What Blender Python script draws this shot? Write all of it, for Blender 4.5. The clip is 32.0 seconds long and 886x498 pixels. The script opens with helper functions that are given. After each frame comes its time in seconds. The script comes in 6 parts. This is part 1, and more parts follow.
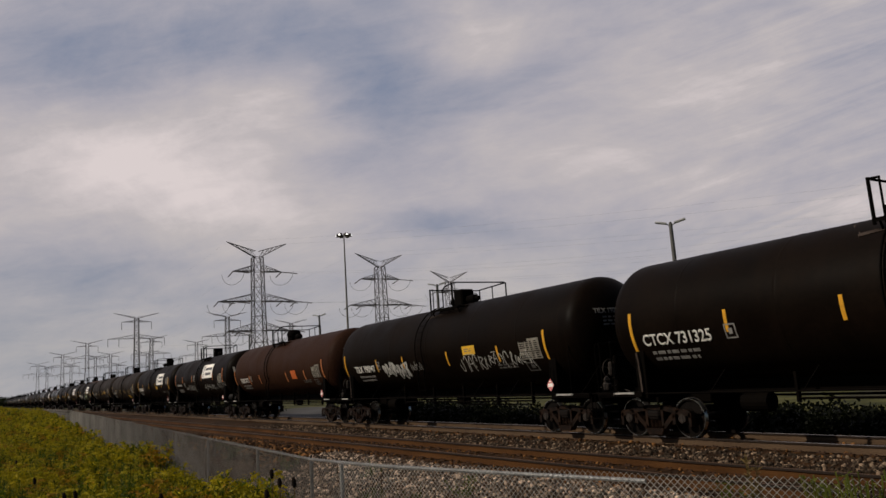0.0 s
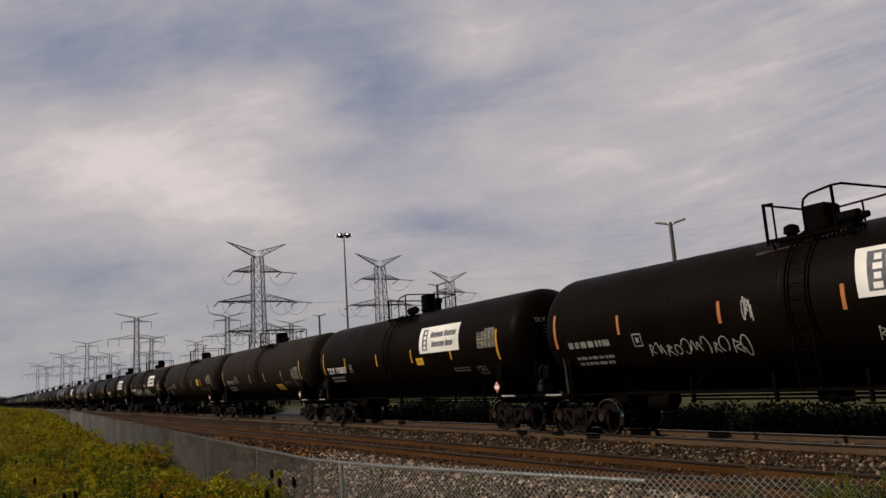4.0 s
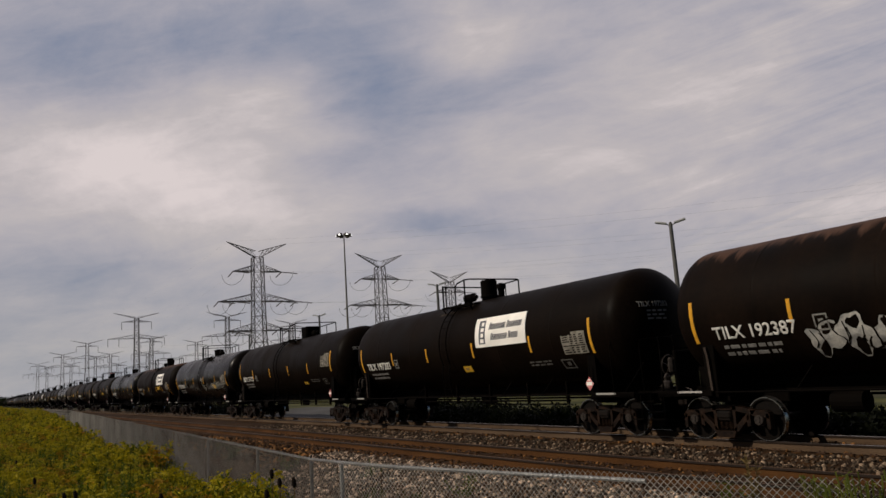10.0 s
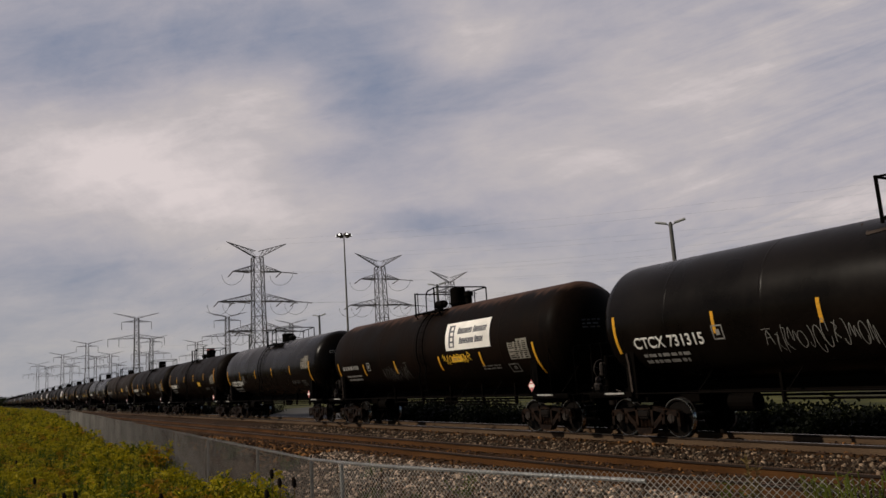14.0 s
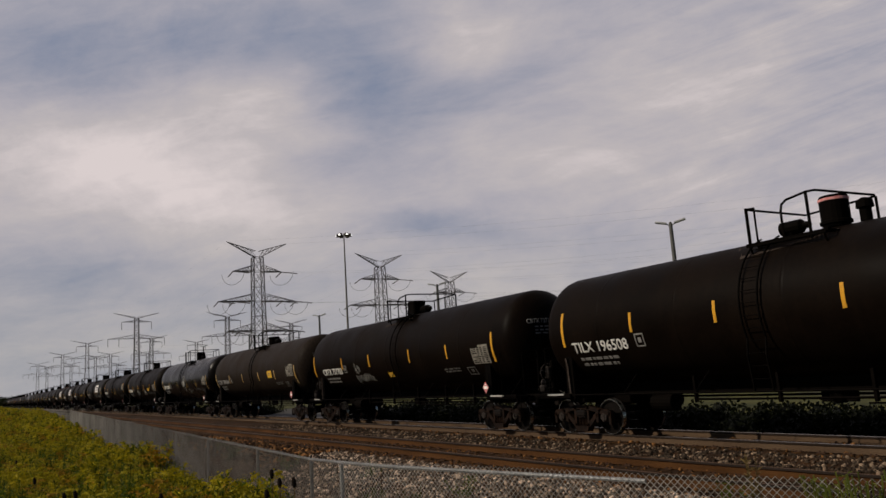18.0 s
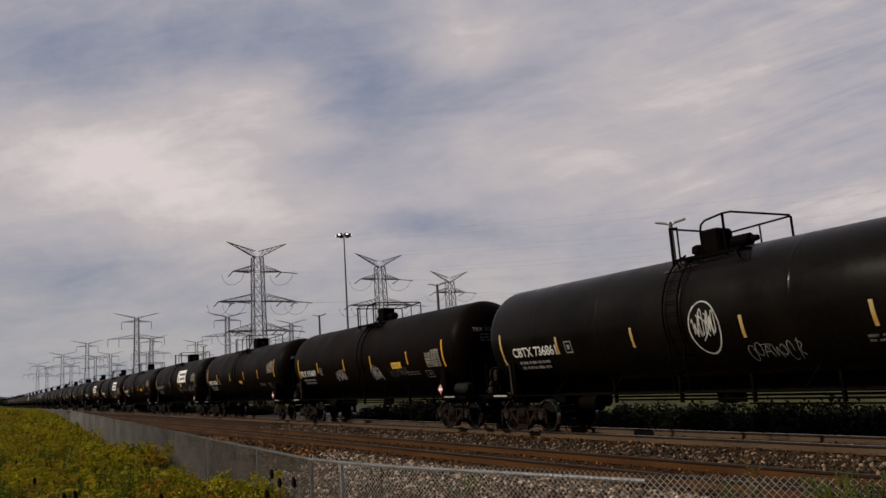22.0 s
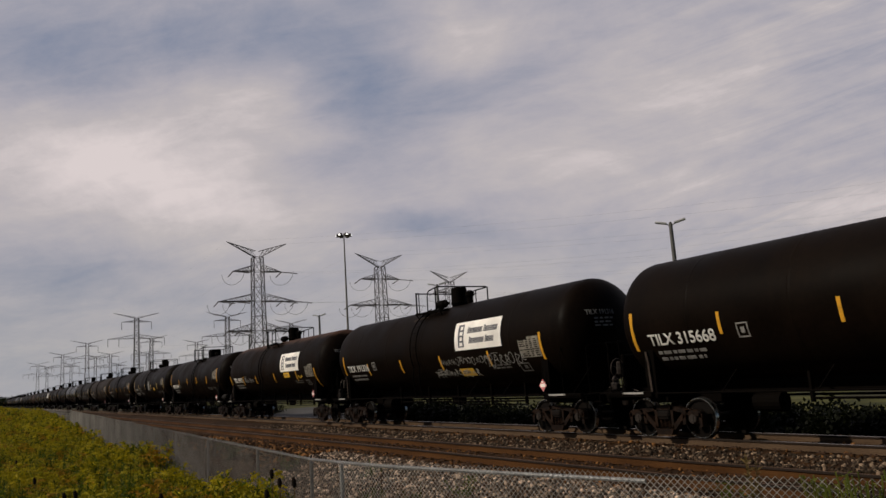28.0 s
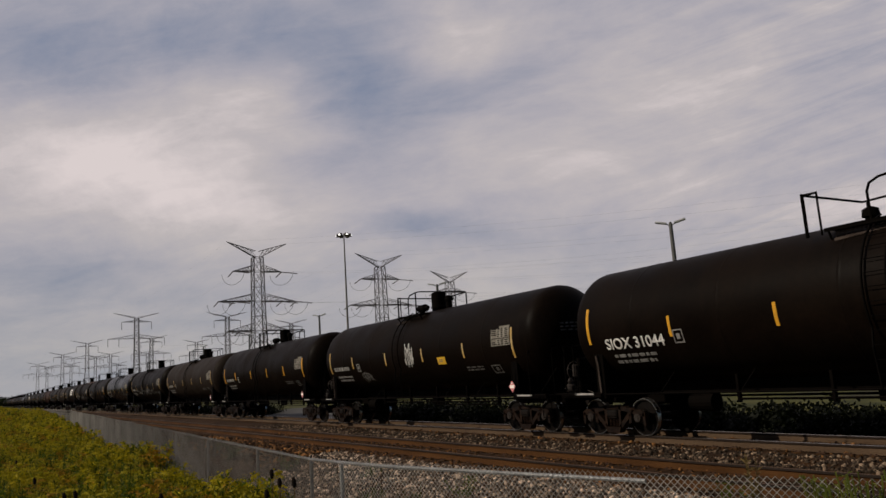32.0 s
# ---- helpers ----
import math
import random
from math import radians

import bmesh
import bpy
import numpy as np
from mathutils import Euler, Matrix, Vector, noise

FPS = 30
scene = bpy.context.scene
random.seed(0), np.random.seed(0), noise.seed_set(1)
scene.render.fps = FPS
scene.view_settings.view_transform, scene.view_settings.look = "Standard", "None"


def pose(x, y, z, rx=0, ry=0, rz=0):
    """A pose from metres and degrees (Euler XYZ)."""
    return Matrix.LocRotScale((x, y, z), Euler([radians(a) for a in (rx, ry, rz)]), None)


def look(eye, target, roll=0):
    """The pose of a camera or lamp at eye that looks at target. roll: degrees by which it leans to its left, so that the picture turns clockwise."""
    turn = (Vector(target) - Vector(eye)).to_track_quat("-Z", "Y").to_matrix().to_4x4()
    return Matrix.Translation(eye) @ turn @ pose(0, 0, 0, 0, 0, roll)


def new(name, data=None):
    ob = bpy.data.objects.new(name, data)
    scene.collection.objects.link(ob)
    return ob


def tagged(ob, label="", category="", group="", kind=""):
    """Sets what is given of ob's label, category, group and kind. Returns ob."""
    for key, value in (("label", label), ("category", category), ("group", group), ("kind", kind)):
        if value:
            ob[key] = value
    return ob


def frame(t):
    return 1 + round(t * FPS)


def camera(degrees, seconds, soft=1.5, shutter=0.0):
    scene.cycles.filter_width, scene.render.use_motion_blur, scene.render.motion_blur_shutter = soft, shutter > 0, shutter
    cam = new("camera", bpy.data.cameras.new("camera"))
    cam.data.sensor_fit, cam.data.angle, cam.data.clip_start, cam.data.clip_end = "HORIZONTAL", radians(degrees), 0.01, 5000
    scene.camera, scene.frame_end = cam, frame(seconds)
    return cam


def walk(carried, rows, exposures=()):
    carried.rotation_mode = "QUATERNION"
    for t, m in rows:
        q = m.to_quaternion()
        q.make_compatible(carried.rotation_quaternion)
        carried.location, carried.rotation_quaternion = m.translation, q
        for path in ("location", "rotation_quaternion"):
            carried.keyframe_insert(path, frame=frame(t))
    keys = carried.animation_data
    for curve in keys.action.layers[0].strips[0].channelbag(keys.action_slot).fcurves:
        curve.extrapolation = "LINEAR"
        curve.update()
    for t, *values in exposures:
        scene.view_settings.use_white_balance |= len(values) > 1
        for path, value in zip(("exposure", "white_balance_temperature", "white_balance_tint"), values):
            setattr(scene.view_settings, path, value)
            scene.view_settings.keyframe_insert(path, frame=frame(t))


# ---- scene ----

# ---------------------------------------------------------------- camera
EYE = (0.0, 0.0, 1.906)
FORWARD = Vector((-0.83614, 0.52288, 0.16555))
ROLL = -3.79
cam = camera(61.07, 32.0)
VIEW = look(EYE, Vector(EYE) + FORWARD, ROLL)
walk(cam, [(0.0, VIEW), (32.0, VIEW)])

# ---------------------------------------------------------------- world and light
SUN_DIR = Vector((-0.26, -0.76, 0.60)).normalized()
world = bpy.data.worlds.new("sky")
scene.world = world
world.use_nodes = True
wn = world.node_tree.nodes
sky = wn.new("ShaderNodeTexSky")
sky.sky_type = "NISHITA"
sky.sun_disc = False
sky.sun_elevation = math.asin(SUN_DIR.z)
sky.sun_rotation = math.atan2(SUN_DIR.x, SUN_DIR.y)
sky.air_density, sky.dust_density = 0.8, 0.6
wn["Background"].inputs["Strength"].default_value = 0.05
world.node_tree.links.new(sky.outputs[0], wn["Background"].inputs["Color"])

sun_data = bpy.data.lights.new("sun", "SUN")
sun_data.energy, sun_data.angle, sun_data.color = 4.9, radians(1.0), (1.0, 0.89, 0.75)
sun = new("sun", sun_data)
sun.matrix_world = look(SUN_DIR * 50, (0, 0, 0))
scene.view_settings.exposure = -0.75

# ---------------------------------------------------------------- materials


def mat(name, color, rough=0.7, metal=0.0, color2=None, scale=3.0, mix=0.5, fine=40.0, bump=0.15, spec=0.12, vary=0.0, stretch=(1, 1, 1)):
    """A surface with two scales of colour change, a change of gloss and fine relief."""
    m = bpy.data.materials.new(name)
    m.use_nodes = True
    nt = m.node_tree
    n, l = nt.nodes, nt.links
    b = n["Principled BSDF"]
    b.inputs["Metallic"].default_value = metal
    b.inputs["Specular IOR Level"].default_value = spec
    tc = n.new("ShaderNodeTexCoord")
    mp = n.new("ShaderNodeMapping")
    mp.inputs["Scale"].default_value = stretch
    l.new(tc.outputs["Object"], mp.inputs["Vector"])
    big = n.new("ShaderNodeTexNoise")
    big.inputs["Scale"].default_value, big.inputs["Detail"].default_value = scale, 5
    small = n.new("ShaderNodeTexNoise")
    small.inputs["Scale"].default_value, small.inputs["Detail"].default_value = fine, 3
    for t in (big, small):
        l.new(mp.outputs[0], t.inputs["Vector"])
    ramp = n.new("ShaderNodeValToRGB")
    c2 = color2 or tuple(c * 0.6 for c in color)
    ramp.color_ramp.elements[0].position, ramp.color_ramp.elements[1].position = 0.35, 0.68
    ramp.color_ramp.elements[0].color = (*color, 1)
    ramp.color_ramp.elements[1].color = (*[a + (c - a) * min(1, mix * 2) for a, c in zip(color, c2)], 1)
    l.new(big.outputs["Fac"], ramp.inputs[0])
    hs = n.new("ShaderNodeHueSaturation")
    mr = n.new("ShaderNodeMapRange")
    mr.inputs[1].default_value, mr.inputs[2].default_value = 0.25, 0.75
    mr.inputs[3].default_value, mr.inputs[4].default_value = 0.78, 1.22
    l.new(small.outputs["Fac"], mr.inputs[0])
    value = mr.outputs[0]
    if vary:
        geo = n.new("ShaderNodeNewGeometry")
        info = n.new("ShaderNodeObjectInfo")
        add = n.new("ShaderNodeMath")
        l.new(geo.outputs["Random Per Island"], add.inputs[0])
        l.new(info.outputs["Random"], add.inputs[1])
        fr = n.new("ShaderNodeMath")
        fr.operation = "FRACT"
        l.new(add.outputs[0], fr.inputs[0])
        m2 = n.new("ShaderNodeMapRange")
        m2.inputs[3].default_value, m2.inputs[4].default_value = 1 - vary, 1 + vary
        spot = fr.outputs[0]
        if vary >= 0.9:
            pw = n.new("ShaderNodeMath")
            pw.operation = "POWER"
            pw.inputs[1].default_value = 3.4
            l.new(spot, pw.inputs[0])
            spot = pw.outputs[0]
            m2.inputs[3].default_value, m2.inputs[4].default_value = 0.22, 2.3
        l.new(spot, m2.inputs[0])
        mul = n.new("ShaderNodeMath")
        mul.operation = "MULTIPLY"
        l.new(value, mul.inputs[0])
        l.new(m2.outputs[0], mul.inputs[1])
        value = mul.outputs[0]
    l.new(value, hs.inputs["Value"])
    l.new(ramp.outputs[0], hs.inputs["Color"])
    l.new(hs.outputs[0], b.inputs["Base Color"])
    rr = n.new("ShaderNodeMapRange")
    rr.inputs[1].default_value, rr.inputs[2].default_value = 0.3, 0.7
    rr.inputs[3].default_value, rr.inputs[4].default_value = max(0.05, rough - 0.1), min(1, rough + 0.1)
    l.new(big.outputs["Fac"], rr.inputs[0])
    l.new(rr.outputs[0], b.inputs["Roughness"])
    if bump:
        bp = n.new("ShaderNodeBump")
        bp.inputs["Strength"].default_value, bp.inputs["Distance"].default_value = bump, 0.01
        l.new(small.outputs["Fac"], bp.inputs["Height"])
        l.new(bp.outputs[0], b.inputs["Normal"])
    return m


def tank_paint(name, color, streak, rough, top_rust=0.0, spec=0.05):
    """Painted tank shell: streaks that run down from the top, dust, plate seams in the gloss, rust on the crown."""
    m = mat(name, color, rough, 0.0, streak, 0.7, 0.35, 9.0, 0.06, spec)
    nt = m.node_tree
    n, l = nt.nodes, nt.links
    tc = n.new("ShaderNodeTexCoord")
    mp = n.new("ShaderNodeMapping")
    mp.inputs["Scale"].default_value = (3.5, 0.35, 0.35)
    l.new(tc.outputs["Object"], mp.inputs["Vector"])
    st = n.new("ShaderNodeTexNoise")
    st.inputs["Scale"].default_value, st.inputs["Detail"].default_value = 1.6, 6
    l.new(mp.outputs[0], st.inputs["Vector"])
    rp = n.new("ShaderNodeValToRGB")
    rp.color_ramp.elements[0].position, rp.color_ramp.elements[1].position = 0.5, 0.75
    l.new(st.outputs["Fac"], rp.inputs[0])
    fac = n.new("ShaderNodeMath")
    fac.operation = "MULTIPLY"
    fac.inputs[1].default_value = 0.45
    l.new(rp.outputs[0], fac.inputs[0])
    mx = n.new("ShaderNodeMix")
    mx.data_type = "RGBA"
    mx.inputs[7].default_value = (*streak, 1)
    hs = n["Hue/Saturation/Value"] if "Hue/Saturation/Value" in n else [k for k in n if k.type == "HUE_SAT"][0]
    l.new(fac.outputs[0], mx.inputs[0])
    l.new(hs.outputs[0], mx.inputs[6])
    out = mx.outputs[2]
    if top_rust:
        sp = n.new("ShaderNodeSeparateXYZ")
        l.new(tc.outputs["Object"], sp.inputs[0])
        add = n.new("ShaderNodeMath")
        add.operation = "MULTIPLY_ADD"
        add.inputs[1].default_value = 0.9
        l.new(st.outputs["Fac"], add.inputs[0])
        l.new(sp.outputs["Z"], add.inputs[2])
        mr = n.new("ShaderNodeMapRange")
        mr.inputs[1].default_value, mr.inputs[2].default_value = 4.62, 4.8
        mr.inputs[4].default_value = top_rust
        l.new(add.outputs[0], mr.inputs[0])
        m3 = n.new("ShaderNodeMix")
        m3.data_type = "RGBA"
        m3.inputs[7].default_value = (0.075, 0.04, 0.027, 1)
        l.new(mr.outputs[0], m3.inputs[0])
        l.new(out, m3.inputs[6])
        out = m3.outputs[2]
    l.new(out, n["Principled BSDF"].inputs["Base Color"])
    return m


M = {}
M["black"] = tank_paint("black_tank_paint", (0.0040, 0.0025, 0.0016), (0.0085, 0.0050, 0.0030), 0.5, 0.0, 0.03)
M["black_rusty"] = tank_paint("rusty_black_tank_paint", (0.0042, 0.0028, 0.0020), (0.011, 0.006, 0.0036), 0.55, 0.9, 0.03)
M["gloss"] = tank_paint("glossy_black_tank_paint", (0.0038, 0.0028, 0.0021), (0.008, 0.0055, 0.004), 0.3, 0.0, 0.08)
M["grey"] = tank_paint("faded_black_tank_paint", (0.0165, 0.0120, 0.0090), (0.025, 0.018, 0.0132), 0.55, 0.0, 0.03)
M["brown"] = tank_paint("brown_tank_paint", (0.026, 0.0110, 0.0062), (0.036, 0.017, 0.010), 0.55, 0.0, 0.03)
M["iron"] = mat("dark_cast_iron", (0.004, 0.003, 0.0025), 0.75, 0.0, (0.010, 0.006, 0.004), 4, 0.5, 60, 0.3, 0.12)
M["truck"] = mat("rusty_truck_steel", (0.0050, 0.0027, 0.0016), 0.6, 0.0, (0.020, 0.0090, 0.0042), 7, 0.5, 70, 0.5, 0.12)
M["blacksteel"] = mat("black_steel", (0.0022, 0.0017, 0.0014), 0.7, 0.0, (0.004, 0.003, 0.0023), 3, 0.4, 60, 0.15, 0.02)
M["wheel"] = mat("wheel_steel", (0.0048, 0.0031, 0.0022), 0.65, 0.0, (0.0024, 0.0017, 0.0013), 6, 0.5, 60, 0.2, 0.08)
M["tread"] = mat("bright_tread_steel", (0.55, 0.54, 0.52), 0.28, 1.0, (0.4, 0.38, 0.36), 5, 0.4, 80, 0.05)
M["cap"] = mat("bearing_cap_steel", (0.055, 0.046, 0.04), 0.5, 0.3, (0.025, 0.019, 0.016), 8, 0.5, 60, 0.2)
M["yellow"] = mat("yellow_reflective_tape", (0.68, 0.33, 0.025), 0.45, 0, (0.55, 0.27, 0.03), 5, 0.4, 50, 0.05)
M["pale_tape"] = mat("pale_worn_tape", (0.44, 0.26, 0.06), 0.5, 0, (0.5, 0.38, 0.2), 3, 0.5, 50, 0.05)
M["orange"] = mat("faded_orange_tape", (0.55, 0.20, 0.06), 0.5, 0, (0.4, 0.15, 0.06), 5, 0.5, 50, 0.05)
M["panel"] = mat("yellow_panel", (0.72, 0.42, 0.03), 0.5, 0, (0.6, 0.34, 0.04), 3, 0.4, 30, 0.05)
M["orange_panel"] = mat("orange_panel", (0.55, 0.13, 0.03), 0.5, 0, (0.45, 0.1, 0.03), 3, 0.4, 30, 0.05)
M["white"] = mat("white_stencil_paint", (0.72, 0.70, 0.65), 0.6, 0, (0.55, 0.53, 0.48), 4, 0.5, 25, 0.05)
M["dim"] = mat("dusty_stencil_paint", (0.28, 0.27, 0.25), 0.65, 0, (0.16, 0.15, 0.14), 5, 0.5, 25, 0.05)
M["faint"] = mat("worn_stencil_paint", (0.12, 0.115, 0.105), 0.65, 0, (0.06, 0.055, 0.05), 5, 0.5, 25, 0.05)
M["tan"] = mat("tan_data_panel", (0.26, 0.24, 0.20), 0.6, 0, (0.14, 0.125, 0.10), 5, 0.5, 25, 0.05)
M["sign"] = mat("white_sign_board", (0.88, 0.85, 0.79), 0.5, 0, (0.86, 0.82, 0.75), 0.8, 0.4, 0.9, 0)
M["signink"] = mat("grey_sign_lettering", (0.10, 0.10, 0.11), 0.5, 0, (0.16, 0.16, 0.17), 4, 0.5, 25, 0)
M["red"] = mat("red_placard", (0.60, 0.15, 0.15), 0.4, 0, (0.72, 0.42, 0.40), 9, 0.4, 30, 0)
M["spray"] = mat("silver_spray_paint", (0.50, 0.48, 0.43), 0.55, 0, (0.26, 0.26, 0.25), 5, 0.5, 30, 0)
# Dust on the crown plate; on the saddle edge the tone is painted sunlight.
M["dust_sun_edge"] = mat("dusty_sunlit_edge", (0.055, 0.041, 0.033), 0.9, 0, (0.028, 0.02, 0.016), 4, 0.5, 30, 0.2, 0.1)
M["spraygreen"] = mat("pale_green_spray_paint", (0.36, 0.40, 0.26), 0.55, 0, (0.25, 0.3, 0.2), 5, 0.5, 30, 0)
M["tankgrey"] = mat("grey_reservoir_paint", (0.006, 0.005, 0.0045), 0.6, 0.0, (0.015, 0.013, 0.011), 5, 0.5, 40, 0.1, 0.1)
M["stripgrey"] = mat("pale_reflector_strip", (0.42, 0.40, 0.37), 0.4, 0, (0.3, 0.28, 0.26), 12, 0.5, 60, 0)
M["rail_dusty"] = mat("dusty_brown_rail", (0.095, 0.060, 0.034), 0.9, 0.0, (0.066, 0.040, 0.023), 2, 0.5, 60, 0.25, 0.2, stretch=(0.2, 1, 1))
# Same rusty steel; the darker tone paints the shade along the rail head.
M["rail_head"] = mat("shaded_rail_head_side", (0.022, 0.013, 0.008), 0.8, 0.0, (0.014, 0.009, 0.006), 2, 0.5, 60, 0.25, 0.2, stretch=(0.2, 1, 1))
M["rail"] = mat("rusty_rail", (0.082, 0.035, 0.010), 0.9, 0.0, (0.045, 0.019, 0.006), 2, 0.5, 60, 0.25, stretch=(0.2, 1, 1))
M["railtop"] = mat("worn_rail_head", (0.34, 0.31, 0.28), 0.35, 0.9, (0.26, 0.2, 0.15), 1, 0.5, 60, 0.05, stretch=(0.2, 4, 4))
M["railtop_rust"] = mat("rusted_rail_head", (0.15, 0.085, 0.05), 0.55, 0.5, (0.11, 0.06, 0.035), 1, 0.5, 60, 0.1, stretch=(0.2, 4, 4))
M["tie"] = mat("weathered_tie_wood", (0.060, 0.028, 0.009), 0.9, 0, (0.026, 0.013, 0.006), 3, 0.5, 30, 0.5, vary=0.25, stretch=(4, 0.5, 4))
M["plate"] = mat("rusty_tie_plate", (0.06, 0.033, 0.02), 0.8, 0.3, (0.035, 0.02, 0.015), 6, 0.5, 60, 0.3)
M["ballast"] = mat("ballast_gravel", (0.046, 0.021, 0.007), 0.95, 0, (0.016, 0.0085, 0.004), 0.8, 0.5, 22, 1.0)
M["stone"] = mat("ballast_stone", (0.17, 0.122, 0.082), 0.9, 0, (0.055, 0.034, 0.02), 1.5, 0.5, 40, 0.3, vary=0.9)
M["stone_pale"] = mat("pale_ballast_stone", (0.40, 0.305, 0.225), 0.9, 0, (0.20, 0.135, 0.09), 1.5, 0.5, 40, 0.3, 0.2, vary=0.9)
M["stone_brown"] = mat("rusty_ballast_stone", (0.16, 0.075, 0.024), 0.9, 0, (0.06, 0.028, 0.011), 1.5, 0.5, 40, 0.3, vary=0.9)
M["soil"] = mat("dry_grass_soil", (0.036, 0.040, 0.014), 0.95, 0, (0.05, 0.04, 0.024), 0.35, 0.5, 9, 1.0)
M["galv"] = mat("galvanised_wire", (0.40, 0.385, 0.36), 0.5, 0.1, (0.26, 0.245, 0.22), 4, 0.5, 40, 0.05)
M["galvdull"] = mat("weathered_fence_wire", (0.24, 0.225, 0.205), 0.6, 0.1, (0.15, 0.14, 0.128), 0.6, 0.5, 20, 0)
M["lamphead"] = mat("pale_lamp_housing", (0.45, 0.45, 0.44), 0.5, 0, (0.35, 0.35, 0.34), 3, 0.5, 20, 0)
M["galvpipe"] = mat("galvanised_pipe", (0.28, 0.28, 0.28), 0.5, 0.2, (0.20, 0.198, 0.195), 5, 0.5, 40, 0.05)
M["pylon"] = mat("grey_lattice_steel", (0.105, 0.090, 0.082), 0.7, 0.0, (0.075, 0.060, 0.052), 0.4, 0.5, 3, 0)
M["cable"] = mat("grey_conductor_cable", (0.6, 0.6, 0.6), 0.5, 0.5, (0.26, 0.26, 0.27), 0.2, 0.5, 1, 0)
M["insulator"] = mat("porcelain_insulator", (0.16, 0.14, 0.13), 0.35, 0, (0.12, 0.1, 0.1), 2, 0.5, 10, 0)
M["concrete"] = mat("grey_pole_concrete", (0.13, 0.127, 0.12), 0.8, 0, (0.09, 0.088, 0.084), 0.6, 0.5, 20, 0.1)
M["asphalt"] = mat("grey_asphalt", (0.075, 0.072, 0.07), 0.9, 0, (0.055, 0.053, 0.05), 0.15, 0.5, 8, 0.3)


def leaf_mat(name, color, color2, vary=0.22):
    m = mat(name, color, 0.6, 0, color2, 1.9, 0.5, 6, 0, 0.1, vary)
    b = m.node_tree.nodes["Principled BSDF"]
    n, l = m.node_tree.nodes, m.node_tree.links
    tr = n.new("ShaderNodeBsdfTranslucent")
    mx = n.new("ShaderNodeMixShader")
    mx.inputs[0].default_value = 0.35
    l.new(b.inputs["Base Color"].links[0].from_socket, tr.inputs["Color"])
    l.new(b.outputs[0], mx.inputs[1])
    l.new(tr.outputs[0], mx.inputs[2])
    l.new(mx.outputs[0], n["Material Output"].inputs["Surface"])
    return m


M["leaf"] = leaf_mat("goldenrod_leaf", (0.095, 0.135, 0.007), (0.017, 0.029, 0.0025))
M["bloom"] = leaf_mat("goldenrod_bloom", (0.50, 0.40, 0.014), (0.25, 0.22, 0.010), 0.18)
M["faded"] = leaf_mat("fading_goldenrod_bloom", (0.42, 0.225, 0.012), (0.26, 0.15, 0.012), 0.18)
M["weed"] = leaf_mat("bright_weed_leaf", (0.19, 0.20, 0.03), (0.09, 0.115, 0.022))
M["dry"] = leaf_mat("dry_weed", (0.20, 0.14, 0.05), (0.14, 0.10, 0.04))
# Leaf colour far below foliage green: the train's shade is put into it.
M["hedge"] = leaf_mat("shaded_shrub_leaf", (0.0065, 0.0085, 0.0024), (0.003, 0.004, 0.0014))
M["hedge_olive"] = leaf_mat("olive_weed_leaf", (0.075, 0.080, 0.014), (0.04, 0.045, 0.01))
M["tree"] = leaf_mat("tree_leaf", (0.032, 0.045, 0.016), (0.022, 0.032, 0.012))
M["bark"] = mat("tree_bark", (0.06, 0.045, 0.035), 0.95, 0, (0.04, 0.03, 0.022), 3, 0.5, 30, 0.6)
M["seed"] = mat("dark_seed_head", (0.013, 0.009, 0.007), 0.9, 0, (0.02, 0.013, 0.009), 20, 0.5, 90, 0.6)
M["field"] = mat("dry_meadow_grass", (0.085, 0.080, 0.018), 0.95, 0, (0.022, 0.026, 0.007), 0.35, 0.5, 3, 0.8)
M["glass"] = mat("dark_car_glass", (0.02, 0.022, 0.025), 0.08, 0, (0.03, 0.03, 0.03), 2, 0.4, 10, 0, 0.8)
M["rubber"] = mat("tyre_rubber", (0.018, 0.018, 0.018), 0.85, 0, (0.03, 0.03, 0.03), 5, 0.5, 60, 0.2)


def glow_mat(name, color, power):
    m = bpy.data.materials.new(name)
    m.use_nodes = True
    b = m.node_tree.nodes["Principled BSDF"]
    b.inputs["Base Color"].default_value = (*color, 1)
    b.inputs["Emission Color"].default_value = (*color, 1)
    b.inputs["Emission Strength"].default_value = power
    return m


M["lampglow"] = glow_mat("lit_floodlight_lens", (1.0, 0.97, 0.92), 2.2)

# ---------------------------------------------------------------- mesh tools


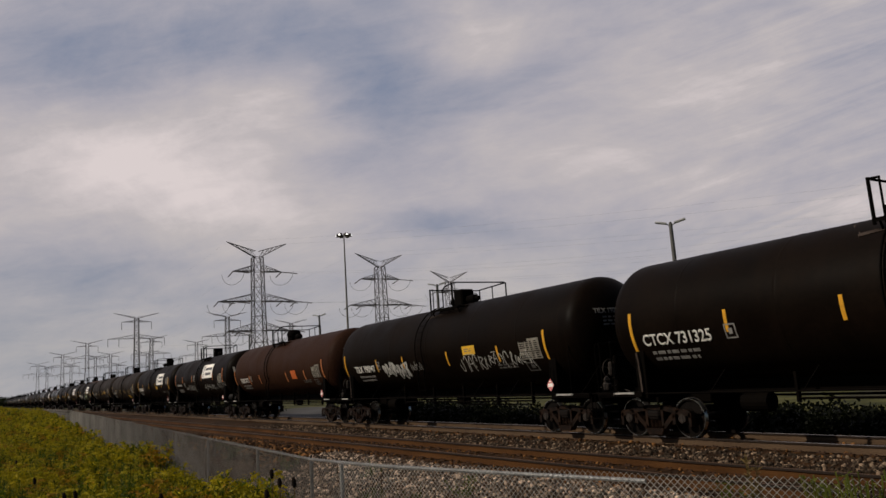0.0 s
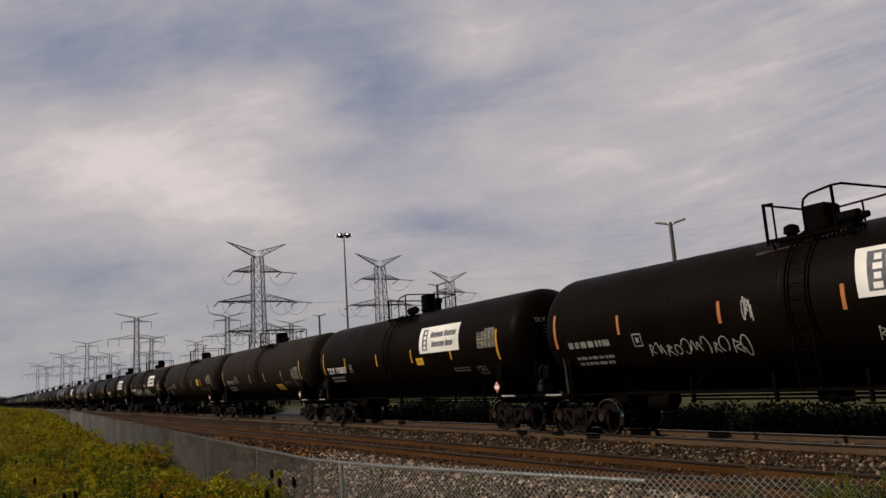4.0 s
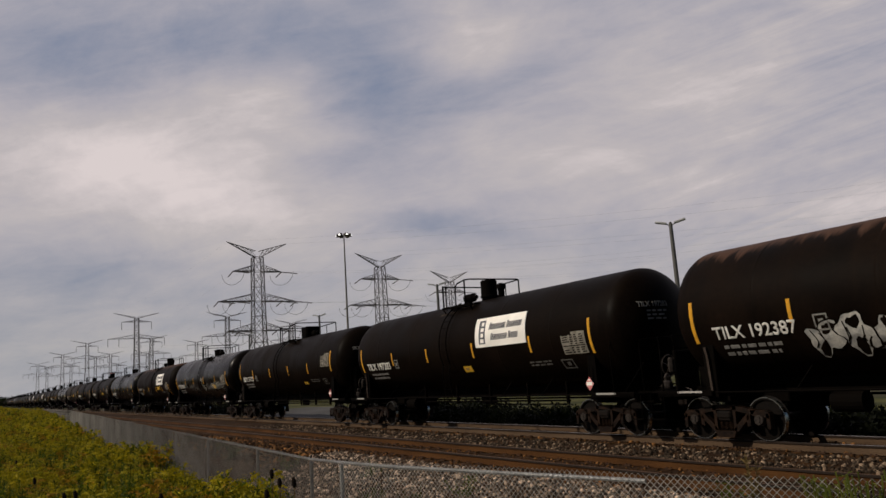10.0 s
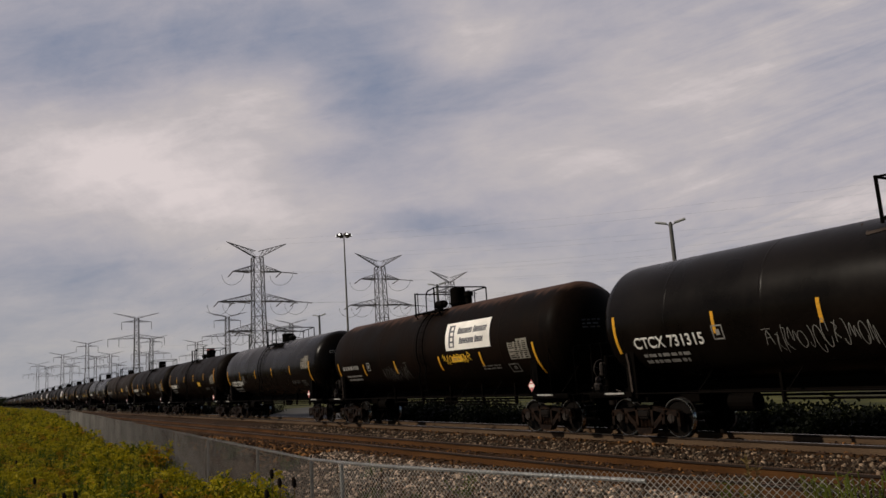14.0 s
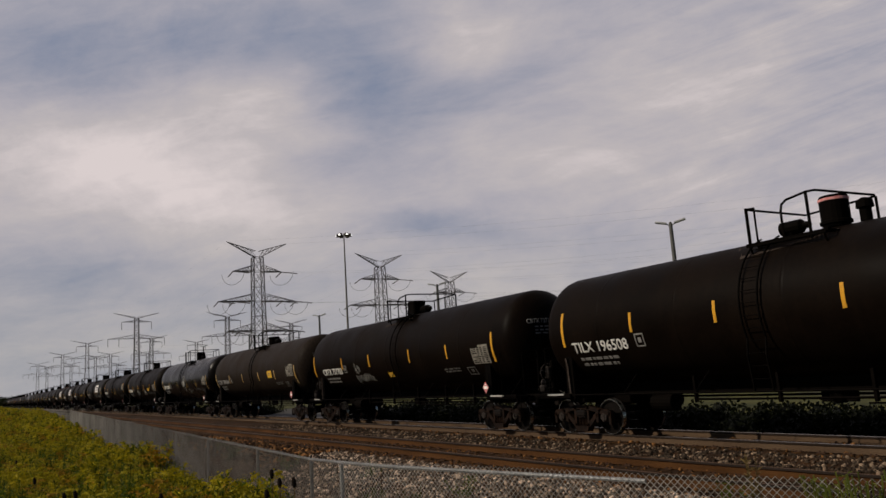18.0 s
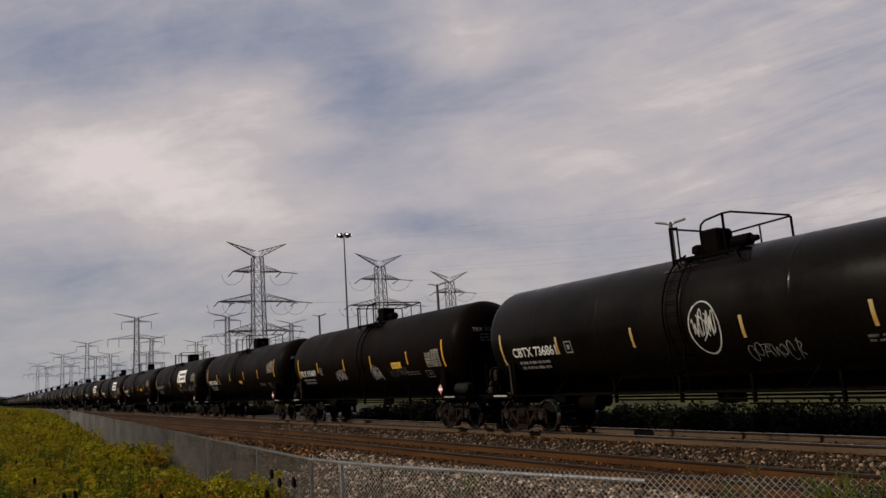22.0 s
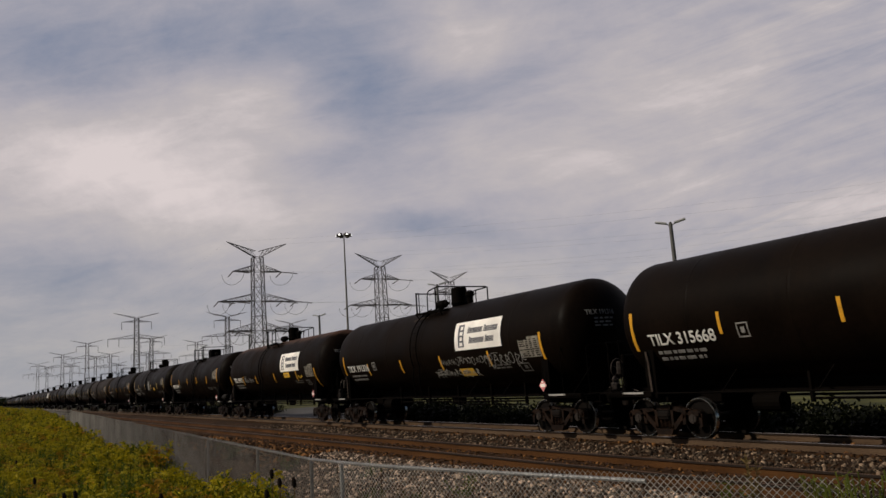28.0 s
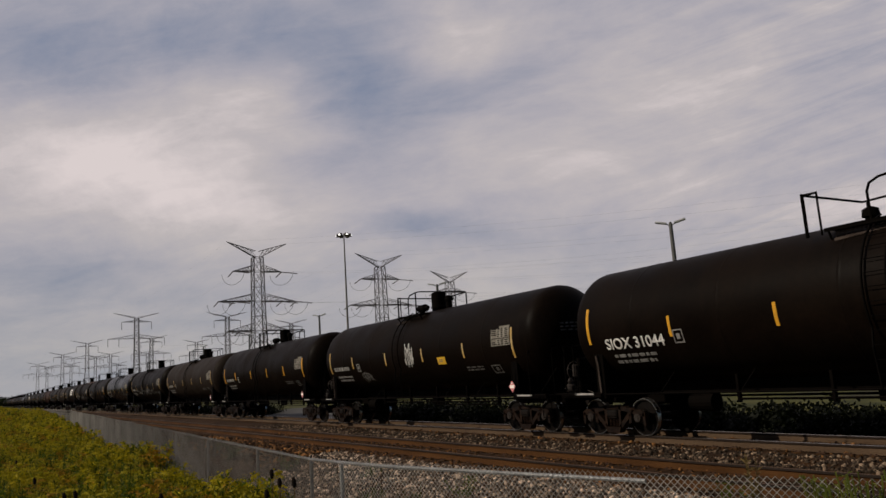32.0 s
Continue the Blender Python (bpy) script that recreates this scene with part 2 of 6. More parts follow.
class Shape:
    """Collects vertices and faces of one mesh."""

    def __init__(self):
        self.v, self.f, self.mi = [], [], []
        self.slot = 0

    def add(self, verts, faces):
        o = len(self.v)
        self.v.extend([tuple(p) for p in verts])
        self.f.extend([tuple(i + o for i in f) for f in faces])
        self.mi.extend([self.slot] * len(faces))
        return self

    def box(self, x0, x1, y0, y1, z0, z1, c=0.0, m=None):
        if c <= 0:
            v = [(x, y, z) for x in (x0, x1) for y in (y0, y1) for z in (z0, z1)]
            f = [(0, 1, 3, 2), (4, 6, 7, 5), (0, 4, 5, 1), (2, 3, 7, 6), (0, 2, 6, 4), (1, 5, 7, 3)]
        else:
            c = min(c, (x1 - x0) * 0.45, (y1 - y0) * 0.45, (z1 - z0) * 0.45)
            pts = []
            for x, sx in ((x0, 1), (x1, -1)):
                for y, sy in ((y0, 1), (y1, -1)):
                    for z, sz in ((z0, 1), (z1, -1)):
                        pts += [(x, y + sy * c, z + sz * c), (x + sx * c, y, z + sz * c), (x + sx * c, y + sy * c, z)]
            i = lambda a, b, d, k: ((a * 2 + b) * 2 + d) * 3 + k
            v = pts
            f = [(i(0, 0, 0, 0), i(0, 0, 1, 0), i(0, 1, 1, 0), i(0, 1, 0, 0)), (i(1, 0, 0, 0), i(1, 1, 0, 0), i(1, 1, 1, 0), i(1, 0, 1, 0)),
                 (i(0, 0, 0, 1), i(1, 0, 0, 1), i(1, 0, 1, 1), i(0, 0, 1, 1)), (i(0, 1, 0, 1), i(0, 1, 1, 1), i(1, 1, 1, 1), i(1, 1, 0, 1)),
                 (i(0, 0, 0, 2), i(0, 1, 0, 2), i(1, 1, 0, 2), i(1, 0, 0, 2)), (i(0, 0, 1, 2), i(1, 0, 1, 2), i(1, 1, 1, 2), i(0, 1, 1, 2))]
            for a in (0, 1):
                for b in (0, 1):
                    f.append((i(a, b, 0, 0), i(a, b, 0, 1), i(a, b, 1, 1), i(a, b, 1, 0)))
                    f.append((i(a, 0, b, 0), i(a, 0, b, 2), i(a, 1, b, 2), i(a, 1, b, 0)))
                    f.append((i(0, a, b, 1), i(0, a, b, 2), i(1, a, b, 2), i(1, a, b, 1)))
                    for d in (0, 1):
                        f.append((i(a, b, d, 0), i(a, b, d, 1), i(a, b, d, 2)))
        if m is not None:
            v = [m @ Vector(p) for p in v]
        return self.add(v, f)

    def tube(self, pts, r, seg=6, closed=False):
        """A round bar along the points."""
        pts = [Vector(p) for p in pts]
        rings = []
        up = None
        for k, p in enumerate(pts):
            a = pts[k - 1] if k else pts[0]
            b = pts[k + 1] if k + 1 < len(pts) else pts[-1]
            d = (b - a)
            if d.length < 1e-9:
                d = Vector((0, 0, 1))
            d.normalize()
            if up is None:
                up = Vector((0, 0, 1)) if abs(d.z) < 0.9 else Vector((1, 0, 0))
            s = d.cross(up)
            if s.length < 1e-6:
                s = d.cross(Vector((0, 1, 0)))
            s.normalize()
            up = s.cross(d).normalized()
            rk = r[k] if isinstance(r, (list, tuple)) else r
            rings.append([p + s * (rk * math.cos(2 * math.pi * j / seg)) + up * (rk * math.sin(2 * math.pi * j / seg)) for j in range(seg)])
        v = [q for ring in rings for q in ring]
        f = [(k * seg + j, k * seg + (j + 1) % seg, (k + 1) * seg + (j + 1) % seg, (k + 1) * seg + j) for k in range(len(rings) - 1) for j in range(seg)]
        f.append(tuple(range(seg))[::-1])
        f.append(tuple((len(rings) - 1) * seg + j for j in range(seg)))
        return self.add(v, f)

    def lathe(self, prof, axis="X", seg=24, origin=(0, 0, 0)):
        """Turns the profile (along, radius) about an axis through the origin."""
        v, f = [], []
        for a, r in prof:
            for j in range(seg):
                t = 2 * math.pi * j / seg
                c, s = r * math.cos(t), r * math.sin(t)
                p = {"X": (a, c, s), "Y": (s, a, c), "Z": (c, s, a)}[axis]
                v.append((p[0] + origin[0], p[1] + origin[1], p[2] + origin[2]))
        for k in range(len(prof) - 1):
            for j in range(seg):
                f.append((k * seg + j, k * seg + (j + 1) % seg, (k + 1) * seg + (j + 1) % seg, (k + 1) * seg + j))
        if prof[0][1] > 1e-6:
            f.append(tuple(range(seg))[::-1])
        if prof[-1][1] > 1e-6:
            f.append(tuple((len(prof) - 1) * seg + j for j in range(seg)))
        return self.add(v, f)

    def prism(self, poly, y0, y1):
        """Extrudes a polygon of (x, z) from y0 to y1."""
        n = len(poly)
        v = [(x, y0, z) for x, z in poly] + [(x, y1, z) for x, z in poly]
        f = [tuple(range(n)), tuple(range(2 * n - 1, n - 1, -1))] + [(i, n + i, n + (i + 1) % n, (i + 1) % n) for i in range(n)]
        return self.add(v, f)

    def mesh(self, name, *mats, smooth=False):
        me = bpy.data.meshes.new(name)
        me.from_pydata(self.v, [], self.f)
        for m in mats:
            me.materials.append(m)
        if len(mats) > 1:
            me.polygons.foreach_set("material_index", self.mi)
        bm = bmesh.new()
        bm.from_mesh(me)
        bmesh.ops.recalc_face_normals(bm, faces=bm.faces)
        bm.to_mesh(me)
        bm.free()
        if smooth:
            me.polygons.foreach_set("use_smooth", [True] * len(me.polygons))
            me.set_sharp_from_angle(angle=radians(35))
        me.update()
        return me


def big_mesh(name, verts, faces_flat, per, mats, index=None):
    """A large mesh from arrays: verts (n, 3), faces of `per` corners each."""
    me = bpy.data.meshes.new(name)
    nf = len(faces_flat) // per
    me.vertices.add(len(verts))
    me.vertices.foreach_set("co", np.asarray(verts, dtype=np.float32).ravel())
    me.loops.add(len(faces_flat))
    me.loops.foreach_set("vertex_index", np.asarray(faces_flat, dtype=np.int32))
    me.polygons.add(nf)
    me.polygons.foreach_set("loop_start", np.arange(0, nf * per, per, dtype=np.int32))
    for m in mats:
        me.materials.append(m)
    if index is not None:
        me.polygons.foreach_set("material_index", np.asarray(index, dtype=np.int32))
    me.update(calc_edges=True)
    me.validate()
    return me


def part(name, data, material, parent, label="", m=None):
    """Links a mesh or a Shape as one part under a thing or a part."""
    if isinstance(data, Shape):
        data = data.mesh(name, material)
    ob = new(name, data)
    ob.parent = parent
    if m is not None:
        ob.matrix_local = m
    if label:
        ob["label"] = label
    return ob


def thing(name, label, category, group="", kind="", m=None, data=None):
    ob = new(name, data)
    if m is not None:
        ob.matrix_world = m
    return tagged(ob, label, category, group, kind)
# ---------------------------------------------------------------- sky with its clouds


def sky_backdrop():
    """A far shell of sky: blue gaps, white and grey cloud in sheets and streaks. Its own axes: x right, y up, -z ahead."""
    m = bpy.data.materials.new("cloudy_sky")
    m.use_nodes = True
    nt = m.node_tree
    n, l = nt.nodes, nt.links
    n.clear()
    out = n.new("ShaderNodeOutputMaterial")
    em = n.new("ShaderNodeEmission")
    l.new(em.outputs[0], out.inputs[0])
    tc = n.new("ShaderNodeTexCoord")
    sp = n.new("ShaderNodeSeparateXYZ")
    l.new(tc.outputs["Object"], sp.inputs[0])

    def op(kind, a, b=None, c=None):
        k = n.new("ShaderNodeMath")
        k.operation = kind
        for i, x in enumerate((a, b, c)):
            if x is None:
                continue
            if isinstance(x, (int, float)):
                k.inputs[i].default_value = x
            else:
                l.new(x, k.inputs[i])
        return k.outputs[0]

    depth = op("MULTIPLY", sp.outputs["Z"], -1.0)
    u = op("DIVIDE", sp.outputs["X"], depth)
    v = op("DIVIDE", sp.outputs["Y"], depth)
    cmb = n.new("ShaderNodeCombineXYZ")
    l.new(u, cmb.inputs[0])
    l.new(v, cmb.inputs[1])

    def fbm(scale, stretch, turn, shift, detail=6, rough=0.55, warp=0.0):
        mp = n.new("ShaderNodeMapping")
        mp.inputs["Rotation"].default_value = (0, 0, radians(turn))
        mp.inputs["Scale"].default_value = (*stretch, 1)
        mp.inputs["Location"].default_value = (*shift, 0)
        rot = n.new("ShaderNodeMapping")
        rot.inputs["Rotation"].default_value = (0, 0, radians(turn))
        l.new(cmb.outputs[0], rot.inputs[0])
        mp.inputs["Rotation"].default_value = (0, 0, 0)
        l.new(rot.outputs[0], mp.inputs[0])
        t = n.new("ShaderNodeTexNoise")
        t.inputs["Scale"].default_value, t.inputs["Detail"].default_value = scale, detail
        t.inputs["Roughness"].default_value, t.inputs["Distortion"].default_value = rough, warp
        l.new(mp.outputs[0], t.inputs["Vector"])
        return t.outputs["Fac"]

    # wander of the soft patches' edges
    wu = op("MULTIPLY_ADD", fbm(4.5, (1, 1.4), 0, (3, 7)), 0.14, op("SUBTRACT", u, 0.07))
    wv = op("MULTIPLY_ADD", fbm(4.5, (1, 1.4), 0, (9, 1)), 0.10, op("SUBTRACT", v, 0.05))

    def patch(cx, cy, rx, ry, amount, turn=0.0):
        c, s = math.cos(radians(turn)), math.sin(radians(turn))
        du, dv = op("SUBTRACT", wu, cx), op("SUBTRACT", wv, cy)
        a = op("ADD", op("MULTIPLY", du, c / rx), op("MULTIPLY", dv, s / rx))
        b = op("ADD", op("MULTIPLY", du, -s / ry), op("MULTIPLY", dv, c / ry))
        d = op("ADD", op("MULTIPLY", a, a), op("MULTIPLY", b, b))
        return op("MULTIPLY", op("POWER", 2.718, op("MULTIPLY", d, -1.0)), amount)

    cover = op("MULTIPLY_ADD", fbm(2.6, (1, 1.9), -8, (0, 0), 10, 0.66, 0.35), 0.85, 0.09)
    streak = op("MULTIPLY", op("SUBTRACT", fbm(3.8, (0.5, 6.5), -20, (5, 2), 8, 0.6, 0.7), 0.5), 0.9)
    right = n.new("ShaderNodeMapRange")
    right.inputs[1].default_value, right.inputs[2].default_value = 0.15, 0.45
    l.new(u, right.inputs[0])
    cover = op("ADD", cover, op("MULTIPLY", streak, right.outputs[0]))
    mottle = op("MULTIPLY", op("SUBTRACT", fbm(13.0, (0.7, 2.4), -10, (2, 6), 6, 0.6, 0.5), 0.5), 0.34)
    cover = op("ADD", cover, mottle)
    for p in SKY_PATCHES:
        cover = op("ADD", cover, patch(*p))
    ramp = n.new("ShaderNodeValToRGB")
    e = ramp.color_ramp.elements
    e[0].position, e[0].color = 0.12, (0.205, 0.240, 0.335, 1)
    e[1].position, e[1].color = 0.95, (0.695, 0.618, 0.612, 1)
    mid = e.new(0.5)
    mid.color = (0.400, 0.383, 0.430, 1)
    mid2 = e.new(0.72)
    mid2.color = (0.504, 0.462, 0.472, 1)
    l.new(cover, ramp.inputs[0])
    low = n.new("ShaderNodeMapRange")
    low.inputs[1].default_value, low.inputs[2].default_value = 0.06, -0.14
    l.new(v, low.inputs[0])
    tint = n.new("ShaderNodeMix")
    tint.data_type, tint.blend_type = "RGBA", "MULTIPLY"
    tint.inputs[7].default_value = (0.98, 1.0, 0.93, 1)
    l.new(low.outputs[0], tint.inputs[0])
    l.new(ramp.outputs[0], tint.inputs[6])
    l.new(tint.outputs[2], em.inputs["Color"])
    em.inputs["Strength"].default_value = 1.68
    r = 2400
    cols, rows = 48, 32
    vs, fs = [], []
    for j in range(rows + 1):
        el = radians(-26 + 88 * j / rows)
        for i in range(cols + 1):
            az = radians(-72 + 144 * i / cols)
            vs.append((r * math.cos(el) * math.sin(az), r * math.sin(el), -r * math.cos(el) * math.cos(az)))
    for j in range(rows):
        for i in range(cols):
            a = j * (cols + 1) + i
            fs.append((a, a + 1, a + cols + 2, a + cols + 1))
    me = bpy.data.meshes.new("backdrop")
    me.from_pydata(vs, [], fs)
    me.materials.append(m)
    me.polygons.foreach_set("use_smooth", [True] * len(fs))
    ob = thing("backdrop", "pale overcast sky with drifting cloud and blue gaps", "sky", kind="structure", data=me)
    ob.matrix_world = VIEW
    return ob


# soft patches of thicker (plus) and thinner (minus) cloud: across, up, half width, half height, amount, turn
SKY_PATCHES = [
    (-0.417, 0.115, 0.26, 0.085, 0.30, -4), (-0.25, 0.19, 0.10, 0.04, 0.24, -20), (-0.26, 0.06, 0.26, 0.05, 0.16, -14),
    (-0.093, 0.215, 0.11, 0.10, -0.29, 70), (-0.29, 0.286, 0.22, 0.06, -0.20, 4), (-0.53, 0.25, 0.17, 0.055, -0.17, 0), (0.117, 0.222, 0.11, 0.035, -0.22, 12),
    (0.055, 0.295, 0.07, 0.045, 0.24, 0), (0.35, 0.24, 0.24, 0.11, 0.20, 20), (0.15, 0.09, 0.22, 0.06, 0.14, 0), (0.40, 0.08, 0.22, 0.05, 0.12, -8),
    (-0.01, 0.028, 0.12, 0.02, -0.26, 2), (-0.50, -0.035, 0.17, 0.04, -0.22, -4), (-0.45, -0.13, 0.30, 0.02, 0.08, 0), (0.55, 0.06, 0.25, 0.04, 0.08, 0),
]

# ---------------------------------------------------------------- ground, ballast and tracks
TRACK_Y = 15.76
NEAR_Y = 10.85


def land(x, y):
    """Height of the natural ground, from the bank on which the viewer stands to the plain behind the line."""
    prof = [(-3000, -0.3), (2.2, -0.35), (3.4, -0.7), (6.3, -0.85), (19.6, -0.8), (24, -0.45), (60, -0.35), (300, -0.4), (3000, -0.5)]
    z = float(np.interp(y, [a for a, b in prof], [b for a, b in prof]))
    z += 0.7 * math.exp(-(x * x + y * y) / 8.0)
    if abs(y) < 60 and abs(x) < 150:
        z += 0.07 * noise.noise((x * 0.35, y * 0.35, 0)) + 0.03 * noise.noise((x * 1.3, y * 1.3, 4))
    return z


def sheet(name, xs, ys, height, m, label, category):
    v = [(x, y, height(x, y)) for y in ys for x in xs]
    nx = len(xs)
    f = [(j * nx + i, j * nx + i + 1, (j + 1) * nx + i + 1, (j + 1) * nx + i) for j in range(len(ys) - 1) for i in range(nx - 1)]
    me = bpy.data.meshes.new(name)
    me.from_pydata(v, [], f)
    me.materials.append(m)
    me.polygons.foreach_set("use_smooth", [True] * len(f))
    return thing(name, label, category, kind="structure", data=me)


def spread(a, b, near, far, grow=1.25):
    """Steps that widen away from zero."""
    out, s, x = [0.0], near, 0.0
    while x < b:
        x += s
        out.append(x)
        if x > far:
            s *= grow
    s, x = near, 0.0
    while x > a:
        x -= s
        out.append(x)
        if x < -far:
            s *= grow
    return sorted(out)


sky_shell = sky_backdrop()
sheet("ground", spread(-2600, 2600, 0.9, 60), sorted(set(spread(-2600, 2600, 0.5, 26) + [3.0, 6.3, 19.6])), land, M["soil"],
      "rough grassy ground of dry soil and weeds", "ground")


def bed(x, y):
    prof = [(5.9, -0.95), (6.6, -0.80), (8.6, -0.21), (9.0, -0.19), (12.9, -0.19), (13.4, -0.24), (14.0, -0.19), (17.6, -0.19), (18.0, -0.22), (19.6, -0.82), (20.2, -0.95)]
    z = float(np.interp(y, [a for a, b in prof], [b for a, b in prof]))
    if -120 < x < 40:
        z += 0.022 * noise.noise((x * 2.1, y * 2.1, 1)) + 0.012 * noise.noise((x * 7, y * 7, 2))
    return z


sheet("ballast_bed", spread(-1500, 300, 0.35, 45, 1.2), list(np.arange(5.9, 20.25, 0.22)) + [20.25], bed, M["ballast"],
      "rust-stained gravel ballast bed under two railway tracks", "ballast")


def rail_shape(x0, x1):
    half = [(0.0755, -0.172), (0.0755, -0.160), (0.012, -0.145), (0.010, -0.055), (0.034, -0.042), (0.036, -0.012), (0.028, 0.0)]
    prof = half + [(-a, b) for a, b in reversed(half)]
    s = Shape()
    n_ = len(prof)
    v = [(x0, a, b) for a, b in prof] + [(x1, a, b) for a, b in prof]
    for i in range(n_):
        # slot 2: head sides and shoulders, coloured as shaded
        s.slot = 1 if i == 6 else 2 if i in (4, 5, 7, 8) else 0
        s.add([v[i], v[(i + 1) % n_], v[n_ + (i + 1) % n_], v[n_ + i]], [(0, 1, 2, 3)])
    return s


def railway_track(y, top, side_paint, label):
    t = thing("railway_track", label, "railway track", "parallel railway tracks", "structure", pose(0, y, 0))
    for k, side in enumerate((-0.7525, 0.7525)):
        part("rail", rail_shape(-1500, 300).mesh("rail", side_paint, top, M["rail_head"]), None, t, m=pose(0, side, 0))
    tie = Shape().box(-0.115, 0.115, -1.3, 1.3, -0.32, -0.182, 0.012).mesh("tie", M["tie"])
    plate = Shape().box(-0.1, 0.1, -0.14, 0.14, -0.182, -0.166, 0.004)
    for sx in (-0.05, 0.05):
        for sy in (-0.095, 0.095):
            plate.box(sx - 0.014, sx + 0.014, sy - 0.014, sy + 0.014, -0.166, -0.142)
    plate = plate.mesh("tie_plate", M["plate"])
    rng = random.Random(5)
    x = -62.0
    while x < 6:
        tp = part("tie", tie, None, t, m=pose(x + rng.uniform(-0.03, 0.03), rng.uniform(-0.04, 0.04), rng.uniform(-0.006, 0.004), 0, 0, rng.uniform(-0.8, 0.8)))
        if x > -24:
            for side in (-0.7525, 0.7525):
                part("tie_plate", plate, None, tp, m=pose(0, side, 0))
        x += 0.54
    far = Shape()
    x = -62.54
    while x > -420:
        far.box(x - 0.115, x + 0.115, -1.3, 1.3, -0.32, -0.182)
        x -= 0.54
    ob = part("far_ties", far, M["tie"], t)
    ob["kind"] = "stuff"
    return t


railway_track(TRACK_Y, M["railtop"], M["rail_dusty"], "railway track with worn steel rails on wooden ties")
railway_track(NEAR_Y, M["railtop_rust"], M["rail"], "empty railway track with rusty rails on wooden ties")

# ---------------------------------------------------------------- power line towers

def tower_mesh(levels, r, rb):
    """Lattice body: four corner legs through the levels (height, half width) and cross bracing on each side."""
    s = Shape()
    for sx in (-1, 1):
        for sy in (-1, 1):
            s.tube([(sx * w, sy * w, z) for z, w in levels], r, 4)
    for (z0, w0), (z1, w1) in zip(levels, levels[1:]):
        for k in range(4):
            c = [(-1, -1), (1, -1), (1, 1), (-1, 1)]
            a, b = c[k], c[(k + 1) % 4]
            s.tube([(a[0] * w0, a[1] * w0, z0), (b[0] * w1, b[1] * w1, z1)], rb, 3)
            s.tube([(b[0] * w0, b[1] * w0, z0), (a[0] * w1, a[1] * w1, z1)], rb, 3)
            s.tube([(a[0] * w1, a[1] * w1, z1), (b[0] * w1, b[1] * w1, z1)], rb, 3)
    return s


def arm_mesh(z, reach, drop, w, tip_up=0.0, r=0.15):
    """One lattice cross-arm on +y: two lower chords, a tie above, bracing."""
    s = Shape()
    tip = (0, reach, z + tip_up)
    steps = 6
    for sx in (-1, 1):
        s.tube([(sx * w, w, z), tip], r, 3)
        s.tube([(sx * w, w, z + drop), tip], r * 0.7, 3)
    lo = lambda f, sx: (sx * w * (1 - f), w + (reach - w) * f, z + tip_up * f)
    hi = lambda f, sx: (sx * w * (1 - f), w + (reach - w) * f, z + drop * (1 - f) + tip_up * f)
    for k in range(steps):
        f0, f1 = k / steps, (k + 1) / steps
        for sx in (-1, 1):
            s.tube([lo(f0, sx), hi(f1, sx)], r * 0.45, 3)
            s.tube([hi(f1, sx), lo(f1, sx)], r * 0.33, 3)
        s.tube([lo(f0, -1), lo(f1, 1)], r * 0.33, 3)
    return s


def insulator_string(count):
    prof = []
    for k in range(count):
        prof += [(-0.4 * k, 0.06), (-0.4 * k - 0.08, 0.19), (-0.4 * k - 0.28, 0.15), (-0.4 * k - 0.36, 0.06)]
    s = Shape().lathe(prof, "Z", 5)
    return s.mesh("insulator", M["insulator"])


# strain towers where the line bends: stout body, steep horns; suspension towers: slim straight body, flat horns
STRAIN_ARMS = [(18.9, 9.2, 2.2, 1.75), (27.6, 11.8, 2.2, 1.6), (36.6, 7.4, 1.8, 1.5)]
HANG_ARMS = [(31.9, 14.0, 2.0, 1.1), (40.6, 7.4, 0.9, 1.0)]
strain_body = tower_mesh([(0, 4.8), (5.5, 3.7), (11, 2.7), (15.5, 1.85), (18.9, 1.75), (23.2, 1.68), (27.6, 1.6), (32, 1.55), (36.6, 1.5), (40.9, 1.4)], 0.15, 0.085).mesh("tower_body", M["pylon"])
hang_body = tower_mesh([(0, 2.9), (7, 2.2), (13, 1.6), (18, 1.35), (22.6, 1.25), (27.2, 1.18), (31.9, 1.1), (36.2, 1.05), (40.6, 1.0), (42.6, 0.95)], 0.15, 0.075).mesh("tower_body", M["pylon"])
strain_arms = [arm_mesh(*a).mesh("cross_arm", M["pylon"]) for a in STRAIN_ARMS]
hang_arms = [arm_mesh(*a, 0.0, 0.11).mesh("cross_arm", M["pylon"]) for a in HANG_ARMS]
far_body = tower_mesh([(0, 2.9), (13, 1.6), (22.6, 1.25), (31.9, 1.1), (42.6, 0.95)], 0.11, 0.05).mesh("tower_body", M["pylon"])
strain_horn = arm_mesh(40.8, 9.2, 2.0, 0.55, 4.6, 0.13).mesh("horn", M["pylon"])
hang_horn = arm_mesh(42.4, 11.3, 0.7, 0.3, 2.9, 0.11).mesh("horn", M["pylon"])
insul, strain = insulator_string(10), insulator_string(13)
jumper = Shape().tube([(4.9 * math.cos(a), 0, -3.6 * math.sin(a) - 0.4) for a in [math.pi * k / 12 for k in range(13)]], 0.06, 3).mesh("jumper", M["pylon"])


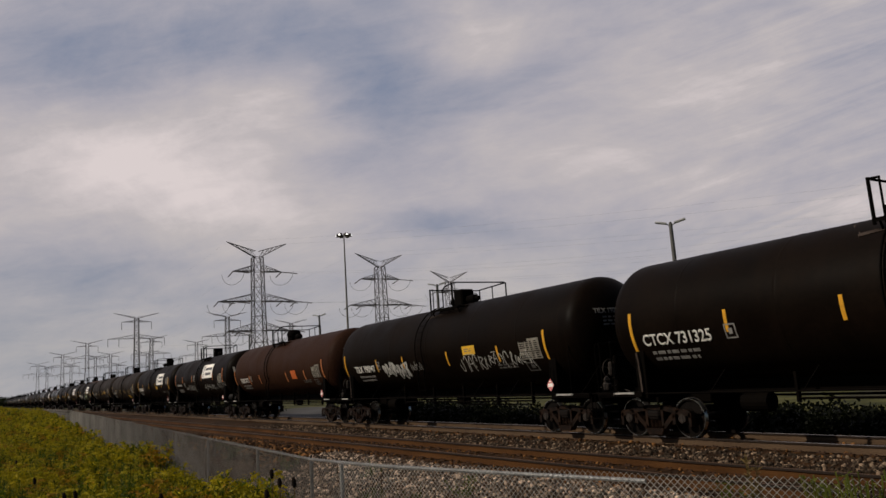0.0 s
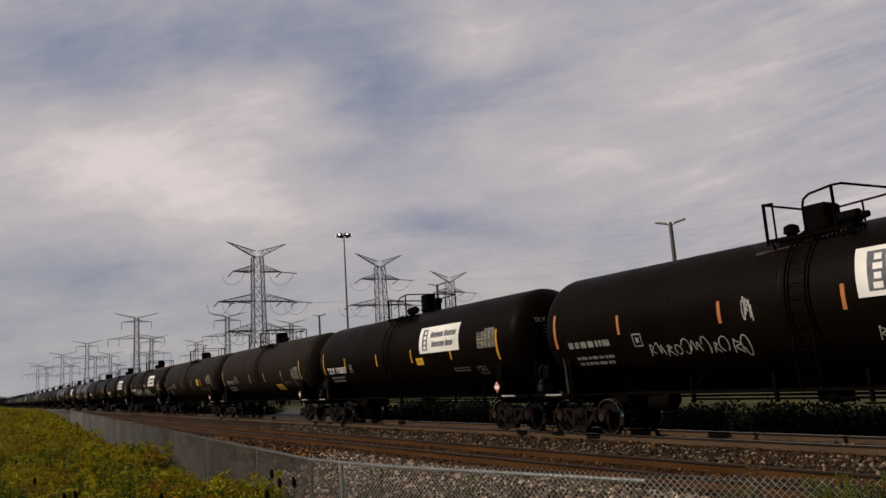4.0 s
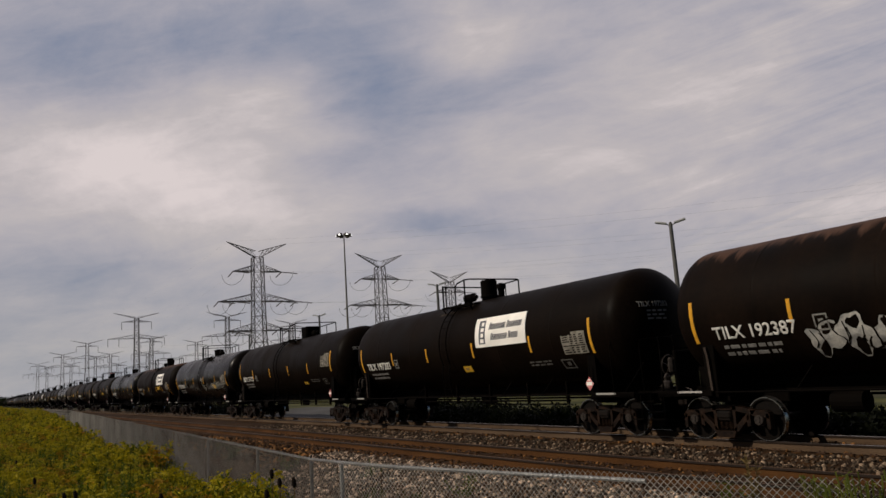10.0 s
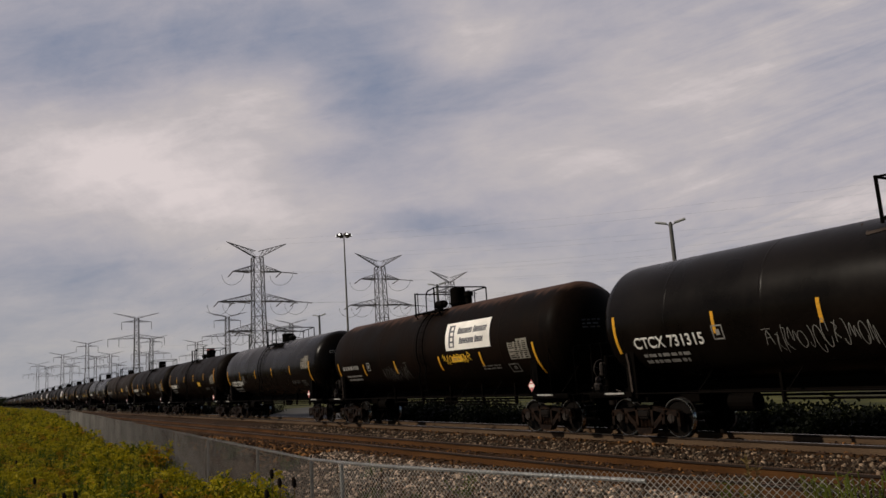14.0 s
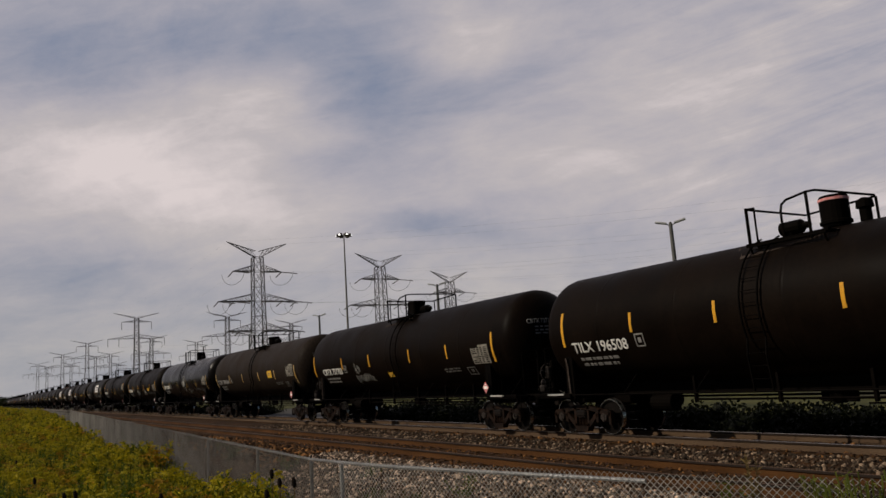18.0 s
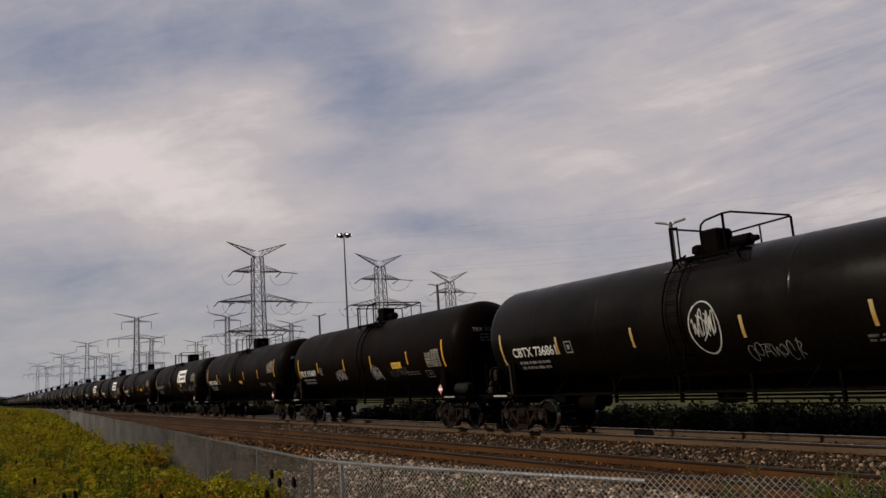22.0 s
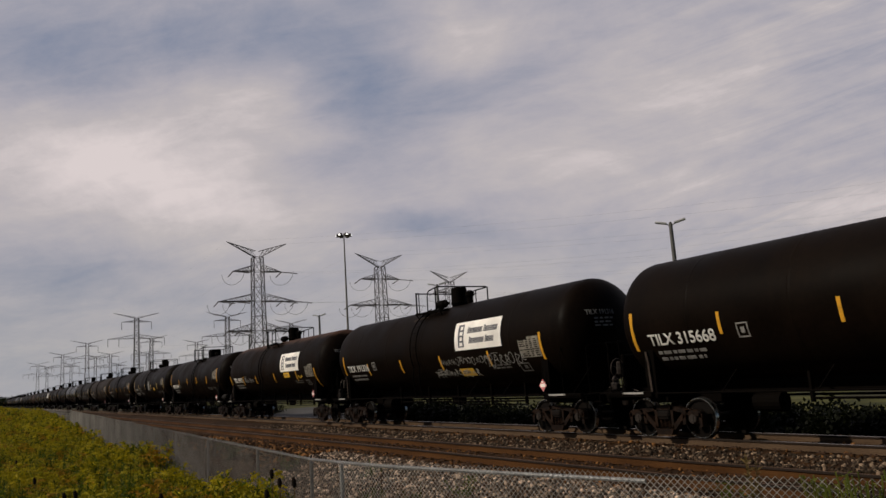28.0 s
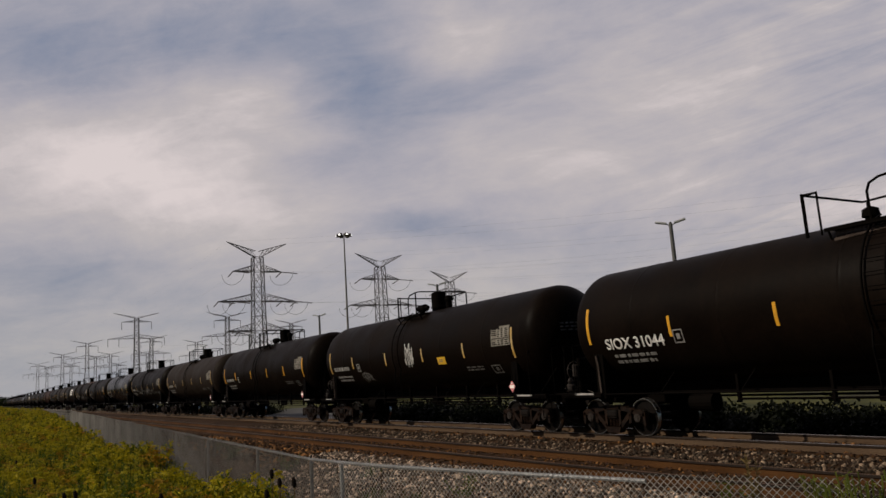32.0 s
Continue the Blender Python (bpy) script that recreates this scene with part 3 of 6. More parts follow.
def tower(x, y, turn, corner):
    t = thing("lattice_tower", "stout grey steel lattice power line tower with steep horns" if corner else "slim grey steel lattice power line tower with flat horns",
              "power tower", "power line towers", m=pose(x, y, land(x, y) - 0.05, 0, 0, turn))
    part("body", strain_body if corner else hang_body if x > -600 else far_body, None, t)
    arms = STRAIN_ARMS if corner else HANG_ARMS
    for side in (0, 180):
        for a in strain_arms if corner else hang_arms:
            part("cross_arm", a, None, t, m=pose(0, 0, 0, 0, 0, side))
        part("horn", strain_horn if corner else hang_horn, None, t, m=pose(0, 0, 0, 0, 0, side))
    for z, reach, _, _ in arms:
        for sy in (-1, 1):
            for f in (1.0, 0.62) if z < 35 else (1.0,):
                if not corner:
                    part("insulator", insul, None, t, m=pose(0, sy * reach * f, z - 0.05))
                    continue
                for dx in (-1, 1):
                    part("insulator", strain, None, t, m=pose(0, sy * reach * f, z - 0.05, 0, dx * 80, 50 if dx < 0 else 0))
                part("jumper", jumper, None, t, m=pose(0, sy * reach * f, z - 0.05, 0, 0, 25))
    return t


TOWER_ROWS = [
    [(-218.7, 70.7), (-423, 70.9), (-617, 69.0), (-761, 65.0), (-936, 56.0), (-1024, 71.0)],
    [(-231.0, 118.0), (-424, 119.0), (-589, 109.0), (-784, 108.0), (-827, 100.0), (-973, 92.0)],
    [(-266.0, 168.5), (-477, 176.0), (-645, 155.0), (-788, 142.0), (-1017, 148.0)],
]
for row in TOWER_ROWS:
    x, y = row[0]
    tower(x + 125.0, y + 150.0, 50, True)
    for k, (x, y) in enumerate(row):
        tower(x, y, 0, k == 0)


def cables():
    """Conductors that sag from tower to tower."""
    ties = {True: [(27.2, 11.8), (27.2, 7.2), (36.2, 7.4), (45.4, 9.0)], False: [(27.8, 14.0), (27.8, 8.7), (36.5, 7.4), (45.3, 11.2)]}
    for row in TOWER_ROWS:
        line = thing("power_lines", "thin grey conductors strung between lattice towers", "power lines", "overhead lines")
        stops = [(row[0][0] + 125.0, row[0][1] + 150.0, True)] + [(x, y, k == 0) for k, (x, y) in enumerate(row)]
        for w in range(4):
            for sy in (-1, 1):
                s = Shape()
                for (xa, ya, ca), (xb, yb, cb) in zip(stops, stops[1:]):
                    (za, oa), (zb, ob) = ties[ca][w], ties[cb][w]
                    sag = 4.2 if w < 3 else 2.2
                    pts = [(xa + (xb - xa) * k / 14, ya + sy * oa + (yb + sy * ob - ya - sy * oa) * k / 14, za - 0.4 + (zb - za) * k / 14 - sag * 4 * (k / 14) * (1 - k / 14)) for k in range(15)]
                    s.tube(pts, 0.013, 3)
                part("conductor", s, M["cable"], line)["kind"] = "stuff"


cables()

# ---------------------------------------------------------------- light poles
lamp_head = Shape().box(0.15, 0.95, -0.17, 0.17, -0.06, 0.08, 0.03).mesh("lamp_head", M["lamphead"])


def light_pole(x, y, h, turn):
    z = land(x, y)
    t = thing("light_pole", "grey concrete parking lot pole with two flat lamp heads", "street lamp", "parking lot light poles", m=pose(x, y, z - 0.05, 0, 0, turn))
    part("pole", Shape().lathe([(0, 0.21), (h * 0.5, 0.17), (h, 0.13)], "Z", 12), M["concrete"], t)
    part("cap", Shape().lathe([(h, 0.11), (h + 0.1, 0.09), (h + 0.16, 0.0)], "Z", 10), M["concrete"], t)
    for a in (0, 180):
        arm = part("arm", Shape().tube([(0, 0, h - 0.25), (0.18, 0, h - 0.05), (0.3, 0, h)], 0.04, 6), M["galvpipe"], t, m=pose(0, 0, 0, 0, 0, a))
        part("lamp_head", lamp_head, None, arm, m=pose(0.12, 0, h, 0, -13, 0))


for x in (-2.6, -35.9, -68.2, -101.2, -134.3, -167.0):
    light_pole(x, 41.6, 11.9, 35)


def high_mast(x, y, h):
    z = land(x, y)
    t = thing("high_mast_light", "tall tapered steel mast with a ring of lit floodlights", "mast light", m=pose(x, y, z - 0.05))
    part("mast", Shape().lathe([(0, 0.27), (h * 0.5, 0.19), (h, 0.11)], "Z", 10), M["galvdull"], t)
    part("ring", Shape().tube([(1.0 * math.cos(a), 1.0 * math.sin(a), h - 0.5) for a in [k * math.pi / 8 for k in range(17)]], 0.07, 6), M["pylon"], t)
    for k in range(6):
        a = k * math.pi / 3
        fl = part("floodlight", Shape().box(-0.3, 0.3, -0.3, 0.3, -0.25, 0.35, 0.06), M["pylon"], t, m=pose(1.15 * math.cos(a), 1.15 * math.sin(a), h - 0.45, 0, 0, math.degrees(a)))
        part("lens", Shape().lathe([(-0.05, 0.26), (0.03, 0.22), (0.05, 0.0)], "X", 12), M["lampglow"], fl, m=pose(0.3, 0, -0.02, 0, 25, 0))


high_mast(-130.9, 59.5, 30.55)
# ---------------------------------------------------------------- tank cars
TANK_R, TANK_Z, REAR, FRONT = 1.58, 2.92, 8.22, 8.72
WHEEL_R = 0.483
V = [12.353, 12.381, 12.799, 12.848, 13.026, 12.92, 13.231, 13.12, 13.103]


def travelled(t):
    """Metres that the train has gone at t seconds; V is its speed every four seconds."""
    s, k = 0.0, 0
    while t > 4 and k < 7:
        s += (V[k] + V[k + 1]) * 2
        t -= 4
        k += 1
    return s + V[k] * t + (V[k + 1] - V[k]) * t * t / 8


CACHE = {}


def cached(key, make):
    if key not in CACHE:
        CACHE[key] = make()
    return CACHE[key]


def on_tank(x, z, off=0.006):
    """The point on the near side of the shell at height z, pushed out by off."""
    a = math.asin(max(-1, min(1, (z - TANK_Z) / TANK_R)))
    r = TANK_R + off
    return (x, -r * math.cos(a), TANK_Z + r * math.sin(a))


def decal(s, x0, x1, z0, z1, off=0.006, lean=0.0, rows=0):
    """A thin plate that follows the shell."""
    rows = rows or max(2, int(abs(z1 - z0) / 0.12) + 1)
    v, f = [], []
    for o in (off, -0.01):
        for k in range(rows + 1):
            z = z0 + (z1 - z0) * k / rows
            d = lean * (z - z0)
            v += [on_tank(x0 + d, z, o), on_tank(x1 + d, z, o)]
    n_ = 2 * (rows + 1)
    for k in range(rows):
        f.append((2 * k, 2 * k + 1, 2 * k + 3, 2 * k + 2))
    ring = [2 * k for k in range(rows + 1)] + [2 * k + 1 for k in range(rows, -1, -1)]
    for a, b in zip(ring, ring[1:] + ring[:1]):
        f.append((a, b, b + n_, a + n_))
    return s.add(v, f)


def tank_mesh(kind, more, rear=0.0):
    s = Shape()
    curve = [(0.78 * math.cos(a), TANK_R * math.sin(a)) for a in [k * math.pi / 2 / 9 for k in range(10)]]
    prof = [(-(REAR + more + rear - 0.78) - a, r) for a, r in curve]
    ring = []
    for x in (-5.6, -2.9, 0.0, 2.9, 5.6):
        ring += [(x - 0.05, TANK_R), (x - 0.03, TANK_R), (x - 0.012, TANK_R + 0.005), (x + 0.012, TANK_R + 0.005), (x + 0.03, TANK_R), (x + 0.05, TANK_R)]
    prof += ring + [(FRONT + more - 0.78 + a, r) for a, r in reversed(curve)]
    prof[0], prof[-1] = (prof[0][0], 0.001), (prof[-1][0], 0.001)
    s.lathe(prof, "X", 56 if kind[0] != "~" else 28, (0, 0, TANK_Z))
    return s.mesh("tank", M[kind.strip("~")], smooth=True)


def text_mesh(body, x, z, size, m, width, head=False):
    """Stencilled characters wrapped on the shell, from x on, with their base at z and the given width."""
    cu = bpy.data.curves.new("stencil", "FONT")
    cu.body, cu.size, cu.extrude, cu.bevel_depth, cu.bevel_resolution = body, size / 0.7, 0.001, size * 0.032, 0
    tmp = new("stencil", cu)
    bpy.context.view_layer.update()
    me = bpy.data.meshes.new_from_object(tmp.evaluated_get(bpy.context.evaluated_depsgraph_get()))
    bpy.data.objects.remove(tmp)
    xs = [v.co.x for v in me.vertices]
    left = min(xs)
    k = width / max(0.01, max(xs) - left)
    for v in me.vertices:
        if head:
            v.co = head_point(-0.95 + (v.co.x - left) * k, 3.36 + v.co.y, 0.008 + v.co.z)
        else:
            v.co = on_tank(x + (v.co.x - left) * k, z + v.co.y, 0.008 + v.co.z)
    me.materials.clear()
    me.materials.append(m)
    return me


def bars(seed, x0, x1, z0, z1, lines, off=0.007, fill=0.85, lean=0.0):
    """Lines of stencil too small to read, as plain bars."""
    rng = random.Random(seed)
    s = Shape()
    step = (z1 - z0) / lines
    for k in range(lines):
        z = z1 - step * (k + 0.5)
        x = x0
        end = x0 + (x1 - x0) * rng.uniform(0.75, 1.0)
        while x < end - 0.05:
            w = min(rng.uniform(0.1, 0.36), end - x)
            decal(s, x, x + w * fill, z - step * 0.23, z + step * 0.23, off, lean, 1)
            x += w + 0.03
    return s


def stroke(s, pts, t, off):
    """A smooth ribbon through the points, laid on the shell."""
    fine = []
    ext = [pts[0]] + list(pts) + [pts[-1]]
    for a, b, c, d in zip(ext, ext[1:], ext[2:], ext[3:]):
        for q in range(6):
            u = q / 6
            fine.append(tuple(0.5 * (2 * b[i] + (c[i] - a[i]) * u + (2 * a[i] - 5 * b[i] + 4 * c[i] - d[i]) * u * u + (3 * b[i] - a[i] - 3 * c[i] + d[i]) * u ** 3) for i in (0, 1)))
    fine.append(pts[-1])
    v = []
    for j, (px, pz) in enumerate(fine):
        qa, qb = fine[max(0, j - 1)], fine[min(len(fine) - 1, j + 1)]
        dx, dz = qb[0] - qa[0], qb[1] - qa[1]
        ln = math.hypot(dx, dz) or 1
        nx, nz = -dz / ln * t, dx / ln * t
        v += [on_tank(px - nx, pz - nz, off), on_tank(px + nx, pz + nz, off)]
    s.add(v, [(2 * j, 2 * j + 1, 2 * j + 3, 2 * j + 2) for j in range(len(fine) - 1)])


def scrawl(seed, x0, x1, z0, z1, thick=0.03, loops=9, off=0.006):
    """Sprayed strokes: hooks, curls, bars and jabs without any letters, following the shell."""
    rng = random.Random(seed)
    s = Shape()
    loops = int(loops * 1.25) + 1
    step = (x1 - x0) / loops
    hgt = (z1 - z0) / 2
    t = thick * 0.45
    for k in range(loops):
        cx, w = x0 + step * (k + 0.5), step * rng.uniform(0.38, 0.62)
        cz = (z0 + z1) / 2 + rng.uniform(-0.25, 0.25) * hgt
        hh = hgt * rng.uniform(0.5, 1.0)
        lean = rng.uniform(-0.1, 0.35) * hh
        o = off + 0.001 * (k % 3)
        kind = rng.random()
        if kind < 0.35:
            a0, sweep = rng.uniform(0, 6.28), rng.choice((-1, 1)) * rng.uniform(3.5, 7.5)
            stroke(s, [(cx + w * math.cos(a0 + sweep * j / 8) * (1 - 0.05 * j), cz + hh * math.sin(a0 + sweep * j / 8)) for j in range(9)], t, o)
        elif kind < 0.65:
            stroke(s, [(cx - w * 0.5, cz - hh), (cx - w * 0.3 + lean * 0.4, cz), (cx + lean, cz + hh)], t, o)
            stroke(s, [(cx - w * 0.2, cz + hh * 0.8), (cx + w * rng.uniform(0.5, 1.1), cz + hh * rng.uniform(0.2, 0.7)), (cx, cz + rng.uniform(-0.3, 0.1) * hh), (cx + w, cz - hh * rng.uniform(0.5, 1.1))], t, o + 0.0005)
        elif kind < 0.85:
            stroke(s, [(cx - w, cz + hh * rng.uniform(-1, 1)), (cx - w * 0.4, cz + hh), (cx, cz - hh * 0.7), (cx + w * 0.5, cz + hh * 0.6), (cx + w, cz - hh)], t, o)
        else:
            stroke(s, [(cx - w * 1.2, cz + hh * 1.1), (cx, cz + hh * 1.15), (cx + w * 1.2, cz + hh * 1.1)], t * 0.8, o)
            stroke(s, [(cx - w, cz - hh), (cx + lean * 0.5, cz + hh * 0.9), (cx + w, cz - hh)], t, o + 0.0005)
            stroke(s, [(cx - w * 0.6, cz - hh * 0.1), (cx + w * 0.6, cz - hh * 0.05)], t, o + 0.001)
    return s


def loop_mark(x0, x1, z0, z1, thick, off=0.006):
    """One tall sprayed oval with a tail."""
    s = Shape()
    cx, cz, w, hgt = (x0 + x1) / 2, (z0 + z1) / 2, (x1 - x0) / 2, (z1 - z0) / 2
    stroke(s, [(cx + w * math.cos(a), cz + hgt * math.sin(a)) for a in [0.4 + 6.6 * j / 12 for j in range(13)]], thick, off)
    stroke(s, [(cx - w * 0.3, cz + hgt * 0.5), (cx + w * 0.3, cz), (cx - w * 0.2, cz - hgt * 0.5)], thick, off)
    return s


def blob_piece(seed, x0, x1, z0, z1, count):
    """Filled bubble-style spray paint: overlapping rounded blobs (slot 0) with dark outlines and strokes (slot 1), one Shape each."""
    rng = random.Random(seed)
    out = []
    for k in range(count):
        s = Shape()
        cx = x0 + (x1 - x0) * (k + 0.5) / count
        w, hgt = (x1 - x0) / count * rng.uniform(0.62, 0.8), (z1 - z0) / 2 * rng.uniform(0.8, 1.0)
        cz = (z0 + z1) / 2 + rng.uniform(-0.08, 0.08)
        ang = [2 * math.pi * j / 30 for j in range(30)]
        pa, pb, pc = (rng.uniform(0, 6.28) for _ in range(3))
        rad = [0.86 + 0.20 * math.sin(2 * a + pa) * abs(math.sin(a + pb)) + 0.15 * math.sin(4 * a + pb) + 0.09 * math.sin(7 * a + pc) for a in ang]
        lift = 0.003 * (k % 2)
        for slot, f0, f1, off in ((0, 0, 0.95, 0.006 + lift), (1, 0.9, 1.0, 0.0075 + lift)):
            s.slot = slot
            v = []
            for a, r in zip(ang, rad):
                for f in (f0, f1):
                    v.append(on_tank(cx + w * r * f * math.cos(a), cz + hgt * r * f * math.sin(a), off))
            nn = len(ang)
            s.add(v, [(2 * j, 2 * j + 1, 2 * ((j + 1) % nn) + 1, 2 * ((j + 1) % nn)) for j in range(nn)])
        s.slot = 1
        for j in range(3):
            ax_, up = rng.uniform(-0.45, 0.45), rng.uniform(0.25, 0.6)
            stroke(s, [(cx + w * (ax_ - 0.2), cz - hgt * up), (cx + w * ax_, cz - hgt * 0.1), (cx + w * (ax_ + rng.uniform(-0.2, 0.3)), cz + hgt * up)], 0.013, 0.0085 + lift)
        s.slot = 0
        out.append(s)
    return out


def side_frame_mesh():
    """Cast side frame: arched top chord, V-shaped lower chord, columns round the springs, pedestal jaws."""
    s = Shape()
    y0, y1 = -0.075, 0.075
    for sx in (-1, 1):
        q = lambda pts: [(sx * a, b) for a, b in pts]
        s.prism(q([(1.16, 0.50), (1.14, 0.66), (1.04, 0.70), (0.70, 0.70), (0.70, 0.60), (0.84, 0.55), (1.02, 0.56)]), y0, y1)
        s.prism(q([(1.17, 0.30), (1.17, 0.62), (1.08, 0.62), (1.08, 0.30)]), y0, y1)
        s.prism(q([(0.68, 0.36), (0.68, 0.62), (0.60, 0.62), (0.58, 0.34)]), y0, y1)
        s.prism(q([(0.84, 0.70), (0.30, 0.80), (0.30, 0.68), (0.72, 0.60)]), y0, y1)
        s.prism(q([(0.68, 0.55), (0.30, 0.20), (0.20, 0.10), (0.20, 0.24), (0.30, 0.36), (0.58, 0.62)]), y0, y1)
        s.prism(q([(0.30, 0.80), (0.22, 0.80), (0.22, 0.20), (0.30, 0.26)]), y0, y1)
    s.prism([(-0.32, 0.81), (0.32, 0.81), (0.32, 0.70), (-0.32, 0.70)], y0, y1)
    s.prism([(-0.30, 0.24), (0.30, 0.24), (0.22, 0.09), (-0.22, 0.09)], y0 - 0.03, y1 + 0.03)
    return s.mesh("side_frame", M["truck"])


def spring_mesh():
    s = Shape()
    for x in (-0.13, 0.0, 0.13):
        s.tube([(x + 0.055 * math.cos(a), 0.055 * math.sin(a), 0.25 + 0.22 * a / 31.4) for a in [k * 31.4 / 30 for k in range(31)]], 0.016, 4)
    return s.mesh("spring_group", M["truck"])


def wheelset_mesh():
    """Axle and two wheels turned as one piece."""
    wheel = [(-0.09, 0.075, 0), (-0.09, 0.17, 0), (-0.03, 0.22, 0), (-0.02, 0.40, 0), (-0.066, 0.42, 0), (-0.066, 0.462, 1), (-0.066, 0.478, 1), (0.040, 0.487, 0), (0.05, 0.508, 0), (0.072, 0.508, 0), (0.072, 0.425, 0), (0.03, 0.40, 0), (0.02, 0.22, 0), (0.07, 0.17, 0), (0.07, 0.085, 0)]
    prof = [(-1.06, 0.0, 0), (-1.06, 0.065, 0)] + [(-0.7525 + a, r, m) for a, r, m in wheel]
    back = [(-a, r, 0) for a, r, m in reversed(prof)]
    for i, (a, r, m) in enumerate(back):
        if abs(r - 0.487) < 1e-6:
            back[i] = (a, r, 1)
    prof += back
    s = Shape()
    seg = 26
    rings = [[(r * math.sin(2 * math.pi * j / seg), a, r * math.cos(2 * math.pi * j / seg)) for j in range(seg)] for a, r, m in prof[1:-1]]
    s.v = [q for ring in rings for q in ring]
    for k in range(len(rings) - 1):
        for j in range(seg):
            s.f.append((k * seg + j, k * seg + (j + 1) % seg, (k + 1) * seg + (j + 1) % seg, (k + 1) * seg + j))
            s.mi.append(prof[k + 1][2])
    s.f += [tuple(range(seg)), tuple((len(rings) - 1) * seg + j for j in range(seg))[::-1]]
    s.mi += [0, 0]
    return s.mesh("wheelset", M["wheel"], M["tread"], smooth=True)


def bearing_mesh():
    s = Shape().lathe([(-0.10, 0.09), (-0.09, 0.125), (0.03, 0.125), (0.06, 0.11), (0.06, 0.05), (0.075, 0.045), (0.075, 0.0)], "Y", 14)
    for k in range(3):
        a = k * 2.094
        s.tube([(0.075 * math.cos(a), 0.055, 0.075 * math.sin(a)), (0.075 * math.cos(a), 0.085, 0.075 * math.sin(a))], 0.016, 6)
    return s.mesh("bearing", M["cap"])


def brake_beam_mesh():
    return Shape().tube([(0, -0.75, 0.33), (0, 0, 0.40), (0, 0.75, 0.33)], 0.04, 6).box(-0.06, 0.06, -0.84, -0.70, 0.28, 0.5, 0.01).box(-0.06, 0.06, 0.70, 0.84, 0.28, 0.5, 0.01).mesh("brake_beam", M["iron"])


WHEELSETS = []


def truck(car, x, near):
    bol = cached("bolster", lambda: Shape().box(-0.2, 0.2, -1.15, 1.15, 0.5, 0.68, 0.04).lathe([(0.68, 0.36), (0.76, 0.34), (0.76, 0)], "Z", 16).box(-0.17, 0.17, -1.12, -0.92, 0.46, 0.56, 0.02).box(-0.17, 0.17, 0.92, 1.12, 0.46, 0.56, 0.02).mesh("truck_bolster", M["iron"]))
    t = part("truck", bol, None, car, "rusty cast steel truck with four wheels", pose(x, 0, 0))
    for sy in (-1, 1):
        part("side_frame", cached("frame", side_frame_mesh), None, t, m=pose(0, 1.02 * sy, 0))
        if near:
            part("spring_group", cached("spring", spring_mesh), None, t, m=pose(0, 1.02 * sy, 0))["kind"] = "stuff"
    for sx in (-0.885, 0.885):
        w = part("wheelset", cached("wheelset", wheelset_mesh), None, t, "steel wheels with bright worn treads", pose(sx, 0, WHEEL_R))
        if near:
            WHEELSETS.append((w, sx))
            part("brake_beam", cached("beam", brake_beam_mesh), None, t, m=pose(sx * 0.42, 0, 0.05))
        for sy in (-1, 1):
            part("bearing", cached("bearing", bearing_mesh), None, t, m=pose(sx, 1.04 * sy, WHEEL_R, 0, 0, 180 if sy < 0 else 0))
    return t


def rail_bar(pts, r=0.022, seg=6):
    return Shape().tube(pts, r, seg)


def ladder_arc(x, z0=1.12, z1=4.42, n_=14, off=0.09):
    """Points of a ladder stile: upright from the sill, then round the shell to the top."""
    pts = [(x, -1.50, z0), (x, -1.60, 1.9)]
    a0, a1 = math.asin((2.3 - TANK_Z) / TANK_R), math.asin((z1 - TANK_Z) / (TANK_R + 0.02))
    for k in range(n_ + 1):
        a = a0 + (a1 - a0) * k / n_
        pts.append((x, -(TANK_R + off) * math.cos(a), TANK_Z + (TANK_R + off) * math.sin(a)))
    return pts


def mk(name, mtl, fn):
    """A cached mesh of a named part."""
    return cached(name, lambda: fn().mesh(name.split(":")[0], M[mtl]))


MANWAYS = [
    ([(4.4, 0.33), (4.83, 0.33), (4.86, 0.36), (4.93, 0.36), (4.97, 0.3), (5.0, 0.0)], None),
    (None, (-0.29, 0.29, -0.3, 0.3, 4.4, 5.08, 0.06)),
    ([(4.4, 0.36), (4.72, 0.36), (4.74, 0.42), (4.92, 0.40), (5.08, 0.28), (5.13, 0.0)], None),
    ([(4.4, 0.29), (4.56, 0.29), (4.58, 0.33), (4.64, 0.33), (4.66, 0.30), (5.16, 0.30), (5.20, 0.27), (5.21, 0.0)], None),
    (None, (-0.42, 0.42, -0.4, 0.4, 4.4, 5.06, 0.07)),
]


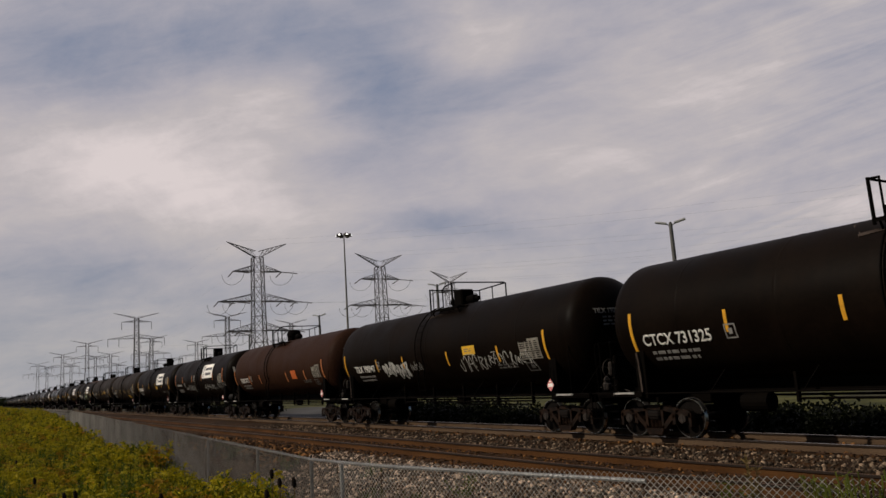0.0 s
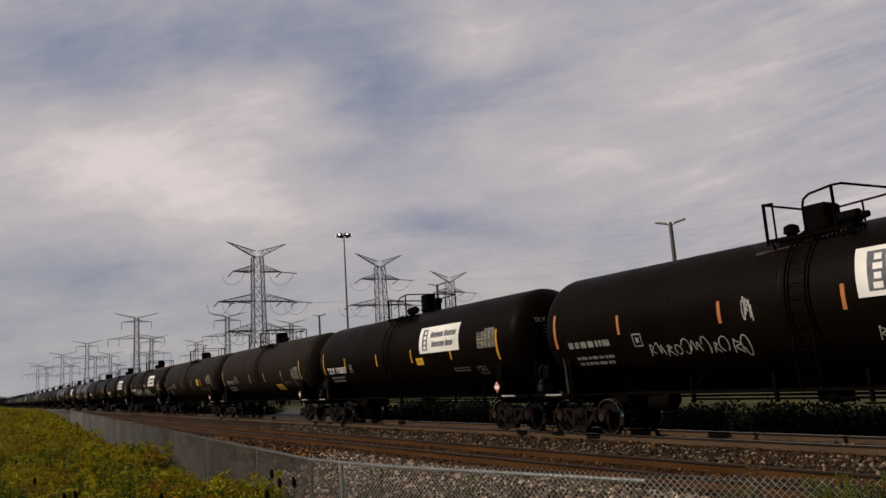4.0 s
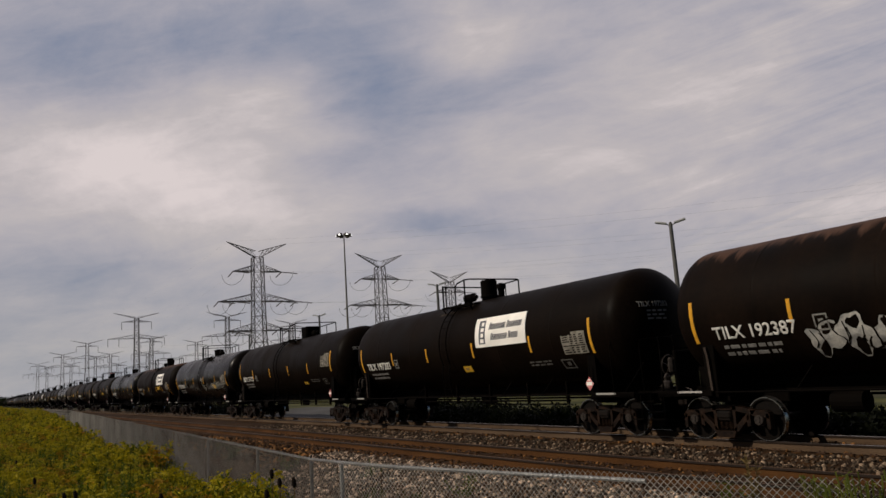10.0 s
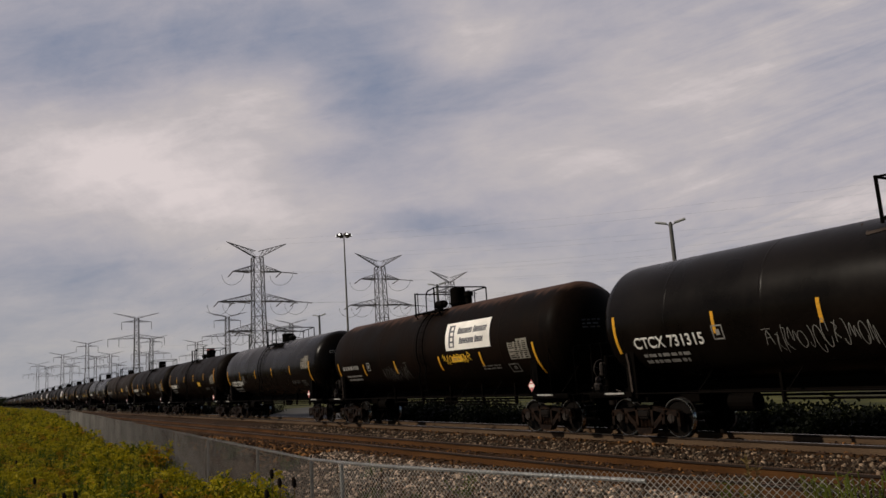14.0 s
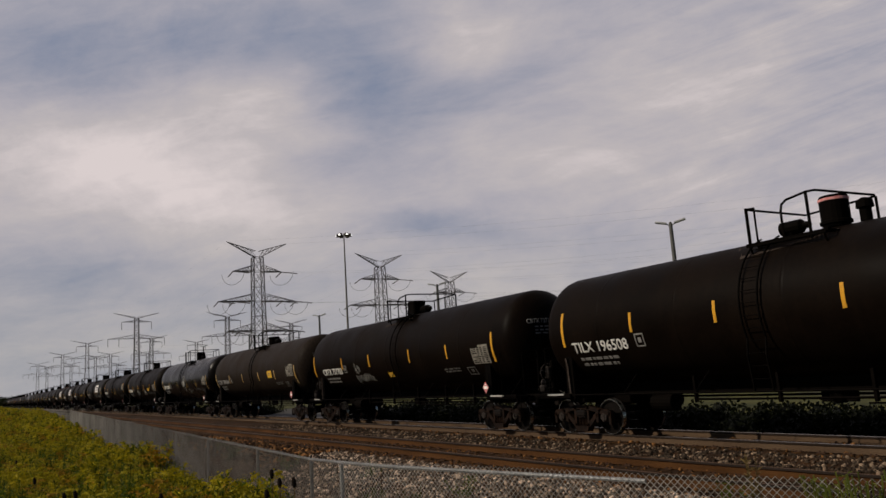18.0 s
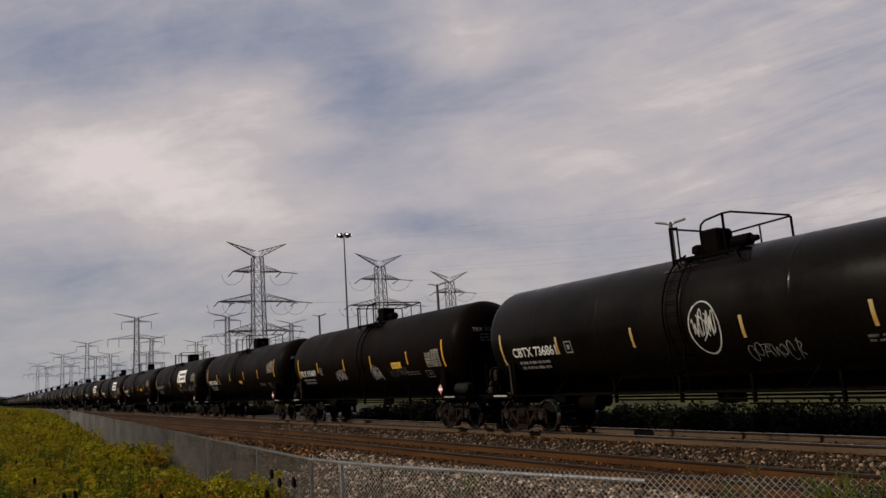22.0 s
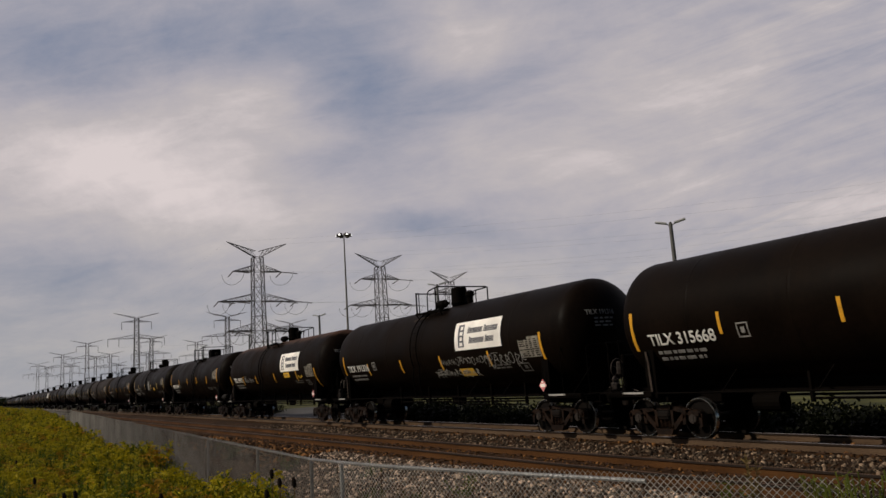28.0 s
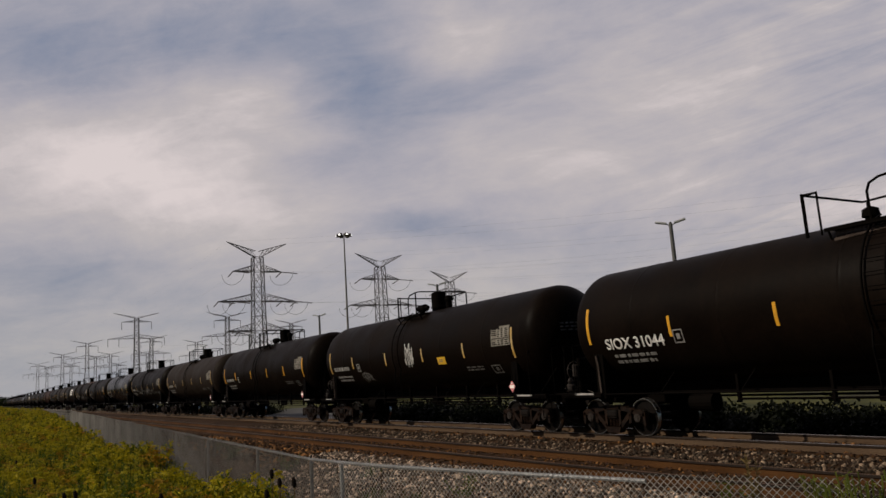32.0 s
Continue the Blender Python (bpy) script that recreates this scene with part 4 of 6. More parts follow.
def crown(p, spec, near):
    """Manway, valves, platform and railing on top of the tank; two patterns."""
    low = spec.get("low_crown", False)
    tall = "TILX" in spec.get("mark", "TILX") and not low
    wide = "SIOX" in spec.get("mark", "")
    cx = spec.get("crown_x", 0.0)
    kind = 3 if tall else 1 if low else 4 if wide else spec.get("dome", 0)
    prof, block = MANWAYS[kind]
    dome = mk("manway:%d" % kind, "blacksteel", lambda: Shape().lathe(prof, "Z", 20) if prof else Shape().box(*block))
    at = pose((0.5 if tall or wide else 0.28 if low else 0.12) + cx, 0, 0)
    if spec.get("mark") == "TILX 196508":
        p("warning_band", Shape().lathe([(5.08, 0.305), (5.085, 0.312), (5.135, 0.312), (5.14, 0.305)], "Z", 20).mesh("warning_band", M["red"]), "red band round the manway", at)
    p("manway", dome, "black bolted manway cover on the tank crown", at)
    shift = pose((-0.65 if tall else -0.55 if wide else 0) + cx, 0, 0)
    p("platform", mk("platform", "blacksteel", lambda: platform_shape()), "", shift)
    p("crown_plate", mk("crown_plate", "dust_sun_edge", lambda: crown_plate_shape()), "dusty reinforcing plate under the platform", pose((0.0 if tall else 0.5) + cx, 0, 0))
    if near:
        p("valve_housing", mk("valve_housing", "blacksteel", lambda: Shape().lathe([(-0.3, 0.10), (-0.28, 0.16), (0.2, 0.16), (0.26, 0.09), (0.4, 0.07)], "X", 12, (0, 0, 4.66)).box(-0.15, 0.0, -0.1, 0.1, 4.4, 4.6, 0.02)), "", pose((-0.35 if tall else 1.2 if wide else 0.9) + cx, -0.25 if tall else 0, 0))
        p("safety_valve", mk("safety_valve", "blacksteel", lambda: Shape().lathe([(4.4, 0.12), (4.8, 0.12), (4.82, 0.18), (4.98, 0.16), (5.03, 0.06)], "Z", 12)), "", pose(1.1 + cx, 0.1, 0) if tall else pose(-0.55 + cx, 0.1, -0.22))
    k, d = (1.6, 0.15) if wide else (1.0, 0.0) if tall else (1.08, 0.6)
    railing = p("railing", mk("railing_top:%g:%g" % (k, d), "blacksteel", lambda: tall_railing_shape(k, d)), "black tubular safety railing", pose(cx, 0, 0))
    posts = ((-0.88, -1.12, 0.036, 5.16), (-0.68, -1.12, 0.022, 5.14), (0.58, -1.12, 0.032, 5.20), (0.82, 1.12, 0.03, 5.20), (-0.8, 1.12, 0.026, 5.14), (0.0, 1.12, 0.022, 5.17))
    posts = [(rx * k + d, ry, r, z) for rx, ry, r, z in posts]
    for rx, ry, r, z in posts:
        p("post", mk("railing_post:%g:%g" % (r, z), "blacksteel", lambda: Shape().tube([(0, 0, 4.22), (0, 0, z)], r, 6)), "", pose(rx, ry, 0), railing)


def tall_railing_shape(k, d):
    s = Shape()
    r = 0.026
    line = [(-0.04, -1.12, 4.25), (-0.04, -1.12, 4.9), (0.0, -1.12, 5.05), (0.12, -1.12, 5.13), (0.58, -1.10, 5.20), (0.72, -1.0, 5.21), (0.86, 1.0, 5.21), (0.80, 1.12, 5.20), (-0.74, 1.12, 5.14), (-0.84, 1.05, 5.12), (-0.88, -1.12, 5.13)]
    s.tube([(x * k + d, y, z) for x, y, z in line], r, 6)
    s.tube([(-0.88 * k + d, -1.12, 5.13), (-0.68 * k + d, -1.12, 5.12)], r, 6)
    return s


def crown_plate_shape():
    """A doubler plate that follows the crown, its near edge slanting up at both ends."""
    s = Shape()
    for sy in (-1, 1):
        v = []
        for x, h0 in ((-1.5, 0.0), (-1.2, 0.16), (0.3, 0.10), (0.9, 0.0)):
            for hh in (0.0, 0.08):
                y = -sy * (0.62 + h0 * 2.6 + hh)
                q = TANK_Z + math.sqrt(max(0.0, (TANK_R + 0.012) ** 2 - y * y))
                v.append((x, y, q))
        s.add(v, [(2 * j, 2 * j + 1, 2 * j + 3, 2 * j + 2) for j in range(3)])
    return s


def tank_car(k, x0, spec):
    """One tank car; its origin is on the rail top under its middle. spec: paint, marks and what is painted on the side."""
    near = spec.get("near", True)
    car = thing("tank_car", spec["label"], "railway car", "train of tank cars", m=pose(x0, TRACK_Y, 0))
    p = lambda name, data, label="", m=None, parent=None: part(name, data, None, parent or car, label, m)
    paint = spec["paint"] if near else "~" + spec["paint"]
    more = 0.24 if "CBTX" in spec.get("mark", "") or "TCBX" in spec.get("mark", "") else 0.0
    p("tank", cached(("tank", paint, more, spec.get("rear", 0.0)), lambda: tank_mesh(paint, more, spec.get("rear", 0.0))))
    # crown: manway, valves, platform and rails
    crown(p, spec, near)
    # ladder on the near side
    lad = p("ladder", mk("ladder_stiles", "blacksteel", lambda: Shape().tube(ladder_arc(-0.62), 0.024, 5).tube(ladder_arc(-0.16), 0.024, 5)), "black steel ladder curving up the tank side", pose(spec.get("ladder", 0.0), 0, 0))
    if near:
        arc = ladder_arc(0)
        rung = mk("rung", "blacksteel", lambda: Shape().tube([(-0.62, 0, 0), (-0.16, 0, 0)], 0.009, 5))
        total = sum((Vector(b) - Vector(a)).length for a, b in zip(arc, arc[1:]))
        for j in range(1, 14):
            want, acc = total * j / 14, 0
            for a, b in zip(arc, arc[1:]):
                d = (Vector(b) - Vector(a)).length
                if acc + d >= want:
                    q = Vector(a).lerp(Vector(b), (want - acc) / d)
                    break
                acc += d
            p("rung", rung, "", pose(0, q.y, q.z), lad)
    # tape along the side
    tape = spec.get("tape", "yellow")
    zt, ze = spec.get("tape_z", 2.7), spec.get("end_z", 2.8)
    for i, x in enumerate(spec.get("tapes", (-7.12, -4.65, -1.45, 1.55, 4.4, 7.25))):
        if i in spec.get("no_tape", ()):
            continue
        if i in (0, 5):
            me = cached(("endtape", tape, ze), lambda: decal(Shape(), -0.048, 0.048, ze - 0.50, ze + 0.46).mesh("tape_stripe", M[tape]))
        else:
            me = cached(("tape", tape, zt), lambda: decal(Shape(), -0.042, 0.042, zt - 0.25, zt + 0.25).mesh("tape_stripe", M[tape]))
        p("tape_stripe", me, "", pose(x, 0, 0))
    # stencils
    ink = M[spec.get("ink", "white")]
    mark = spec.get("mark")
    nx = spec.get("mark_x", -6.75)
    if mark:
        body = text_mesh(mark, nx, spec.get("mark_z", 2.3), 0.27, ink, spec.get("mark_w", 2.08))
        p("stencil_number", body, "large stencilled reporting mark")
    else:
        p("stencil_number", cached(("bigbars", tape), lambda: bars(3, -6.75, -4.6, 2.3, 2.66, 1, 0.007, 0.8).mesh("stencil_number", M["dim"])))
    mz = spec.get("mark_z", 2.3)
    p("stencil_block", cached(("lines_rear", nx, mz), lambda: bars(7, nx + 0.15, nx + 1.95, mz - 0.42, mz - 0.11, 2).mesh("stencil_block", M["dim"])))
    box = Shape()
    for a in ((-4.28, -3.98, 2.60, 2.63), (-4.28, -3.98, 2.30, 2.33), (-4.28, -4.25, 2.30, 2.63), (-4.01, -3.98, 2.30, 2.63), (-4.18, -4.08, 2.40, 2.53)):
        if "stencil_box" not in CACHE:
            decal(box, *a)
    p("stencil_box", cached("stencil_box", lambda: box.mesh("stencil_box", M["dim"])), "", pose(max(0.0, nx + spec.get("mark_w", 2.08) + 4.48), 0, 0))
    data = spec.get("data", 0)
    p("data_panel", cached(("data", data, spec.get("data_z", 0.0)), lambda: data_panel(data, spec.get("data_z", 0.0))), "stencilled table of dimensions", pose(spec.get("data_x", 0.05), 0, 0))
    p("stencil_block", cached("lines_front", lambda: bars(11, 4.3, 5.5, 1.98, 2.16, 2).mesh("stencil_block", M["faint"])))
    p("stencil_frame", cached("stencil_frame", lambda: frame_shape().mesh("stencil_frame", M["faint"])))
    if "yellow_panel" in spec:
        a, z, w, h_ = spec["yellow_panel"]
        yp = p("warning_panel", decal(Shape(), a, a + w, z, z + h_).mesh("warning_panel", M[spec.get("panel_paint", "panel")]), "small coloured warning panel")
        if near:
            p("lettering", bars(k, a + 0.12, a + w - 0.1, z + h_ * 0.3, z + h_ * 0.75, 2, 0.009).mesh("lettering", M["signink"] if spec.get("panel_paint") is None else M[spec["panel_paint"]]), "", None, yp)
    if "sign" in spec:
        a, z = spec["sign"]
        sg = p("sign_board", decal(Shape(), a, a + 2.75, z, z + 0.95, 0.02, -0.06, 8).mesh("sign_board", M["sign"]), "white advertising board with grey lettering")
        logo = Shape()
        decal(logo, a + 0.22, a + 0.58, z + 0.10, z + 0.86, 0.023, -0.05)
        p("emblem", logo.mesh("emblem", M["signink"]), "dark upright emblem block", None, sg)
        for q in range(4):
            p("emblem_mark", decal(Shape(), a + 0.31 + 0.02 * (q % 2), a + 0.49 - 0.02 * (q % 2), z + 0.14 + q * 0.18, z + 0.26 + q * 0.18, 0.027, 0, 1).mesh("emblem_mark", M["sign"]), "", None, sg)
        rng = random.Random(k)
        for z0, high, words in ((0.54, 0.22, ((0.76, 9), (1.72, 8))), (0.2, 0.22, ((0.88, 9), (1.84, 5)))):
            for x, count in words:
                let = Shape()
                for j in range(count):
                    tall = high if j == 0 else high * 0.8
                    for d in (0.0, 0.052):
                        decal(let, a + x + j * 0.1 + d, a + x + j * 0.1 + d + 0.036, z + z0, z + z0 + tall, 0.024, 0.2, 2)
                p("lettering", let.mesh("lettering", M["signink"]), "", None, sg)
    for g in spec.get("graffiti", ()):
        kind, a, b, z0, z1 = g[:5]
        if kind == "piece":
            for blob in blob_piece(k, a, b, z0, z1, g[5]):
                p("spray_piece", blob.mesh("spray_piece", M[g[6]], M["black"]), "bubble-shaped spray paint with dark outline")
        elif kind == "loop":
            p("spray_scrawl", loop_mark(a, b, z0, z1, g[5]).mesh("spray_scrawl", M[g[7]]), "tall sprayed oval")
        else:
            p("spray_scrawl", scrawl(k * 7 + int(a * 10), a, b, z0, z1, g[5], g[6]).mesh("spray_scrawl", M[g[7]]), "loose sprayed scrawl")
    for o in car.children_recursive:
        if o.name.split(".")[0] in ("platform", "spring_group", "stencil_block", "lettering", "data_panel", "spray_scrawl", "stencil_number"):
            o["kind"] = "stuff"
    if spec.get("head_paint"):
        p("spray_piece", head_paint(k).mesh("spray_piece", M["spray"]), "blocky grey spray paint on the tank end")
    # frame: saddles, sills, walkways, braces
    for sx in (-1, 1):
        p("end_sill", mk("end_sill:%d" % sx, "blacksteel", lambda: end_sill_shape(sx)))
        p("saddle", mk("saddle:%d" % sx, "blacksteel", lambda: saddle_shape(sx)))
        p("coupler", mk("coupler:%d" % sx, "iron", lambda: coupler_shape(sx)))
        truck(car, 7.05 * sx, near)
        for sy in (-1, 1):
            if near or sy < 0:
                p("reflector_strip", mk("reflector_strip", "stripgrey", lambda: Shape().box(-0.36, 0.36, -0.006, 0.006, -0.024, 0.024)), "", pose(7.62 * sx, 1.515 * sy, 1.14))
        if near:
            p("head_brace", mk("head_brace:%d" % sx, "blacksteel", lambda: Shape().box(min(sx * 5.9, sx * 8.3), max(sx * 5.9, sx * 8.3), -0.3, 0.3, 1.2, 1.7, 0.02)))
            # rear saddle edge: its pale colour stands for sun falling on it
            if sx < 0:
                p("saddle_edge", mk("saddle_edge", "dust_sun_edge", lambda: Shape().prism([(-0.03, 1.16), (0.03, 1.16), (-0.01, 1.9), (-0.06, 2.16), (-0.12, 2.14), (-0.07, 1.88)], -1.47, -1.42)), "dusty outer edge of the tank saddle", pose(7.0 * sx, 0, 0))
            p("grab_hoop", mk("grab_hoop:%d" % sx, "blacksteel", lambda: hoop_shape(sx)), "thin bent grab iron")
            p("brake_hose", mk("brake_hose:%d" % sx, "rubber", lambda: Shape().tube([(sx * 8.75, 0.35, 0.75), (sx * 8.9, 0.37, 0.5), (sx * 9.0, 0.36, 0.42)], 0.025, 6)))
            p("step", mk("step:%d" % sx, "blacksteel", lambda: Shape().tube([(sx * 8.45, -1.5, 1.1), (sx * 8.45, -1.5, 0.5), (sx * 8.85, -1.5, 0.5), (sx * 8.85, -1.5, 1.1)], 0.014, 5).box(min(sx * 8.45, sx * 8.85), max(sx * 8.45, sx * 8.85), -1.52, -1.40, 0.48, 0.505)))
    for sy in (-1, 1):
        p("side_rail", mk("side_rail", "blacksteel", lambda: Shape().tube([(-6.9, 0, 1.125), (6.9, 0, 1.125)], 0.022, 5)), "", pose(0, 1.5 * sy, 0))
        if near:
            for x in (-4.9, -2.6, 2.9, 4.9):
                p("brace", mk("brace:%d" % sy, "blacksteel", lambda: Shape().tube([(0, 1.5 * sy, 1.12), (0.26, 1.22 * sy, 1.62)], 0.014, 5)), "", pose(x, 0, 0))
    if near:
        p("hand_brake", mk("hand_brake", "blacksteel", hand_brake_shape), "black hand brake gear on the car end")
        p("brake_gear", mk("brake_gear", "cap", brake_gear_shape), "grey brake wheel, valve and chain rods at the car end")
    # Added bar: dark fill for the gap under the tank, where no sill runs.
    p("center_sill", mk("center_sill", "blacksteel", lambda: Shape().box(-6.6, 6.6, -0.28, 0.28, 1.04, 1.42, 0.02)))
    p("brake_pipe", mk("brake_pipe", "blacksteel", lambda: Shape().tube([(-8.6, 0.3, 0.95), (8.6, 0.3, 0.95)], 0.03, 5)))
    if near:
        p("lower_rail", mk("lower_rail", "blacksteel", lambda: Shape().tube([(-3.2, -0.75, 0.93), (5.3, -0.75, 0.93)], 0.028, 5).tube([(1.0, -0.7, 0.82), (5.2, -0.7, 0.82)], 0.02, 5)))
        for x in (-3.2, -0.9, 1.2, 3.3, 5.2):
            p("hanger", mk("hanger", "blacksteel", lambda: Shape().box(-0.035, 0.035, -0.80, -0.70, 0.85, 1.5, 0.008)), "", pose(x, 0, 0))
        p("bottom_outlet", mk("bottom_outlet", "blacksteel", lambda: Shape().lathe([(0.78, 0.13), (0.9, 0.2), (1.2, 0.22), (1.5, 0.3)], "Z", 14).box(-0.4, 0.4, -0.06, 0.06, 0.8, 1.45, 0.02)))
        if spec.get("reservoir", False):
            p("air_reservoir", mk("air_reservoir", "tankgrey", lambda: Shape().lathe([(7.55, 0.0), (7.58, 0.15), (7.66, 0.21), (8.34, 0.21), (8.42, 0.15), (8.45, 0.0)], "X", 18, (0, -1.12, 1.40))), "grey cylindrical air reservoir")
        p("brake_cylinder", mk("brake_cylinder", "blacksteel", lambda: Shape().lathe([(-4.6, 0.0), (-4.58, 0.22), (-3.9, 0.22), (-3.88, 0.0)], "X", 16, (0, -0.7, 0.86))))
        p("auxiliary_reservoir", mk("auxiliary_reservoir", "blacksteel", lambda: Shape().lathe([(-5.9, 0.0), (-5.85, 0.2), (-4.9, 0.2), (-4.85, 0)], "X", 16, (0, 0.55, 0.86))))
        pl = p("placard_holder", mk("placard_holder", "blacksteel", lambda: Shape().box(-0.02, 0.02, -0.02, 0.0, -0.3, 0.5).box(-0.12, 0.12, -0.03, 0.0, -0.08, 0.08)), "", pose(7.05, -1.50, 1.42))
        p("placard", mk("placard", "red", lambda: Shape().add([(0, -0.035, 0.185), (0.165, -0.035, 0), (0, -0.035, -0.185), (-0.165, -0.035, 0), (0, -0.025, 0.185), (0.165, -0.025, 0), (0, -0.025, -0.185), (-0.165, -0.025, 0)], [(0, 1, 2, 3), (7, 6, 5, 4), (0, 4, 5, 1), (1, 5, 6, 2), (2, 6, 7, 3), (3, 7, 4, 0)])), "red and white diamond hazard placard", None, pl)
        p("placard_label", mk("placard_label", "sign", lambda: Shape().box(-0.11, 0.11, -0.041, -0.036, -0.045, 0.05).box(-0.04, 0.04, -0.041, -0.036, 0.085, 0.125)), "", None, pl)
        p("stencil_block", head_lines(mark).mesh("stencil_block", ink) if not mark else head_text(mark, spec.get("ink", "white")), "", pose(more, 0, 0))
        p("stencil_block", cached("lines_head", lambda: head_lines(mark).mesh("stencil_block", M["dim"])), "", pose(more, 0, 0))["kind"] = "stuff"
    return car


def platform_shape():
    s = Shape()
    for x in np.arange(-0.3, 1.6, 0.09):
        s.box(x - 0.02, x + 0.02, -1.15, 1.15, 4.315, 4.345)
    for y in (-1.15, -0.75, 0.75, 1.11):
        s.box(-0.32, 1.56, y, y + 0.04, 4.27, 4.35)
    for x in (-0.25, 1.5):
        for sy in (-1, 1):
            s.tube([(x, sy * 1.12, 4.3), (x, sy * 1.0, 4.05)], 0.025, 5)
    return s


def data_panel(kind, dz):
    """A pale painted table with dark lines and columns of figures too small to read."""
    s = Shape()
    decal(s, 6.1, 7.1, 2.72 + dz, 3.26 + dz, 0.004)
    decal(s, 6.55, 7.1, 3.26 + dz, 3.34 + dz, 0.004)
    rng = random.Random(kind + 2)
    s.slot = 1
    for r_ in range(9):
        z = 3.27 + dz - 0.06 * r_
        if r_ == 5:
            decal(s, 6.14, 7.06, z - 0.03, z - 0.005, 0.007, 0, 1)
            continue
        for x0, x1 in ((6.14, 6.42), (6.47, 6.6), (6.66, 6.8), (6.86, 7.05)):
            if x0 < 6.2 and r_ > 0 and rng.random() < 0.5:
                continue
            decal(s, x0, x0 + (x1 - x0) * rng.uniform(0.6, 1.0), z - 0.036, z - 0.004, 0.007, 0, 1)
    return s.mesh("data_panel", M["tan"], M["iron"])


def hand_brake_shape():
    """Hand brake housing and wheel on its bracket at the car end, with the crossing platform."""
    s = Shape()
    s.box(-8.72, -8.60, -0.75, 0.1, 1.12, 2.15, 0.03)
    s.box(-8.95, -8.55, -1.4, 1.4, 1.12, 1.16, 0.008)
    s.lathe([(-8.80, 0.0), (-8.80, 0.30), (-8.76, 0.30), (-8.76, 0.0)], "X", 18, (0, 0.45, 1.85))
    s.tube([(-8.6, -1.3, 1.12), (-8.6, -1.3, 2.2), (-8.6, 1.3, 2.2), (-8.6, 1.3, 1.12)], 0.02, 5)
    return s


def brake_gear_shape():
    """Brake wheel with spokes, a gear box, a valve and rods at the rear end of the car."""
    s = Shape()
    c = Vector((-8.86, -0.72, 1.78))
    s.tube([c + Vector((0, 0.27 * math.cos(a), 0.27 * math.sin(a))) for a in [math.pi * k / 9 for k in range(19)]], 0.018, 5)
    for k in range(5):
        a = 1.2566 * k + 0.3
        s.tube([c, c + Vector((0.02, 0.27 * math.cos(a), 0.27 * math.sin(a)))], 0.012, 4)
    s.lathe([(-8.88, 0.0), (-8.88, 0.06), (-8.74, 0.07), (-8.72, 0.0)], "X", 10, (0, -0.72, 1.78))
    s.box(-8.76, -8.62, -0.92, -0.52, 1.58, 1.98, 0.05)
    s.box(-8.72, -8.5, -1.22, -1.02, 1.2, 1.42, 0.04)
    s.lathe([(1.42, 0.07), (1.5, 0.09), (1.58, 0.05), (1.6, 0.0)], "Z", 10, (-8.6, -1.12, 0))
    s.tube([(-8.7, -0.62, 1.58), (-8.68, -0.55, 1.25), (-8.4, -0.5, 1.14)], 0.014, 5)
    s.tube([(-8.66, -1.3, 1.3), (-8.66, -0.4, 1.34), (-8.66, 0.2, 1.3)], 0.022, 6)
    return s


def frame_shape():
    s = Shape()
    for a in ((5.75, 6.25, 2.10, 2.13), (5.75, 6.25, 1.86, 1.89), (5.75, 5.79, 1.86, 2.13), (6.21, 6.25, 1.86, 2.13), (5.95, 6.1, 1.95, 2.05)):
        decal(s, *a)
    return s


def head_point(y, z, off=0.008):
    """A point on the front head of the tank."""
    q = ((y / TANK_R) ** 2 + ((z - TANK_Z) / TANK_R) ** 2)
    return (FRONT - 0.78 + 0.78 * math.sqrt(max(0.0, 1 - q)) + off, y, z)


def head_text(mark, ink):
    """The reporting mark again, small, on the tank end."""
    me = text_mesh(mark, 0, 0, 0.14, M["dim" if ink == "white" else "faint"], 0.95, head=True)
    return me


def head_lines(mark):
    s = Shape()
    rng = random.Random(4)
    for r_, (z, h_) in enumerate(((3.22, 0.05), (3.11, 0.05), (3.01, 0.05))):
        y = -0.72
        while y < -0.12:
            w = rng.uniform(0.1, 0.22)
            s.add([head_point(y, z), head_point(y + w, z), head_point(y + w, z + h_), head_point(y, z + h_)], [(0, 1, 2, 3)])
            y += w + 0.05
    return s


def head_paint(k):
    s = Shape()
    rng = random.Random(k)
    for _ in range(30):
        y, z = rng.uniform(-1.25, 0.5), rng.uniform(2.0, 3.7)
        w, h_, sl = rng.uniform(0.12, 0.36), rng.uniform(0.12, 0.42), rng.uniform(-0.16, 0.16)
        if any((a / 1.5) ** 2 + ((b - TANK_Z) / 1.5) ** 2 > 0.92 for a in (y - 0.1, y + w + 0.1) for b in (z - 0.1, z + h_ + 0.1)):
            continue
        s.add([head_point(y, z), head_point(y + w, z + sl), head_point(y + w + sl, z + h_), head_point(y + sl, z + h_)], [(0, 1, 2, 3)])
    return s


def end_sill_shape(sx):
    s = Shape()
    b = lambda x0, x1, *r: s.box(min(sx * x0, sx * x1), max(sx * x0, sx * x1), *r)
    b(5.9, 8.62, -0.28, 0.28, 0.82, 1.22, 0.02)
    b(8.05, 8.62, -1.5, 1.5, 1.03, 1.12, 0.015)
    b(7.0, 8.62, -1.5, -1.36, 1.04, 1.17, 0.012)
    b(7.0, 8.62, 1.36, 1.5, 1.04, 1.17, 0.012)
    b(8.55, 8.64, -1.45, 1.45, 0.92, 1.12, 0.01)
    b(8.56, 8.7, -0.42, 0.42, 0.72, 1.14, 0.015)
    b(8.3, 8.5, 0.5, 0.7, 1.12, 1.5, 0.03)
    return s


